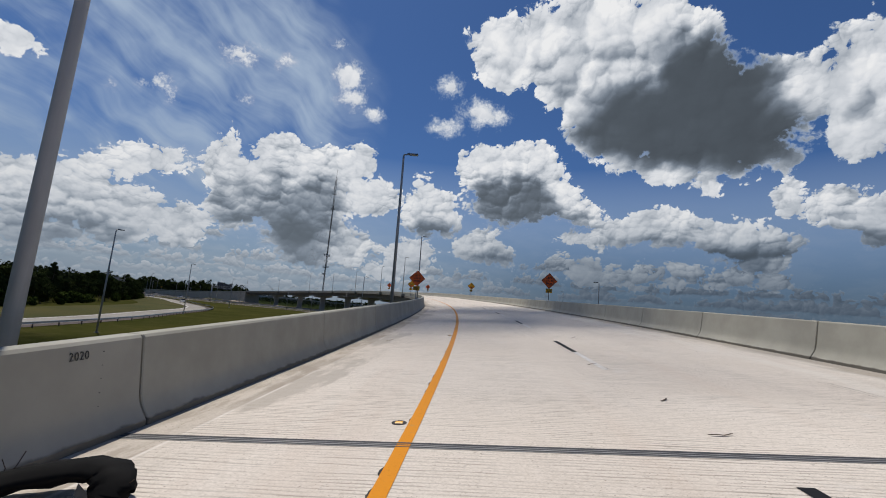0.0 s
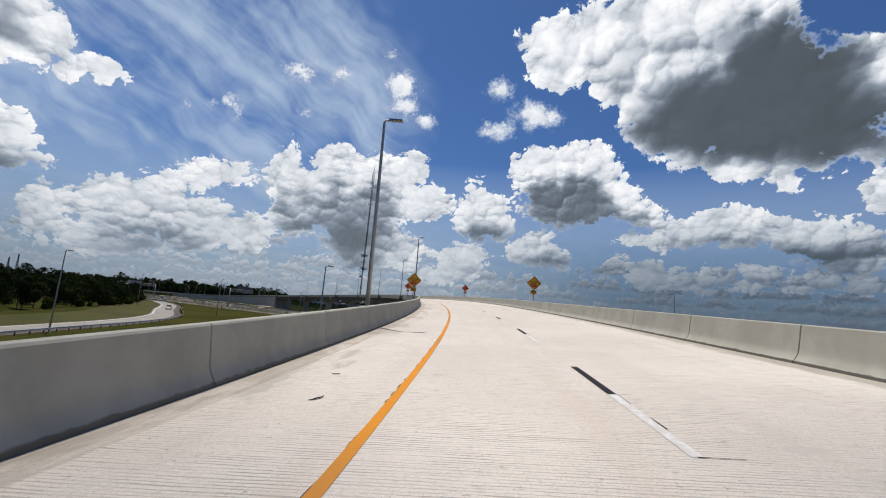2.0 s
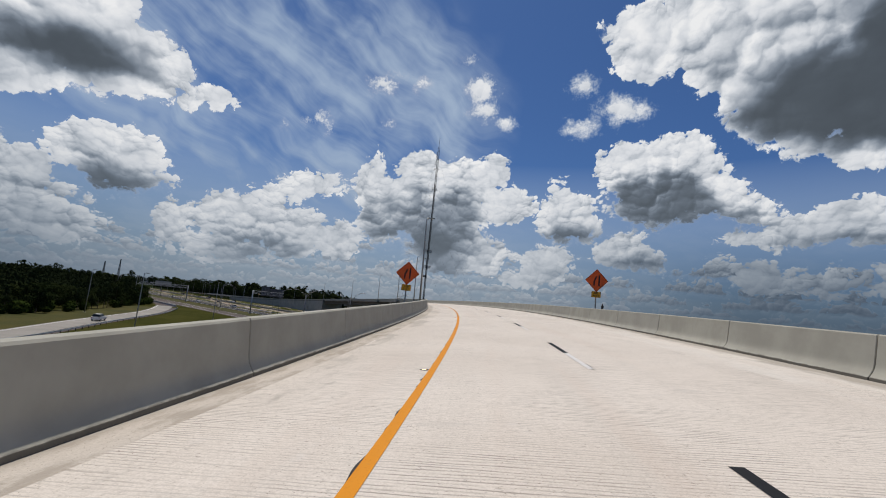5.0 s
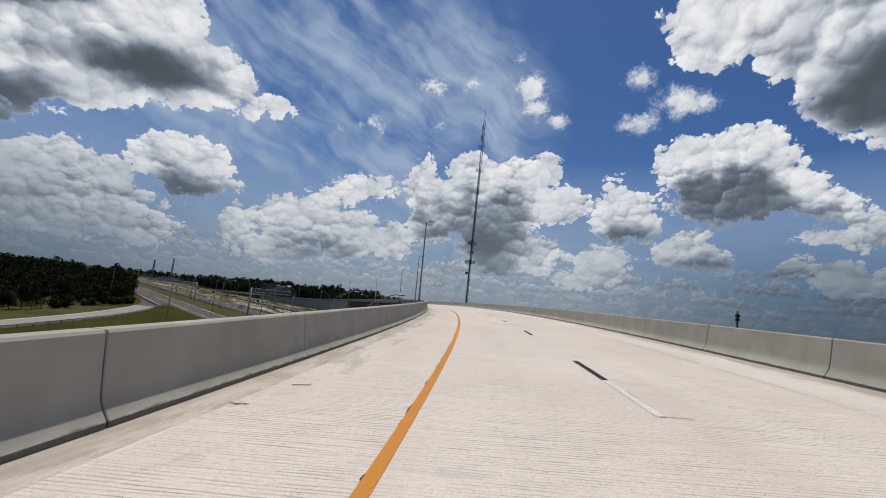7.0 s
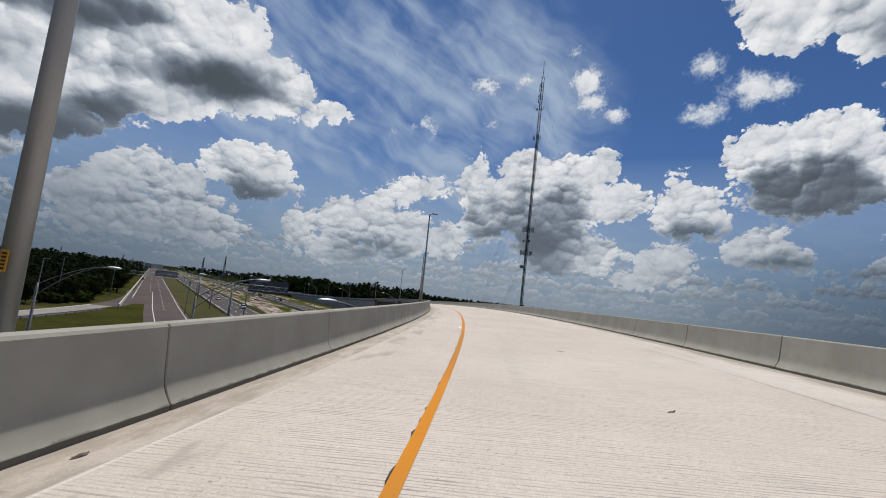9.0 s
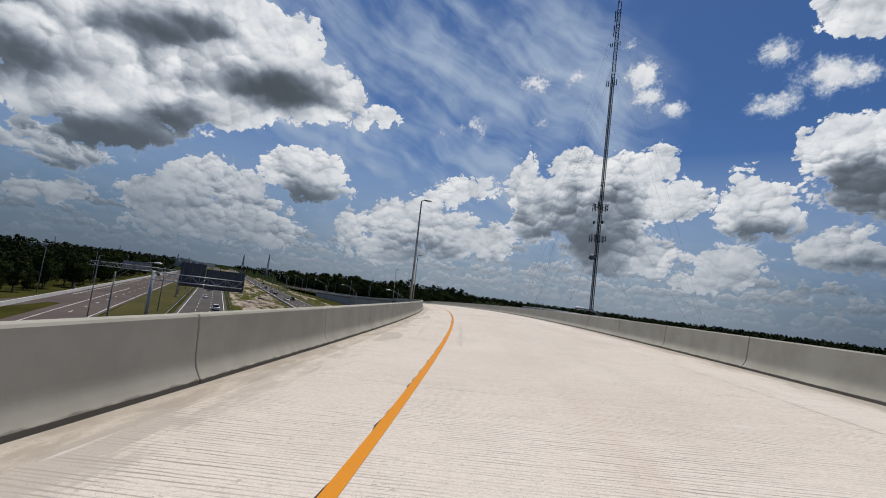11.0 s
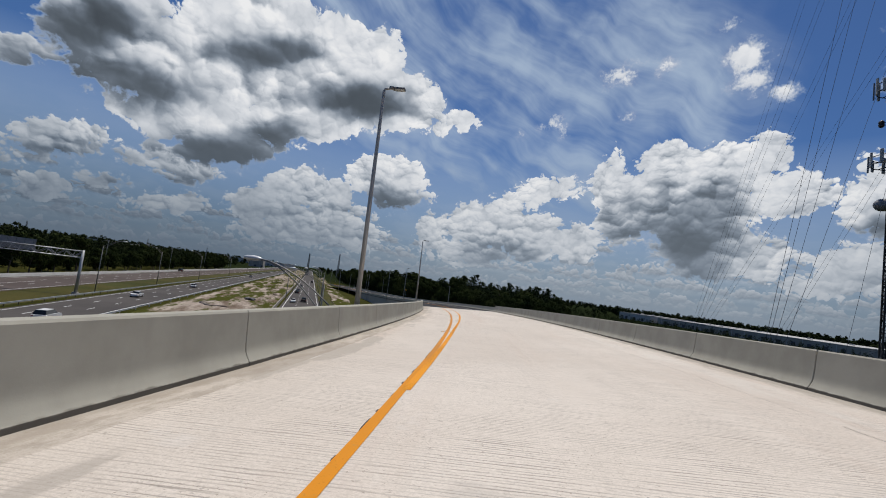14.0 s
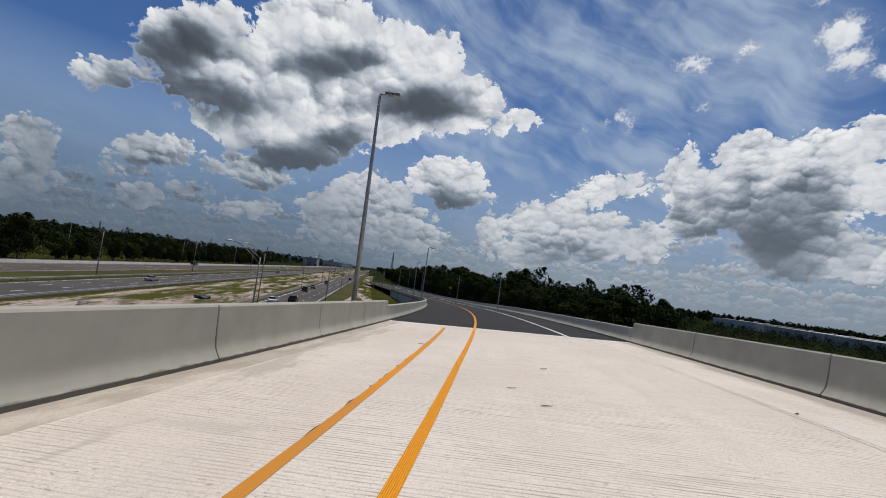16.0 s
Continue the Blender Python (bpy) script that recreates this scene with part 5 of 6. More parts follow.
def beside(pts, off, z):
    out = []
    for i, p in enumerate(pts):
        d = (pts[min(i + 1, len(pts) - 1)] - pts[max(i - 1, 0)]).normalized()
        q = p + Vector((d.y, -d.x, 0)) * off
        q.z = GROUND + z
        out.append(q)
    return out


def path_strip(pts, a, b, z):
    L, R = beside(pts, a, z), beside(pts, b, z)
    verts = L + R
    n = len(L)
    return raw(verts, [(i, n + i, n + i + 1, i + 1) for i in range(n - 1)])


surface("loop_ramp", path_strip(LOOP_PTS[:114], -3.3, 3.3, 0.06), M_PALE_ROAD, "pale concrete loop ramp curling through the grass")
surface("loop_shoulder", path_strip(LOOP_PTS[:110], 3.3, 5.2, 0.04), M_OLD_ASPHALT, "brownish asphalt shoulder of the loop ramp")
surface("loop_merge", path_strip(LOOP_PTS[113:], -3.3, 4.5, 0.035), M_OLD_ASPHALT, "pinkish asphalt where the loop ramp joins the collector road")
surface("edge_line", path_strip(LOOP_PTS[:114], -2.7, -2.5, 0.08), M_WHITE_LINE, "white edge line of the loop ramp", "road marking")
surface("loop_verge", path_strip(LOOP_PTS[20:108], -19, -3.3, 0.03), M_MOWN, "yellowish mown grass beside the loop ramp", "verge")
guardrail(beside(LOOP_PTS[14:108], 5.9, 0.0), "dark weathered guardrail on posts along the loop ramp", 3.0)


# ---- lamps beside the ground roads ----
def cobra_lamp(m, height=11.85, reach=4.3, label="galvanised motorway lamp with twin curved arms and an oval head"):
    """A pole with two arms that curve out toward +x to an oval lamp head."""
    root = thing("motorway_lamp", label, "street lamp", "motorway lamps", "", m)
    part("pole", tube(bmesh.new(), [(0, 0, -0.8), (0, 0, height * 0.5), (0, 0, height)], [0.14, 0.115, 0.09], 10), M_LAMP_ARM, root, smooth=True)
    for name, z0 in (("upper_arm", height - 0.1), ("lower_arm", height - 0.95)):
        pts = []
        for k in range(9):
            t = k / 8
            pts.append((reach * t, 0, z0 + (height + 1.8 - z0) * (1 - (1 - t) ** 1.7)))
        part(name, tube(bmesh.new(), pts, 0.036, 8), M_LAMP_ARM, root, smooth=True)
    head = bmesh.new()
    bmesh.ops.create_uvsphere(head, u_segments=16, v_segments=10, radius=0.5, matrix=Matrix.Translation((reach + 0.38, 0, height + 1.8)) @ Matrix.Diagonal((1.1, 0.42, 0.26, 1)))
    part("lamp_head", head, M_COBRA, root, smooth=True)
    return root


def plain_turn(p, angle):
    return Matrix.Translation(p) @ Euler((0, 0, radians(angle))).to_matrix().to_4x4()


cobra = cobra_lamp(plain_turn((-46.5, 226.7, GROUND + 0.5), 63))
for x, y, z, ang in ((-83.2, 247.5, 0.05, 63), (-71.4, 253.4, 0.5, 63), (-171.6, 380.8, -0.6, 235), (-216.4, 404.0, -0.6, 235)):
    copy_thing(cobra, plain_turn((x, y, GROUND + z), ang))
for u, n, ang in ((271.2, 270.8, 215), (413, 263.2, 245), (475, 263.2, 245), (540, 263.2, 245), (610, 263.2, 245), (700, 263.2, 245), (800, 263.2, 245),
                  (250, 218, 65), (318, 218.5, 65), (384, 218.5, 65), (431, 218.5, 245), (492, 218.5, 245), (575, 218.5, 245), (660, 218.5, 245), (760, 218.5, 245),
                  (110, 218.5, 65), (60, 218.5, 65), (10, 218.5, 65), (-45, 218.5, 65), (75, 263.2, 245), (20, 263.2, 245), (-40, 263.2, 245), (212, 208.5, 245), (155, 208.5, 245), (100, 208.5, 245), (441, 275.9, 245), (500, 275.9, 245), (545, 275.9, 245), (630, 275.9, 245), (720, 275.9, 245)):
    copy_thing(cobra, plain_turn(field_at(u, n), ang))
cobra_lamp(plain_turn((-74.9, 329.4, GROUND), 219), 13.1)
tall = lamp_post(plain_turn((-42.0, 57.0, GROUND), 0), 13.2, "tall grey lamp post with flat head standing in grass", "lamp posts in the fields")
for x, y, ang in ((-18, 108.2, 20), (-4.6, 5.6, 0), (-66, 118, 20), (-95, 205, 30), (-150, 232, 30), (-205, 290, 40), (-175, 312, 40), (-130, 262, 40)):
    copy_thing(tall, plain_turn((x, y, GROUND), ang))
copy_thing(tall, plain_turn((29.8, 81.0, GROUND + 0.9), 180))
lamp_post(plain_turn((48.0, 170.0, GROUND), 180), 18.1, "very tall grey lamp post with flat head beyond the flyover", "lamp posts in the fields")
for u, n in ((340, 187), (400, 187), (470, 187), (560, 187), (650, 187), (760, 187), (380, 312), (440, 316), (510, 312), (590, 312), (680, 312), (790, 300), (900, 300),
             (560, 290), (650, 288), (760, 286)):
    copy_thing(tall, plain_turn(field_at(u, n), 245))
for s in (515, 560, 612, 664):
    copy_thing(tall, plain_turn(Vector((at(s, -4.3).x, at(s, -4.3).y, at(s, -4.3).z - 3.0)), 60))


def utility_pole(p, height):
    """A stout dark pole with a short collar of boxes near its top."""
    root = thing("utility_pole", "stout dark brown utility pole rising behind the flyover", "utility pole", "", "", plain_turn(p, 25))
    part("pole", tube(bmesh.new(), [(0, 0, -0.5), (0, 0, height * 0.5), (0, 0, height)], [0.36, 0.30, 0.24], 12), M_MAST, root, smooth=True)
    for z, wide in ((height - 1.1, 0.8), (height - 2.0, 0.7)):
        part("equipment_box", box(bmesh.new(), (0, -0.1, z), (wide, 0.6, 0.7), None, 0.05), M_MAST, root)


utility_pole((2.5, 305.7, GROUND), 19.4)

# ---- sign gantries over the roads ----
def gantry(u, label, posts, w0, w1, h, tall, panels):
    """Round posts carry a box truss from w0 to w1; panels hang on its far side: middle, width, bottom, height, material."""
    root = thing("sign_gantry", label, "sign gantry", "sign gantries", "", along(u, 0))
    for x in posts:
        part("gantry_post", tube(bmesh.new(), [(x, 0, 0), (x, 0, h + tall + 0.25)], [0.34, 0.28], 12), M_GALV, root, smooth=True)
        part("post_base", box(bmesh.new(), (x, 0, 0.25), (1.1, 1.1, 0.5), None, 0.03), M_MSE, root)
    for z in (h, h + tall):
        for y in (-0.5, 0.5):
            part("chord", tube(bmesh.new(), [(w0, y, z), (w1, y, z)], 0.09, 8), M_GALV, root, smooth=True)
    n = max(2, round((w1 - w0) / 1.7))
    step = (w1 - w0) / n
    for k in range(n):
        x = w0 + k * step
        for y in (-0.5, 0.5):
            ends = [(x, y, h), (x + step, y, h + tall)] if k % 2 else [(x, y, h + tall), (x + step, y, h)]
            part("diagonal", tube(bmesh.new(), ends, 0.05, 5), M_GALV, root)
        part("tie", tube(bmesh.new(), [(x, -0.5, h), (x, 0.5, h + tall)], 0.04, 5), M_GALV, root)
    for x, w, z, hh, mat in panels:
        panel = part("sign_panel", box(bmesh.new(), (x, 0.72, z + hh / 2), (w, 0.06, hh), None, 0.01), mat, root, "unlit grey back of a large sign")
        k = -w / 2 + 0.5
        while k < w / 2:
            part("stiffener", box(bmesh.new(), (x + k, 0.66, z + hh / 2), (0.1, 0.07, hh - 0.2)), M_SIGN_BACK, panel)
            k += 1.6


gantry(374, "galvanised lattice gantry with a pale sign back over the collector road", (187.4, 218.6), 187.4, 218.6, 8.6, 1.5, ((204.5, 9.0, 8.9, 2.6, M_SIGN_PALE),))
gantry(281, "galvanised cantilever gantry with big dark sign backs over the carriageway", (219.6,), 219.6, 236.0, 9.9, 1.5, ((226.4, 4.6, 9.2, 4.9, M_SIGN_DARK), (232.6, 7.6, 9.0, 4.2, M_SIGN_DARK)))


# ---- cars below ----
def car_mesh(L, Wd, H, kind):
    """Body shell lofted from side outlines: hull, cabin glass."""
    hull = bmesh.new()
    if kind == "sedan":
        side = [(-0.5, 0.24), (-0.5, 0.52), (-0.44, 0.62), (-0.2, 0.66), (0.18, 0.66), (0.44, 0.56), (0.5, 0.44), (0.5, 0.22)]
        cabin = [(-0.33, 0.64), (-0.2, 0.97), (0.06, 1.0), (0.25, 0.64)]
    else:
        side = [(-0.5, 0.22), (-0.5, 0.58), (-0.47, 0.64), (-0.2, 0.65), (0.22, 0.65), (0.45, 0.58), (0.5, 0.46), (0.5, 0.22)]
        cabin = [(-0.48, 0.63), (-0.42, 0.97), (0.08, 1.0), (0.27, 0.63)]
    def loft(bm, outline, wid, top_in):
        left, right = [], []
        for y, z in outline:
            w = wid * (1 - top_in * max(0, (z - 0.6)) / 0.4)
            left.append(bm.verts.new((-w / 2, y * L, z * H)))
            right.append(bm.verts.new((w / 2, y * L, z * H)))
        bm.faces.new(left)
        bm.faces.new(right[::-1])
        n = len(outline)
        for k in range(n):
            bm.faces.new((left[k], right[k], right[(k + 1) % n], left[(k + 1) % n]))
        bmesh.ops.recalc_face_normals(bm, faces=bm.faces[:])
        bmesh.ops.bevel(bm, geom=bm.edges[:], offset=0.05, segments=2, affect="EDGES")
        return bm
    return loft(hull, side, Wd, 0.0), loft(bmesh.new(), cabin, Wd * 0.94, 0.28)


def car(m, paint, label, kind="sedan"):
    L, Wd, H = (4.7, 1.84, 1.45) if kind == "sedan" else (4.8, 1.95, 1.78)
    root = thing("car", label, "car", "cars on the roads below", "", m)
    hull, cabin = car_mesh(L, Wd, H, kind)
    part("body", hull, paint, root)
    part("window", cabin, M_GLASS, root)
    part("roof", box(bmesh.new(), (0, -0.1 * L if kind == "sedan" else -0.16 * L, H * 0.992), (Wd * 0.66, L * (0.27 if kind == "sedan" else 0.46), 0.05), None, 0.02), paint, root)
    for x in (-1, 1):
        for y in (-0.31, 0.31):
            wheel = part("wheel", tube(bmesh.new(), [(x * (Wd / 2 - 0.2), y * L, 0.33), (x * (Wd / 2 + 0.01), y * L, 0.33)], 0.33, 16), M_RUBBER, root)
            part("rim", tube(bmesh.new(), [(x * (Wd / 2 - 0.1), y * L, 0.33), (x * (Wd / 2 + 0.02), y * L, 0.33)], 0.2, 12), M_GALV, wheel)
        part("tail_lamp", box(bmesh.new(), (x * Wd * 0.4, -L * 0.5, H * 0.52), (0.3, 0.06, 0.14), None, 0.01), P_RED, root)
        part("headlight", box(bmesh.new(), (x * Wd * 0.38, L * 0.485, H * 0.47), (0.36, 0.1, 0.12), None, 0.01), M_LENS, root)
    return root


P_WHITE = material("white car paint", plain((0.72, 0.72, 0.71), 0.25))
P_BLACK = material("black car paint", plain((0.015, 0.016, 0.018), 0.2))
P_GREY = material("grey car paint", plain((0.10, 0.11, 0.12), 0.25, 0.3))
P_SILVER = material("silver car paint", plain((0.42, 0.43, 0.44), 0.3, 0.4))
P_RED = material("red lamp lens", plain((0.25, 0.012, 0.01), 0.2))
car(plain_turn((-124, 218, GROUND + 0.07), 37), P_WHITE, "white SUV driving on the pale loop ramp", "suv")
car(along(382, 228.5, 0.06), P_WHITE, "white sedan on the near carriageway", "sedan")
car(along(333, 232.5, 0.06), P_WHITE, "white pickup-sized SUV on the near carriageway", "suv")
car(along(437, 229.0, 0.06), P_SILVER, "silver sedan far along the near carriageway", "sedan")
for u, n, p, txt, kind in ((418, 265.6, P_WHITE, "white sedan among dark cars on the motorway", "sedan"), (425, 269.2, P_BLACK, "black SUV on the motorway", "suv"),
                           (470, 265.5, P_BLACK, "black SUV on the motorway", "suv"), (492, 265.4, P_GREY, "dark grey sedan on the motorway", "sedan"),
                           (540, 265.8, P_GREY, "dark grey SUV far along the motorway", "suv"), (640, 272.4, P_BLACK, "dark SUV far along the motorway", "suv"),
                           (600, 229.0, P_GREY, "grey sedan far along the carriageway", "sedan")):
    car(along(u, n, 0.06), p, txt, kind)

# ---- warehouses, far buildings and pylons ----
def warehouse(corner, turn, length, depth, height, label, dark):
    root = thing("warehouse", label, "warehouse", "distant warehouses", "", plain_turn((*corner, GROUND), turn))
    part("wall", box(bmesh.new(), (length / 2, depth / 2, height / 2), (length, depth, height)), dark, root)
    part("roof", box(bmesh.new(), (length / 2, depth / 2, height + 0.25), (length + 0.6, depth + 0.6, 0.5)), M_ROOF_PALE, root)
    k = 6
    while k < length - 4:
        part("wall_panel", box(bmesh.new(), (k, -0.12, height * 0.5), (0.5, 0.25, height * 0.94)), M_WH_PALE, root)
        part("dock_door", box(bmesh.new(), (k + 5, -0.1, 2.2), (3.2, 0.2, 3.8)), M_SIGN_DARK, root)
        k += 12
    for x in (length * 0.2, length * 0.55, length * 0.8):
        part("roof_unit", box(bmesh.new(), (x, depth * 0.4, height + 1.1), (3.5, 2.5, 1.3), None, 0.1), M_WH_PALE, root)


warehouse((-392, 940), -12, 46, 90, 8.4, "grey warehouse with a pale roof beyond the trees", M_WH_PALE)
warehouse((-338, 930), -16, 60, 130, 7.4, "long grey warehouse with a pale roof beyond the trees", M_WH_GREY)
warehouse((-272, 880), -14, 130, 150, 7.2, "long low grey warehouse with dock doors and a pale roof", M_WH_GREY)
warehouse((-1300, 420), 20, 160, 70, 11, "pale far warehouse among the woods", M_WH_PALE)
warehouse((-1500, 760), 40, 180, 70, 12, "pale far warehouse among the woods", M_WH_PALE)
warehouse((-960, 640), 60, 24, 24, 14, "small dark office block far along the motorway", M_WH_GREY)


def lattice_tower(p, h, w, label):
    root = thing("lattice_tower", label, "lattice tower", "distant lattice towers", "", Matrix.Translation(p))
    legs = bmesh.new()
    for k in range(4):
        a = math.pi / 2 * k + 0.6
        tube(legs, [(w * math.cos(a), w * math.sin(a), 0), (w * 0.25 * math.cos(a), w * 0.25 * math.sin(a), h)], 0.28, 5)
    part("tower_leg", legs, M_SIGN_BACK, root)
    br = bmesh.new()
    n = 12
    for i in range(n):
        z0, z1 = h * i / n, h * (i + 1) / n
        r0, r1 = w * (1 - 0.75 * i / n), w * (1 - 0.75 * (i + 1) / n)
        for k in range(4):
            a, b = math.pi / 2 * k + 0.6, math.pi / 2 * (k + 1) + 0.6
            tube(br, [(r0 * math.cos(a), r0 * math.sin(a), z0), (r1 * math.cos(b), r1 * math.sin(b), z1)], 0.14, 4, False)
            tube(br, [(r0 * math.cos(b), r0 * math.sin(b), z0), (r1 * math.cos(a), r1 * math.sin(a), z1)], 0.14, 4, False)
    part("tower_brace", br, M_SIGN_BACK, root)
    if h < 30:
        arms = bmesh.new()
        for z in (h * 0.72, h * 0.86, h):
            tube(arms, [(-4.5, 0, z), (4.5, 0, z)], 0.16, 5)
        part("cross_arm", arms, M_SIGN_BACK, root)


lattice_tower((-737, 649, GROUND), 33, 2.2, "slim steel lattice tower beside the far motorway")
lattice_tower((-881, 780, GROUND), 45, 2.6, "slim steel lattice tower beside the far motorway")
for x, y in ((-1150, 330), (-1240, 520), (-1180, 180), (-1330, 660), (-1400, 820), (-1000, 60)):
    lattice_tower((x, y, GROUND), 27, 2.4, "far transmission pylon rising over the woods")
for x, y in ((-80, 980), (60, 900), (-520, 1150), (-640, 1250), (150, 700)):
    copy_thing(tall, plain_turn((x, y, GROUND), 0))

car(along(560, 193.5, 0.06), P_BLACK, "black pickup truck on the collector road", "suv")
heap = thing("debris_heap", "dark heap of broken debris lying on the dug sand", "debris", "", "", along(409, 252.3))
rng = random.Random(12)
for i in range(9):
    bm = box(bmesh.new(), (0, 0, 0), (rng.uniform(0.5, 1.4), rng.uniform(0.5, 1.6), rng.uniform(0.25, 0.6)), None, 0.05)
    for v in bm.verts:
        v.co *= rng.uniform(0.75, 1.2)
    ob = part("broken_slab", bm, M_DARK_STEEL, heap)
    ob.matrix_basis = Matrix.Translation((rng.uniform(-1.0, 1.0), rng.uniform(-2.2, 2.2), rng.uniform(0.2, 0.6))) @ Euler((rng.uniform(-0.5, 0.5), rng.uniform(-0.5, 0.5), rng.uniform(0, 3))).to_matrix().to_4x4()
warning_sign(plain_turn((-317.8, 510.6, 0.75), 51), M_SIGN_YELLOW, M_SIGN_YELLOW, (), None, "amber diamond warning sign with a black symbol beside the asphalt ramp", None, True)
# number tag on one lamp post
tag = thing("pole_tag", "yellow plastic tag with black bars strapped round a lamp post", "tag", "", "", Matrix.Translation((-44.1, 235.2, 9.86)) @ Euler((0, 0, radians(38))).to_matrix().to_4x4())
part("tag_plate", box(bmesh.new(), (0, -0.108, 0), (0.075, 0.012, 0.24), None, 0.003), M_SIGN_YELLOW, tag)
for k in range(5):
    part("tag_bar", box(bmesh.new(), (0, -0.116, -0.08 + 0.04 * k), (0.045, 0.004, 0.022)), M_SIGN_BLACK, tag)


# ---- trees ----
def crown_bmesh(seed, height, spread, base, leaves, size, pine):
    """Leaf clumps on the skins of many small uneven blobs, with gaps between them."""
    rng = random.Random(seed)
    verts, faces = [], []
    blobs = []
    for k in range(12 if pine else 15):
        t = (k + 0.5) / (12 if pine else 15)
        z = base + (height - base) * t
        r = spread * (1.05 - t * 0.75) if pine else spread * math.sqrt(max(0.08, 1 - (2 * t - 0.95) ** 2))
        a = rng.uniform(0, 6.283)
        d = r * rng.uniform(0.15, 0.72)
        blobs.append((Vector((math.cos(a) * d, math.sin(a) * d, z)), max(0.5, r * rng.uniform(0.34, 0.62))))
    for i in range(leaves):
        c, r = blobs[i % len(blobs)]
        v = Vector((rng.gauss(0, 1), rng.gauss(0, 1), rng.gauss(0, 1) * 0.8)).normalized()
        p = c + Vector((v.x, v.y, v.z * 0.75)) * r * rng.uniform(0.72, 1.12)
        n = (v + Vector((rng.uniform(-0.6, 0.6), rng.uniform(-0.6, 0.6), rng.uniform(-0.2, 0.7)))).normalized()
        x = n.orthogonal().normalized()
        x = Matrix.Rotation(rng.uniform(0, 6.283), 3, n) @ x
        y = n.cross(x)
        s = size * rng.uniform(0.6, 1.35)
        b = len(verts)
        verts += [p - x * s, p - y * s * 0.5 + n * s * 0.12, p + x * s, p + y * s * 0.55 - n * s * 0.1]
        faces.append((b, b + 1, b + 2, b + 3))
    return verts, faces


def shape(name, verts, faces, mat):
    me = bpy.data.meshes.new(name)
    me.from_pydata(verts, [], faces)
    me.materials.append(mat)
    return me


def trunk_bmesh(seed, height, base, spread, r):
    rng = random.Random(seed)
    bm = bmesh.new()
    pts = [Vector((0, 0, -0.3))]
    for k in range(1, 6):
        pts.append(Vector((rng.uniform(-0.25, 0.25), rng.uniform(-0.25, 0.25), height * 0.9 * k / 5)))
    tube(bm, pts, [r * (1 - 0.16 * k) for k in range(6)], 7)
    for k in range(6):
        z = base + (height - base) * rng.uniform(0.0, 0.6)
        a = rng.uniform(0, 6.283)
        reach = spread * rng.uniform(0.4, 0.8)
        p = Vector((0, 0, z))
        tube(bm, [p, p + Vector((math.cos(a) * reach * 0.5, math.sin(a) * reach * 0.5, 0.5)), p + Vector((math.cos(a) * reach, math.sin(a) * reach, 1.5))], [r * 0.4, r * 0.28, r * 0.12], 5)
    return bm


KINDS = []
for i, (h, spread, base, n, size, pine) in enumerate(((10.5, 2.7, 4.0, 2600, 0.24, True), (12.5, 3.0, 5.5, 2800, 0.25, True), (9.0, 3.6, 2.2, 3400, 0.25, False),
                                                     (11.0, 4.2, 2.0, 4200, 0.27, False), (7.0, 2.8, 0.8, 2600, 0.22, False))):
    crown = shape("crown", *crown_bmesh(40 + i, h, spread, base, n, size, pine), M_PINE if pine else M_LEAF)
    trunk = mesh_of("trunk", trunk_bmesh(60 + i, h, base, spread, 0.17 if pine else 0.21), M_BARK)
    KINDS.append((crown, trunk, pine))
shrub_mesh = shape("leaves", *crown_bmesh(77, 2.2, 1.7, 0.2, 700, 0.26, False), M_PALM)


def tree(x, y, kind, scale, turn, z=GROUND):
    crown, trunk, pine = KINDS[kind]
    root = thing("tree", "slender dark green pine at the wood's edge" if pine else "dense dark green broadleaf tree at the wood's edge", "tree", "trees at the wood's edge")
    root.matrix_basis = Matrix.LocRotScale((x, y, z), Euler((0, 0, turn)), (scale, scale, scale * random.uniform(0.9, 1.12)))
    for name, me in (("trunk", trunk), ("crown", crown)):
        ob = new(name, me)
        ob.parent = root


def wood_edge(line, rows, gap, step, scale, kinds):
    """Trees in uneven rows behind a line of ground points, on its left."""
    for r in range(rows):
        pts = []
        for a, b in zip(line, line[1:]):
            d = b - a
            n = max(1, int(d.length / step))
            side = Vector((-d.y, d.x, 0)).normalized()
            pts += [a + d * (k / n) + side * (r * gap) for k in range(n)]
        for p in pts:
            tree(p.x + random.uniform(-step, step) * 0.4, p.y + random.uniform(-step, step) * 0.4, random.choice(kinds),
                 random.uniform(0.8, 1.2) * scale, random.uniform(0, 6.28))


# west wood along the loop ramp, north-west wood along the collector road, east wood right of the asphalt ramp
WEST = [Vector(p) for p in ((-66, 20, 0), (-76, 62, 0), (-90, 95, 0), (-108, 135, 0), (-122, 168, 0), (-146, 215, 0), (-166, 247, 0), (-187, 272, 0), (-204, 293, 0), (-222, 307, 0))]
NORTHWEST = [field_at(340, 184), field_at(420, 184), field_at(560, 183), field_at(760, 184)]
EAST = [field_at(800, 306), field_at(620, 320), field_at(480, 334), field_at(408, 346), field_at(450, 388)]
wood_edge(WEST, 2, 7.0, 5.2, 0.70, (0, 1, 2, 3, 3, 4))
wood_edge(NORTHWEST, 1, 8.0, 6.5, 1.0, (2, 3, 3, 4))
wood_edge(EAST[::-1], 1, -9.0, 6.0, 1.15, (2, 3, 3, 4))
wood_edge([p + ACROSS * 10 for p in EAST[::-1]], 1, -9.0, 6.0, 1.4, (2, 3, 3))
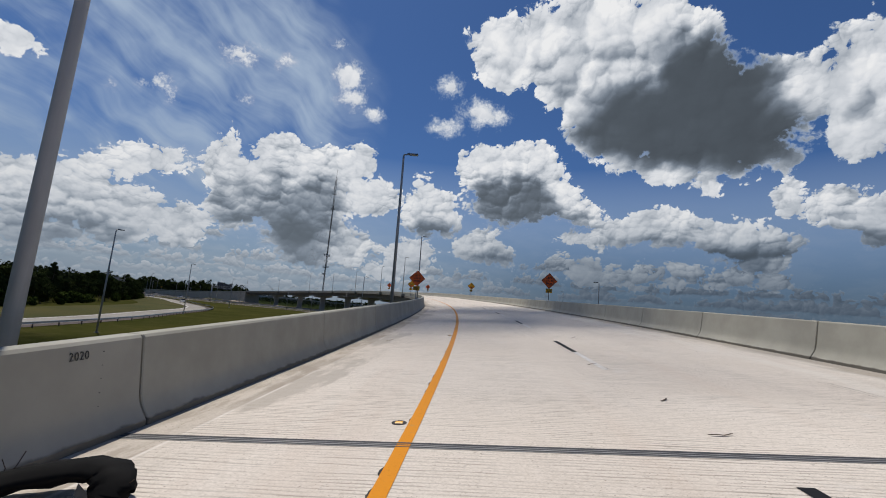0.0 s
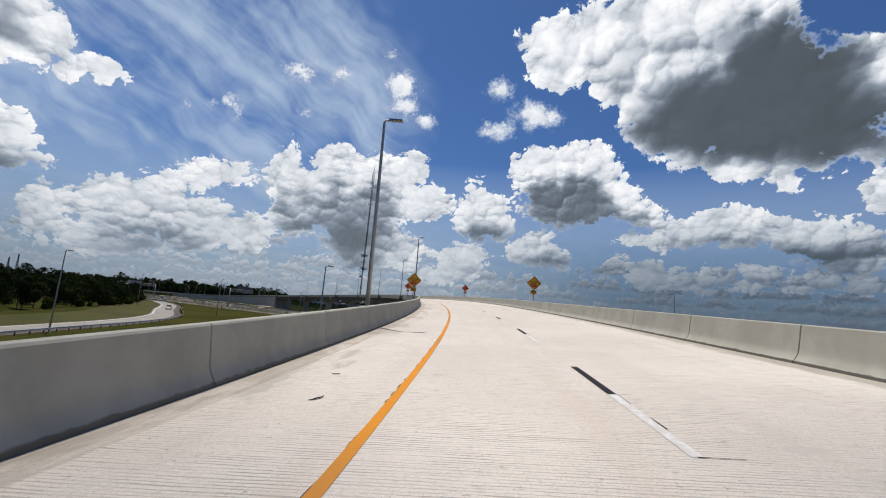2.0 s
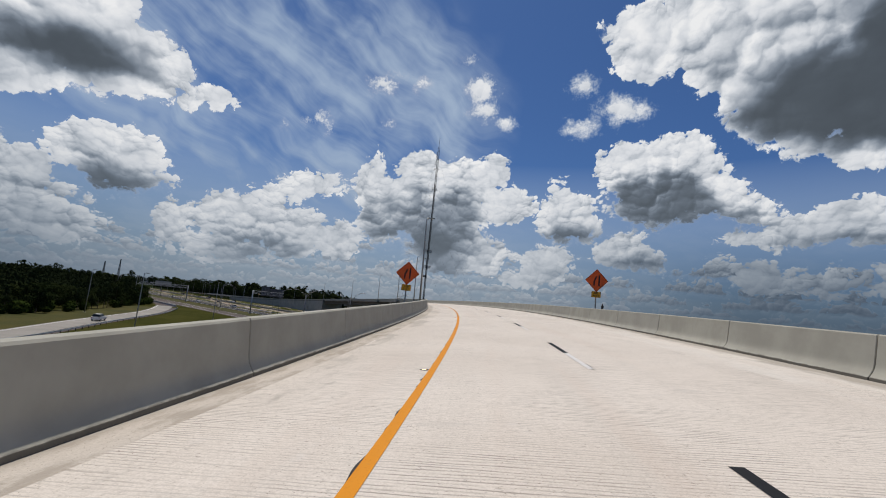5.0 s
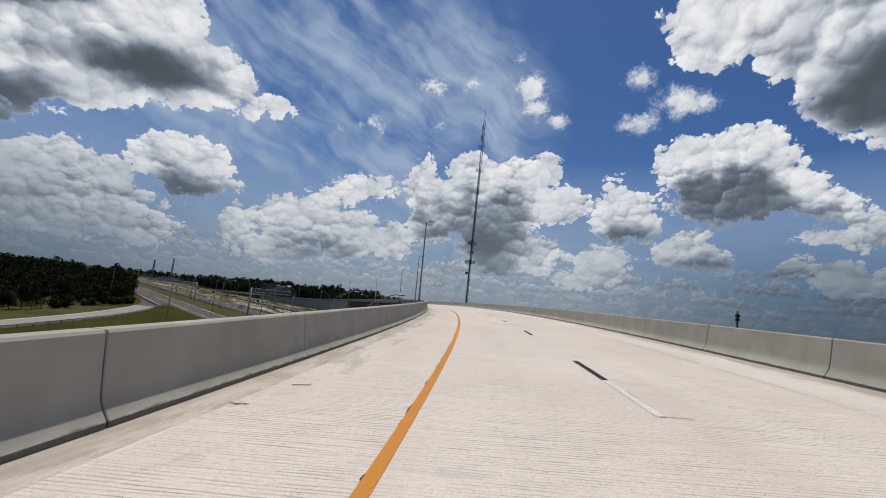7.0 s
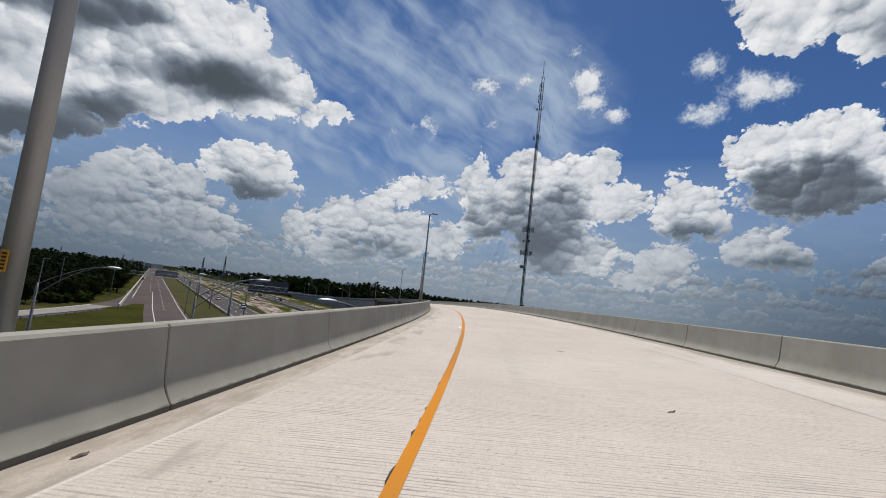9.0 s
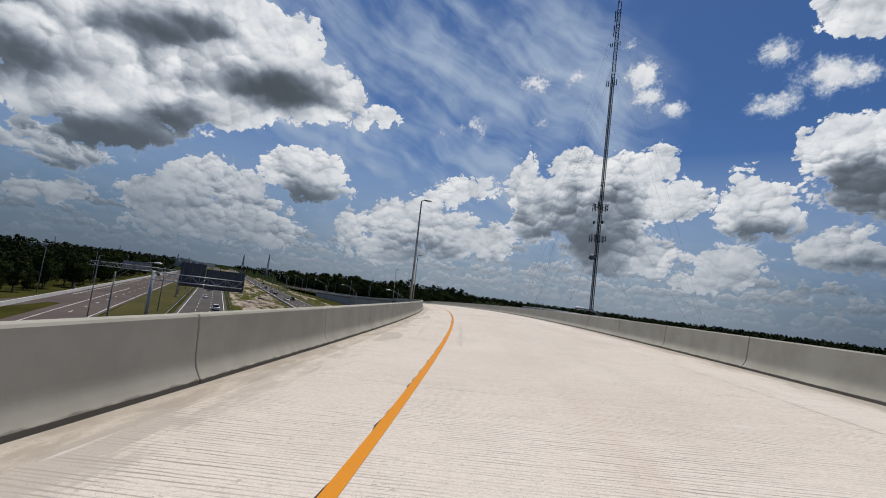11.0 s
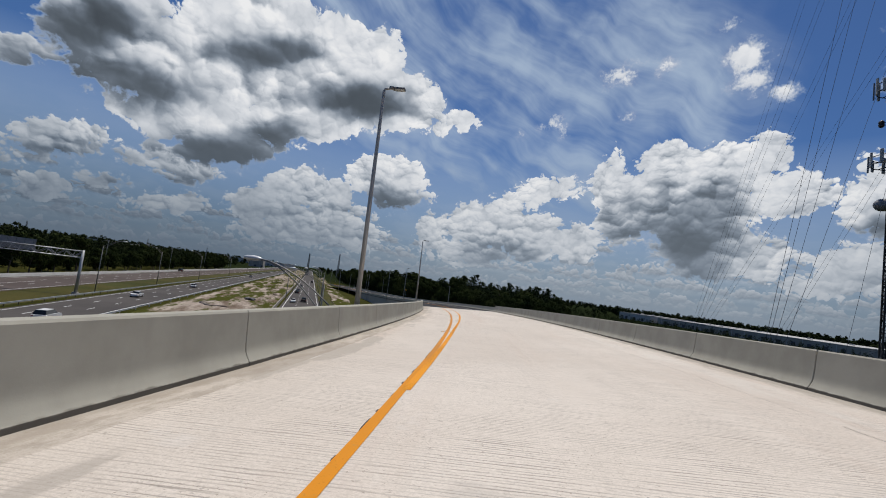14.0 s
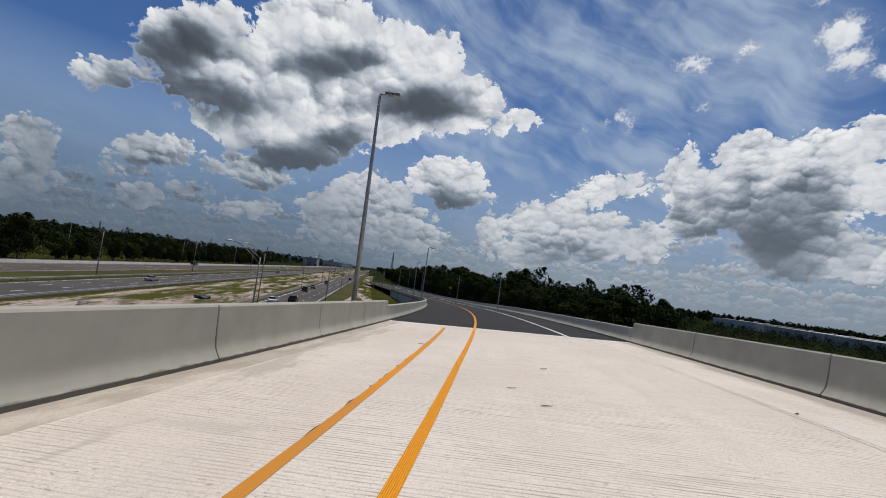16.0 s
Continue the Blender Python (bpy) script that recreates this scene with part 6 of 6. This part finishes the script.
for i in range(46):
    k = random.uniform(0, len(WEST) - 1.01)
    a, b = WEST[int(k)], WEST[int(k) + 1]
    p = a.lerp(b, k - int(k))
    ob = tagged(new("shrub", shrub_mesh), "bright green shrub at the foot of the wood", "shrub", "shrubs at the wood's edge")
    ob.matrix_basis = Matrix.LocRotScale((p.x + random.uniform(1, 5), p.y + random.uniform(-3, 1), GROUND), Euler((0, 0, random.uniform(0, 6))), Vector((1, 1, 1)) * random.uniform(0.6, 1.4))


def woods(name, label, spots, size, leaves):
    """Tree tops of a wood joined in one: only the canopy shows."""
    all_v, all_f = [], []
    proto = [crown_bmesh(90 + k, 12.0, 4.6, 2.5, leaves, size, False) for k in range(5)]
    for x, y, s in spots:
        v, f = random.choice(proto)
        a = random.uniform(0, 6.28)
        ca, sa = math.cos(a) * s, math.sin(a) * s
        k = s * random.uniform(0.8, 1.15)
        b = len(all_v)
        all_v += [(x + p.x * ca - p.y * sa, y + p.x * sa + p.y * ca, GROUND + p.z * k) for p in v]
        all_f += [tuple(b + j for j in q) for q in f]
    ob = new(name, shape(name, all_v, all_f, M_FAR_WOOD))
    return tagged(ob, label, "woods", kind="stuff")


def scatter(n, inside, size):
    out = []
    while len(out) < n:
        x, y = random.uniform(-1500, 500), random.uniform(-300, 1600)
        if inside(Vector((x, y, 0))):
            out.append((x, y, size * random.uniform(0.75, 1.2)))
    return out


def un(p):
    return p.dot(ALONG), p.dot(ACROSS)


def west_area(p):
    u, n = un(p)
    if n > 172 or u > 900:
        return False
    k = np.interp(p.y, [v.y for v in WEST], [v.x for v in WEST])
    return p.x < k - 12 and p.x > -600 and -100 < p.y


def east_area(p):
    u, n = un(p)
    return 345 < n < 520 and 312 + 1.36 * (n - 289) < u < 1000


def edge_spots(line, deep, gap, size):
    """Bushy growth that closes the foot of a wood."""
    out = []
    for a, b in zip(line, line[1:]):
        d = b - a
        side = Vector((-d.y, d.x, 0)).normalized()
        for k in range(int(d.length / gap)):
            p = a + d * random.random() + side * random.uniform(*deep)
            out.append((p.x, p.y, size * random.uniform(0.7, 1.3)))
    return out


woods("undergrowth", "dark bushy growth closing the feet of the woods", edge_spots(WEST, (1, 14), 0.9, 0.36) + edge_spots(NORTHWEST, (1, 12), 1.1, 0.46) + edge_spots(EAST, (-3, 14), 1.0, 0.5), 0.40, 180)
def west_rim(p):
    k = np.interp(p.y, [v.y for v in WEST], [v.x for v in WEST])
    return west_area(p) and k - 75 < p.x < k - 8


woods("west_rim", "dense dark green canopy behind the wood's edge", scatter(800, west_rim, 0.66), 0.62, 110)
woods("west_woods", "dense dark green mixed wood beyond the loop ramp", scatter(1400, west_area, 0.70), 0.5, 150)
def nw_area(p):
    u, n = un(p)
    return 90 < n < 178 and 330 < u < 1000


woods("northwest_woods", "dense dark green wood beyond the collector road", scatter(420, nw_area, 1.0), 0.48, 320)
woods("east_woods", "dense dark green wood beyond the asphalt ramp", scatter(480, east_area, 1.3), 0.42, 420)
def scrub_area(p):
    u, n = un(p)
    return 318 < n < 640 and 120 < u < 312 + 1.36 * (n - 289)


woods("east_scrub", "low dark green thicket between the flyover and the warehouses", scatter(1300, scrub_area, 0.50), 0.5, 110)
far_spots = []
for i in range(3600):
    a = radians(random.uniform(-75, 125))
    d = random.uniform(900, 2400)
    x, y = -120 - math.sin(a) * d, 300 + math.cos(a) * d
    u, n = un(Vector((x, y, 0)))
    if 180 < n < 320:
        continue
    far_spots.append((x, y, random.uniform(0.75, 1.0) * (1 if d < 1500 else 1.5)))
for i in range(1100):
    a, d = radians(random.uniform(-80, 26)), random.uniform(700, 1250)
    x, y = -120 - math.sin(a) * d, 300 + math.cos(a) * d
    if -410 < x < -100 and 860 < y < 1080:
        continue
    far_spots.append((x, y, random.uniform(0.95, 1.15)))
woods("far_woods", "hazy dark line of woods along the horizon", far_spots, 1.9, 40)


# ---- small things on the deck ----
def on_deck(s, lat, up=0.0, turn=0.0):
    e = math.atan(float(np.interp(s, KNOT, FALL)) * 0.01)
    return road_pose(s, lat, up) @ Euler((0, -e, radians(turn))).to_matrix().to_4x4()


# date cast into the first barrier, with bolt holes beside it
stamp = thing("date_stamp", "black painted year on the concrete barrier beside the expansion joint", "painted text", "", "", None)
def on_face(s, height):
    """A pose on the left barrier's face: x along the road, y up the face, z out of it."""
    ahead = (at(s + 0.5, -3.4) - at(s - 0.5, -3.4)).normalized()
    lean = -0.14 - 0.065 * (height - 0.3) / 0.755
    out = Vector((ahead.y, -ahead.x, 0)).normalized()
    out = (out + Vector((0, 0, 0.086))).normalized()
    up = out.cross(ahead)
    m = Matrix((ahead, up, out)).transposed().to_4x4()
    m.translation = at(s, -3.255 + lean, height) + out * 0.004
    return m


text_mesh("2020", 0.128, M_SIGN_BLACK, on_face(4.45, 0.955), stamp, "letter", 0.86, 1.1, 0.0)
for k in range(5):
    bolt = part("bolt_hole", tube(bmesh.new(), [(0, 0, -0.01), (0, 0, 0.003)], 0.0045, 6), M_SIGN_BLACK, stamp)
    bolt.matrix_basis = on_face(4.76, 0.97 - k * 0.15)


# raised reflective markers beside the yellow line
def road_stud(m, first_one=[]):
    root = thing("road_stud", "amber reflective road stud on a dark pad beside the yellow line", "road stud", "road studs", "", m)
    part("pad", tube(bmesh.new(), [(0, 0, 0.001), (0, 0, 0.006)], 0.1, 14), M_TAR, root)
    bm = raw([(-0.055, -0.05, 0), (0.055, -0.05, 0), (0.055, 0.05, 0), (-0.055, 0.05, 0), (-0.045, -0.022, 0.019), (0.045, -0.022, 0.019), (0.045, 0.022, 0.019), (-0.045, 0.022, 0.019)],
             [(3, 2, 1, 0), (4, 5, 6, 7), (0, 1, 5, 4), (1, 2, 6, 5), (2, 3, 7, 6), (3, 0, 4, 7)])
    body = part("stud_body", bm, M_REFLECTOR, root)
    return root


stud = road_stud(on_deck(5.9, -0.2))
for s in (17.95, 312.4, 324.9, 336.9, 399.25, 411.5, 288.6, 264.4, 240.2, 216.0, 167.7, 143.5, 119.3, 95.1, 71.0, 46.8, 423.8, 435.2, 448.5):
    copy_thing(stud, on_deck(s, -0.18 if s < 395 else -0.2))
for s, lat in ((399.35, 0.17), (411.45, 0.44), (423.9, 0.73), (435.2, 0.98)):
    copy_thing(stud, on_deck(s, lat))

# scraps of black tape along the yellow line's left edge
tape = bmesh.new()
rng = random.Random(5)
s = -20.0
while s < 457:
    s += rng.choice((0.12, 0.25, 0.4, 0.8, 1.5))
    L = rng.uniform(0.12, 0.75)
    w = rng.uniform(0.010, 0.036)
    x = -0.078
    pts = []
    n = 5
    for k in range(n + 1):
        pts.append((s + L * k / n, x - (w * math.sin(math.pi * k / n) * rng.uniform(0.5, 1.2) + 0.001)))
    a = [tape.verts.new(at(q, x + 0.01, 0.005)) for q, _ in pts]
    b = [tape.verts.new(at(q, l, 0.005)) for q, l in pts]
    for k in range(n):
        tape.faces.new((b[k], a[k], a[k + 1], b[k + 1]))
    s += L
# peeled strips on the right edge of the dashes and thin lines across their ends
for k in range(-6, 19):
    end = PHASE + k * PERIOD
    for q in range(rng.randint(2, 4)):
        q0 = end - 6.1 + rng.uniform(0.0, 2.4)
        q1 = q0 + rng.uniform(0.15, 0.7)
        lat = 3.79 + rng.uniform(-0.006, 0.012)
        w = rng.uniform(0.008, 0.022)
        tape.faces.new([tape.verts.new(at(s0, l, 0.009)) for s0, l in ((q0, lat), (q0, lat + w), (q1, lat + w * 0.4), (q1, lat))])
    for q0, reach in ((end - 6.1, rng.uniform(0.15, 0.42)), (end - 3.05, rng.uniform(0.05, 0.25))):
        tape.faces.new([tape.verts.new(at(s0, l, 0.009)) for s0, l in ((q0, 3.70), (q0, 3.80 + reach), (q0 + 0.012, 3.80 + reach), (q0 + 0.018, 3.70))])
tagged(part("tape_scraps", tape, M_TAR), "ragged black scraps of old tape along the yellow line", "tape scraps", kind="stuff")

# thin broken seam where an edge line was removed, on the right
seam = bmesh.new()
s = -20.0
while s < 457:
    L = rng.uniform(1.5, 6.5) if s > 170 else rng.uniform(0.3, 1.6)
    lat = 7.62 + rng.uniform(-0.02, 0.02)
    for off in ((0.0,) if rng.random() < 0.6 else (0.0, 0.14)):
        w = rng.uniform(0.006, 0.014)
        n = max(1, int(L / 1.5))
        for k in range(n):
            q0, q1 = s + L * k / n, s + L * (k + 1) / n
            seam.faces.new([seam.verts.new(at(q, l, 0.004)) for q, l in ((q0, lat + off), (q0, lat + off + w), (q1, lat + off + w), (q1, lat + off))])
    s += L + (rng.uniform(0.05, 0.6) if s > 170 else rng.uniform(1.0, 7.0))
tagged(part("seam_traces", seam, M_TAR), "thin broken dark traces of a removed edge line", "seam", kind="stuff")


def scrap(name, label, s, lat, length, width, turn, mat, bend=0.3):
    """A thin curled scrap lying on the deck."""
    bm = bmesh.new()
    n = 8
    rows = []
    for k in range(n + 1):
        t = k / n - 0.5
        x, y = t * length, bend * length * (t * t - 0.25)
        w = width * (0.4 + 0.6 * math.sin(math.pi * (k + 0.5) / (n + 1)))
        z = 0.006 + 0.012 * abs(math.sin(5 * t + s))
        rows.append([bm.verts.new((x, y - w / 2, z)), bm.verts.new((x, y, z + min(width * 0.25, 0.008))), bm.verts.new((x, y + w / 2, z))])
    for a, b in zip(rows, rows[1:]):
        for j in range(2):
            bm.faces.new((a[j], a[j + 1], b[j + 1], b[j]))
    ob = part(name, bm, mat)
    ob.matrix_basis = on_deck(s, lat, 0.002, turn)
    return tagged(ob, label, "debris", "debris on the deck")


for s, lat, L, w, turn in ((15.7, -2.2, 0.55, 0.02, 70), (18.1, 4.7, 0.5, 0.03, 60), (11.3, 3.6, 0.3, 0.03, 35), (5.89, 3.75, 0.32, 0.03, 10), (7.67, 3.8, 0.25, 0.03, 50),
                           (50.05, -1.9, 0.6, 0.06, 12), (61.24, -1.22, 0.3, 0.05, 60), (63.4, -1.6, 0.2, 0.04, 0), (102.5, -0.45, 0.3, 0.05, 0),
                           (115.3, -0.25, 0.25, 0.04, 0), (115.5, 3.68, 0.3, 0.04, 20), (118.0, -1.8, 0.55, 0.03, 10), (120.5, -1.9, 0.4, 0.03, 25), (441.3, 2.9, 0.2, 0.04, 10), (443.0, 7.85, 0.16, 0.04, 40), (104, 3.2, 0.4, 0.04, 20), (103.2, 3.5, 0.3, 0.04, 40), (107, 6.8, 0.7, 0.03, 10), (193.9, -2.17, 0.35, 0.03, 20), (192.4, -2.48, 0.3, 0.03, 0),
                           (246.9, 3.84, 0.26, 0.03, 40), (255, 3.5, 0.3, 0.05, 20), (228.5, 0.9, 0.4, 0.03, 0), (339.3, 2.9, 0.25, 0.05, 30), (373.2, 3.0, 0.2, 0.05, 40),
                           (372.0, -0.35, 0.35, 0.04, 10), (404, 2.2, 0.2, 0.04, 30), (445.5, 3.4, 0.2, 0.04, 30), (442.5, 2.4, 0.18, 0.03, 10), (50, 4.3, 0.5, 0.05, 40),
                           (92.9, -2.05, 0.45, 0.1, 5), (89.4, -1.85, 0.3, 0.03, 20), (85.5, -1.85, 0.22, 0.05, 10), (91.4, 3.75, 0.3, 0.03, 15), (326.2, 3.74, 0.25, 0.04, 40),
                           (47.3, 5.4, 0.35, 0.04, 50), (49, 8.8, 0.4, 0.04, 0), (232.3, 3.1, 0.45, 0.03, 5)):
    scrap("road_scrap", "dark curled scrap of rubber or tape lying on the deck", s, lat, L, w, turn, M_RUBBER if w > 0.03 else M_TWIG)
scrap("rust_plate", "small rusty metal scrap lying on the shoulder", 243.0, -2.95, 0.16, 0.05, 80, M_BARK, 0.05)

# skid marks
M_SKID = material("skid rubber", rough_stuff((0.32, 0.29, 0.25), (0.61, 0.55, 0.48), 6.0, 0.9, 0, 40.0))
for s0, s1, lat0, lat1, half in ((309.6, 322.0, 0.53, 0.42, 0.022), (309.3, 323.4, 0.60, 0.47, 0.013), (309.0, 324.0, 0.66, 0.50, 0.030), (310.2, 318.5, 0.72, 0.60, 0.010),
                                 (310.0, 322.8, -1.10, -1.40, 0.012), (310.4, 323.0, -1.17, -1.45, 0.012), (313.4, 315.6, -1.30, -1.36, 0.030)):
    bm = sweep([(-half, 0.005), (half, 0.005)], s0, s1, 1.0, False, at, lambda s: lat0 + (lat1 - lat0) * (s - s0) / (s1 - s0))
    tagged(part("skid_mark", bm, M_SKID), "faint grey streak of skid rubber along the deck", "skid mark", "skid marks", "structure")


# shredded tyre against the barrier
def torn_tyre():
    root = thing("torn_tyre", "shredded black tyre casing lying against the barrier's foot", "tyre", "", "", on_deck(3.55, -2.42, -0.05))
    way = ((-0.85, -0.42, 0.12), (-0.62, -0.24, 0.17), (-0.38, -0.08, 0.20), (-0.12, 0.02, 0.23), (0.1, 0.06, 0.25), (0.27, 0.05, 0.24), (0.37, -0.02, 0.19), (0.41, -0.08, 0.12), (0.42, -0.10, 0.06))
    rng = random.Random(8)
    fine = []
    for (a, b) in zip(way, way[1:]):
        for j in range(4):
            fine.append(Vector(a).lerp(Vector(b), j / 4))
    fine.append(Vector(way[-1]))
    bm = bmesh.new()
    rows = []
    for k, c in enumerate(fine):
        d = (fine[min(k + 1, len(fine) - 1)] - fine[max(k - 1, 0)]).normalized()
        side = d.cross(Vector((0, 0, 1))).normalized() if abs(d.z) < 0.9 else Vector((0, -1, 0))
        up = side.cross(d).normalized()
        row = []
        for j in range(14):
            a = 2 * math.pi * j / 14
            # flattened casing: broad tread on top, ribs along it, sagging walls
            rr = 1.0 + 0.10 * math.cos(5 * a) + rng.uniform(-0.06, 0.06) + 0.12 * math.sin(1.3 * k) * max(0, -math.sin(a))
            row.append(bm.verts.new(c + side * (0.15 * rr * math.cos(a)) + up * (0.085 * rr * math.sin(a))))
        rows.append(row)
    for a, b in zip(rows, rows[1:]):
        for j in range(14):
            bm.faces.new((a[j], a[(j + 1) % 14], b[(j + 1) % 14], b[j]))
    bm.faces.new(rows[0][::-1])
    bm.faces.new(rows[-1])
    bmesh.ops.recalc_face_normals(bm, faces=bm.faces[:])
    part("tread", bm, M_RUBBER, root, smooth=True)
    flap = raw([(0.1, -0.16, 0.0), (0.3, -0.2, 0.0), (0.24, -0.13, 0.14), (0.13, -0.1, 0.2)], [(0, 1, 2, 3)])
    bmesh.ops.solidify(flap, geom=flap.faces[:], thickness=0.012)
    part("torn_flap", flap, M_JOINT_STEEL, root, "grey torn inner lining")
    for x, y, z, dx, dy, dz in ((-0.55, -0.1, 0.2, -0.02, 0.02, 0.14), (-0.5, -0.1, 0.2, 0.1, 0.05, 0.2), (0.42, -0.05, 0.1, 0.12, 0.02, 0.12), (0.42, -0.1, 0.03, 0.1, -0.02, 0.03)):
        b = Vector((x, y, z))
        cord = tube(bmesh.new(), [b, b + Vector((dx * 0.2 + 0.02, dy, dz * 0.5)), b + Vector((dx, dy, dz))], 0.004, 5)
        part("frayed_cord", cord, M_TWIG, root)


torn_tyre()
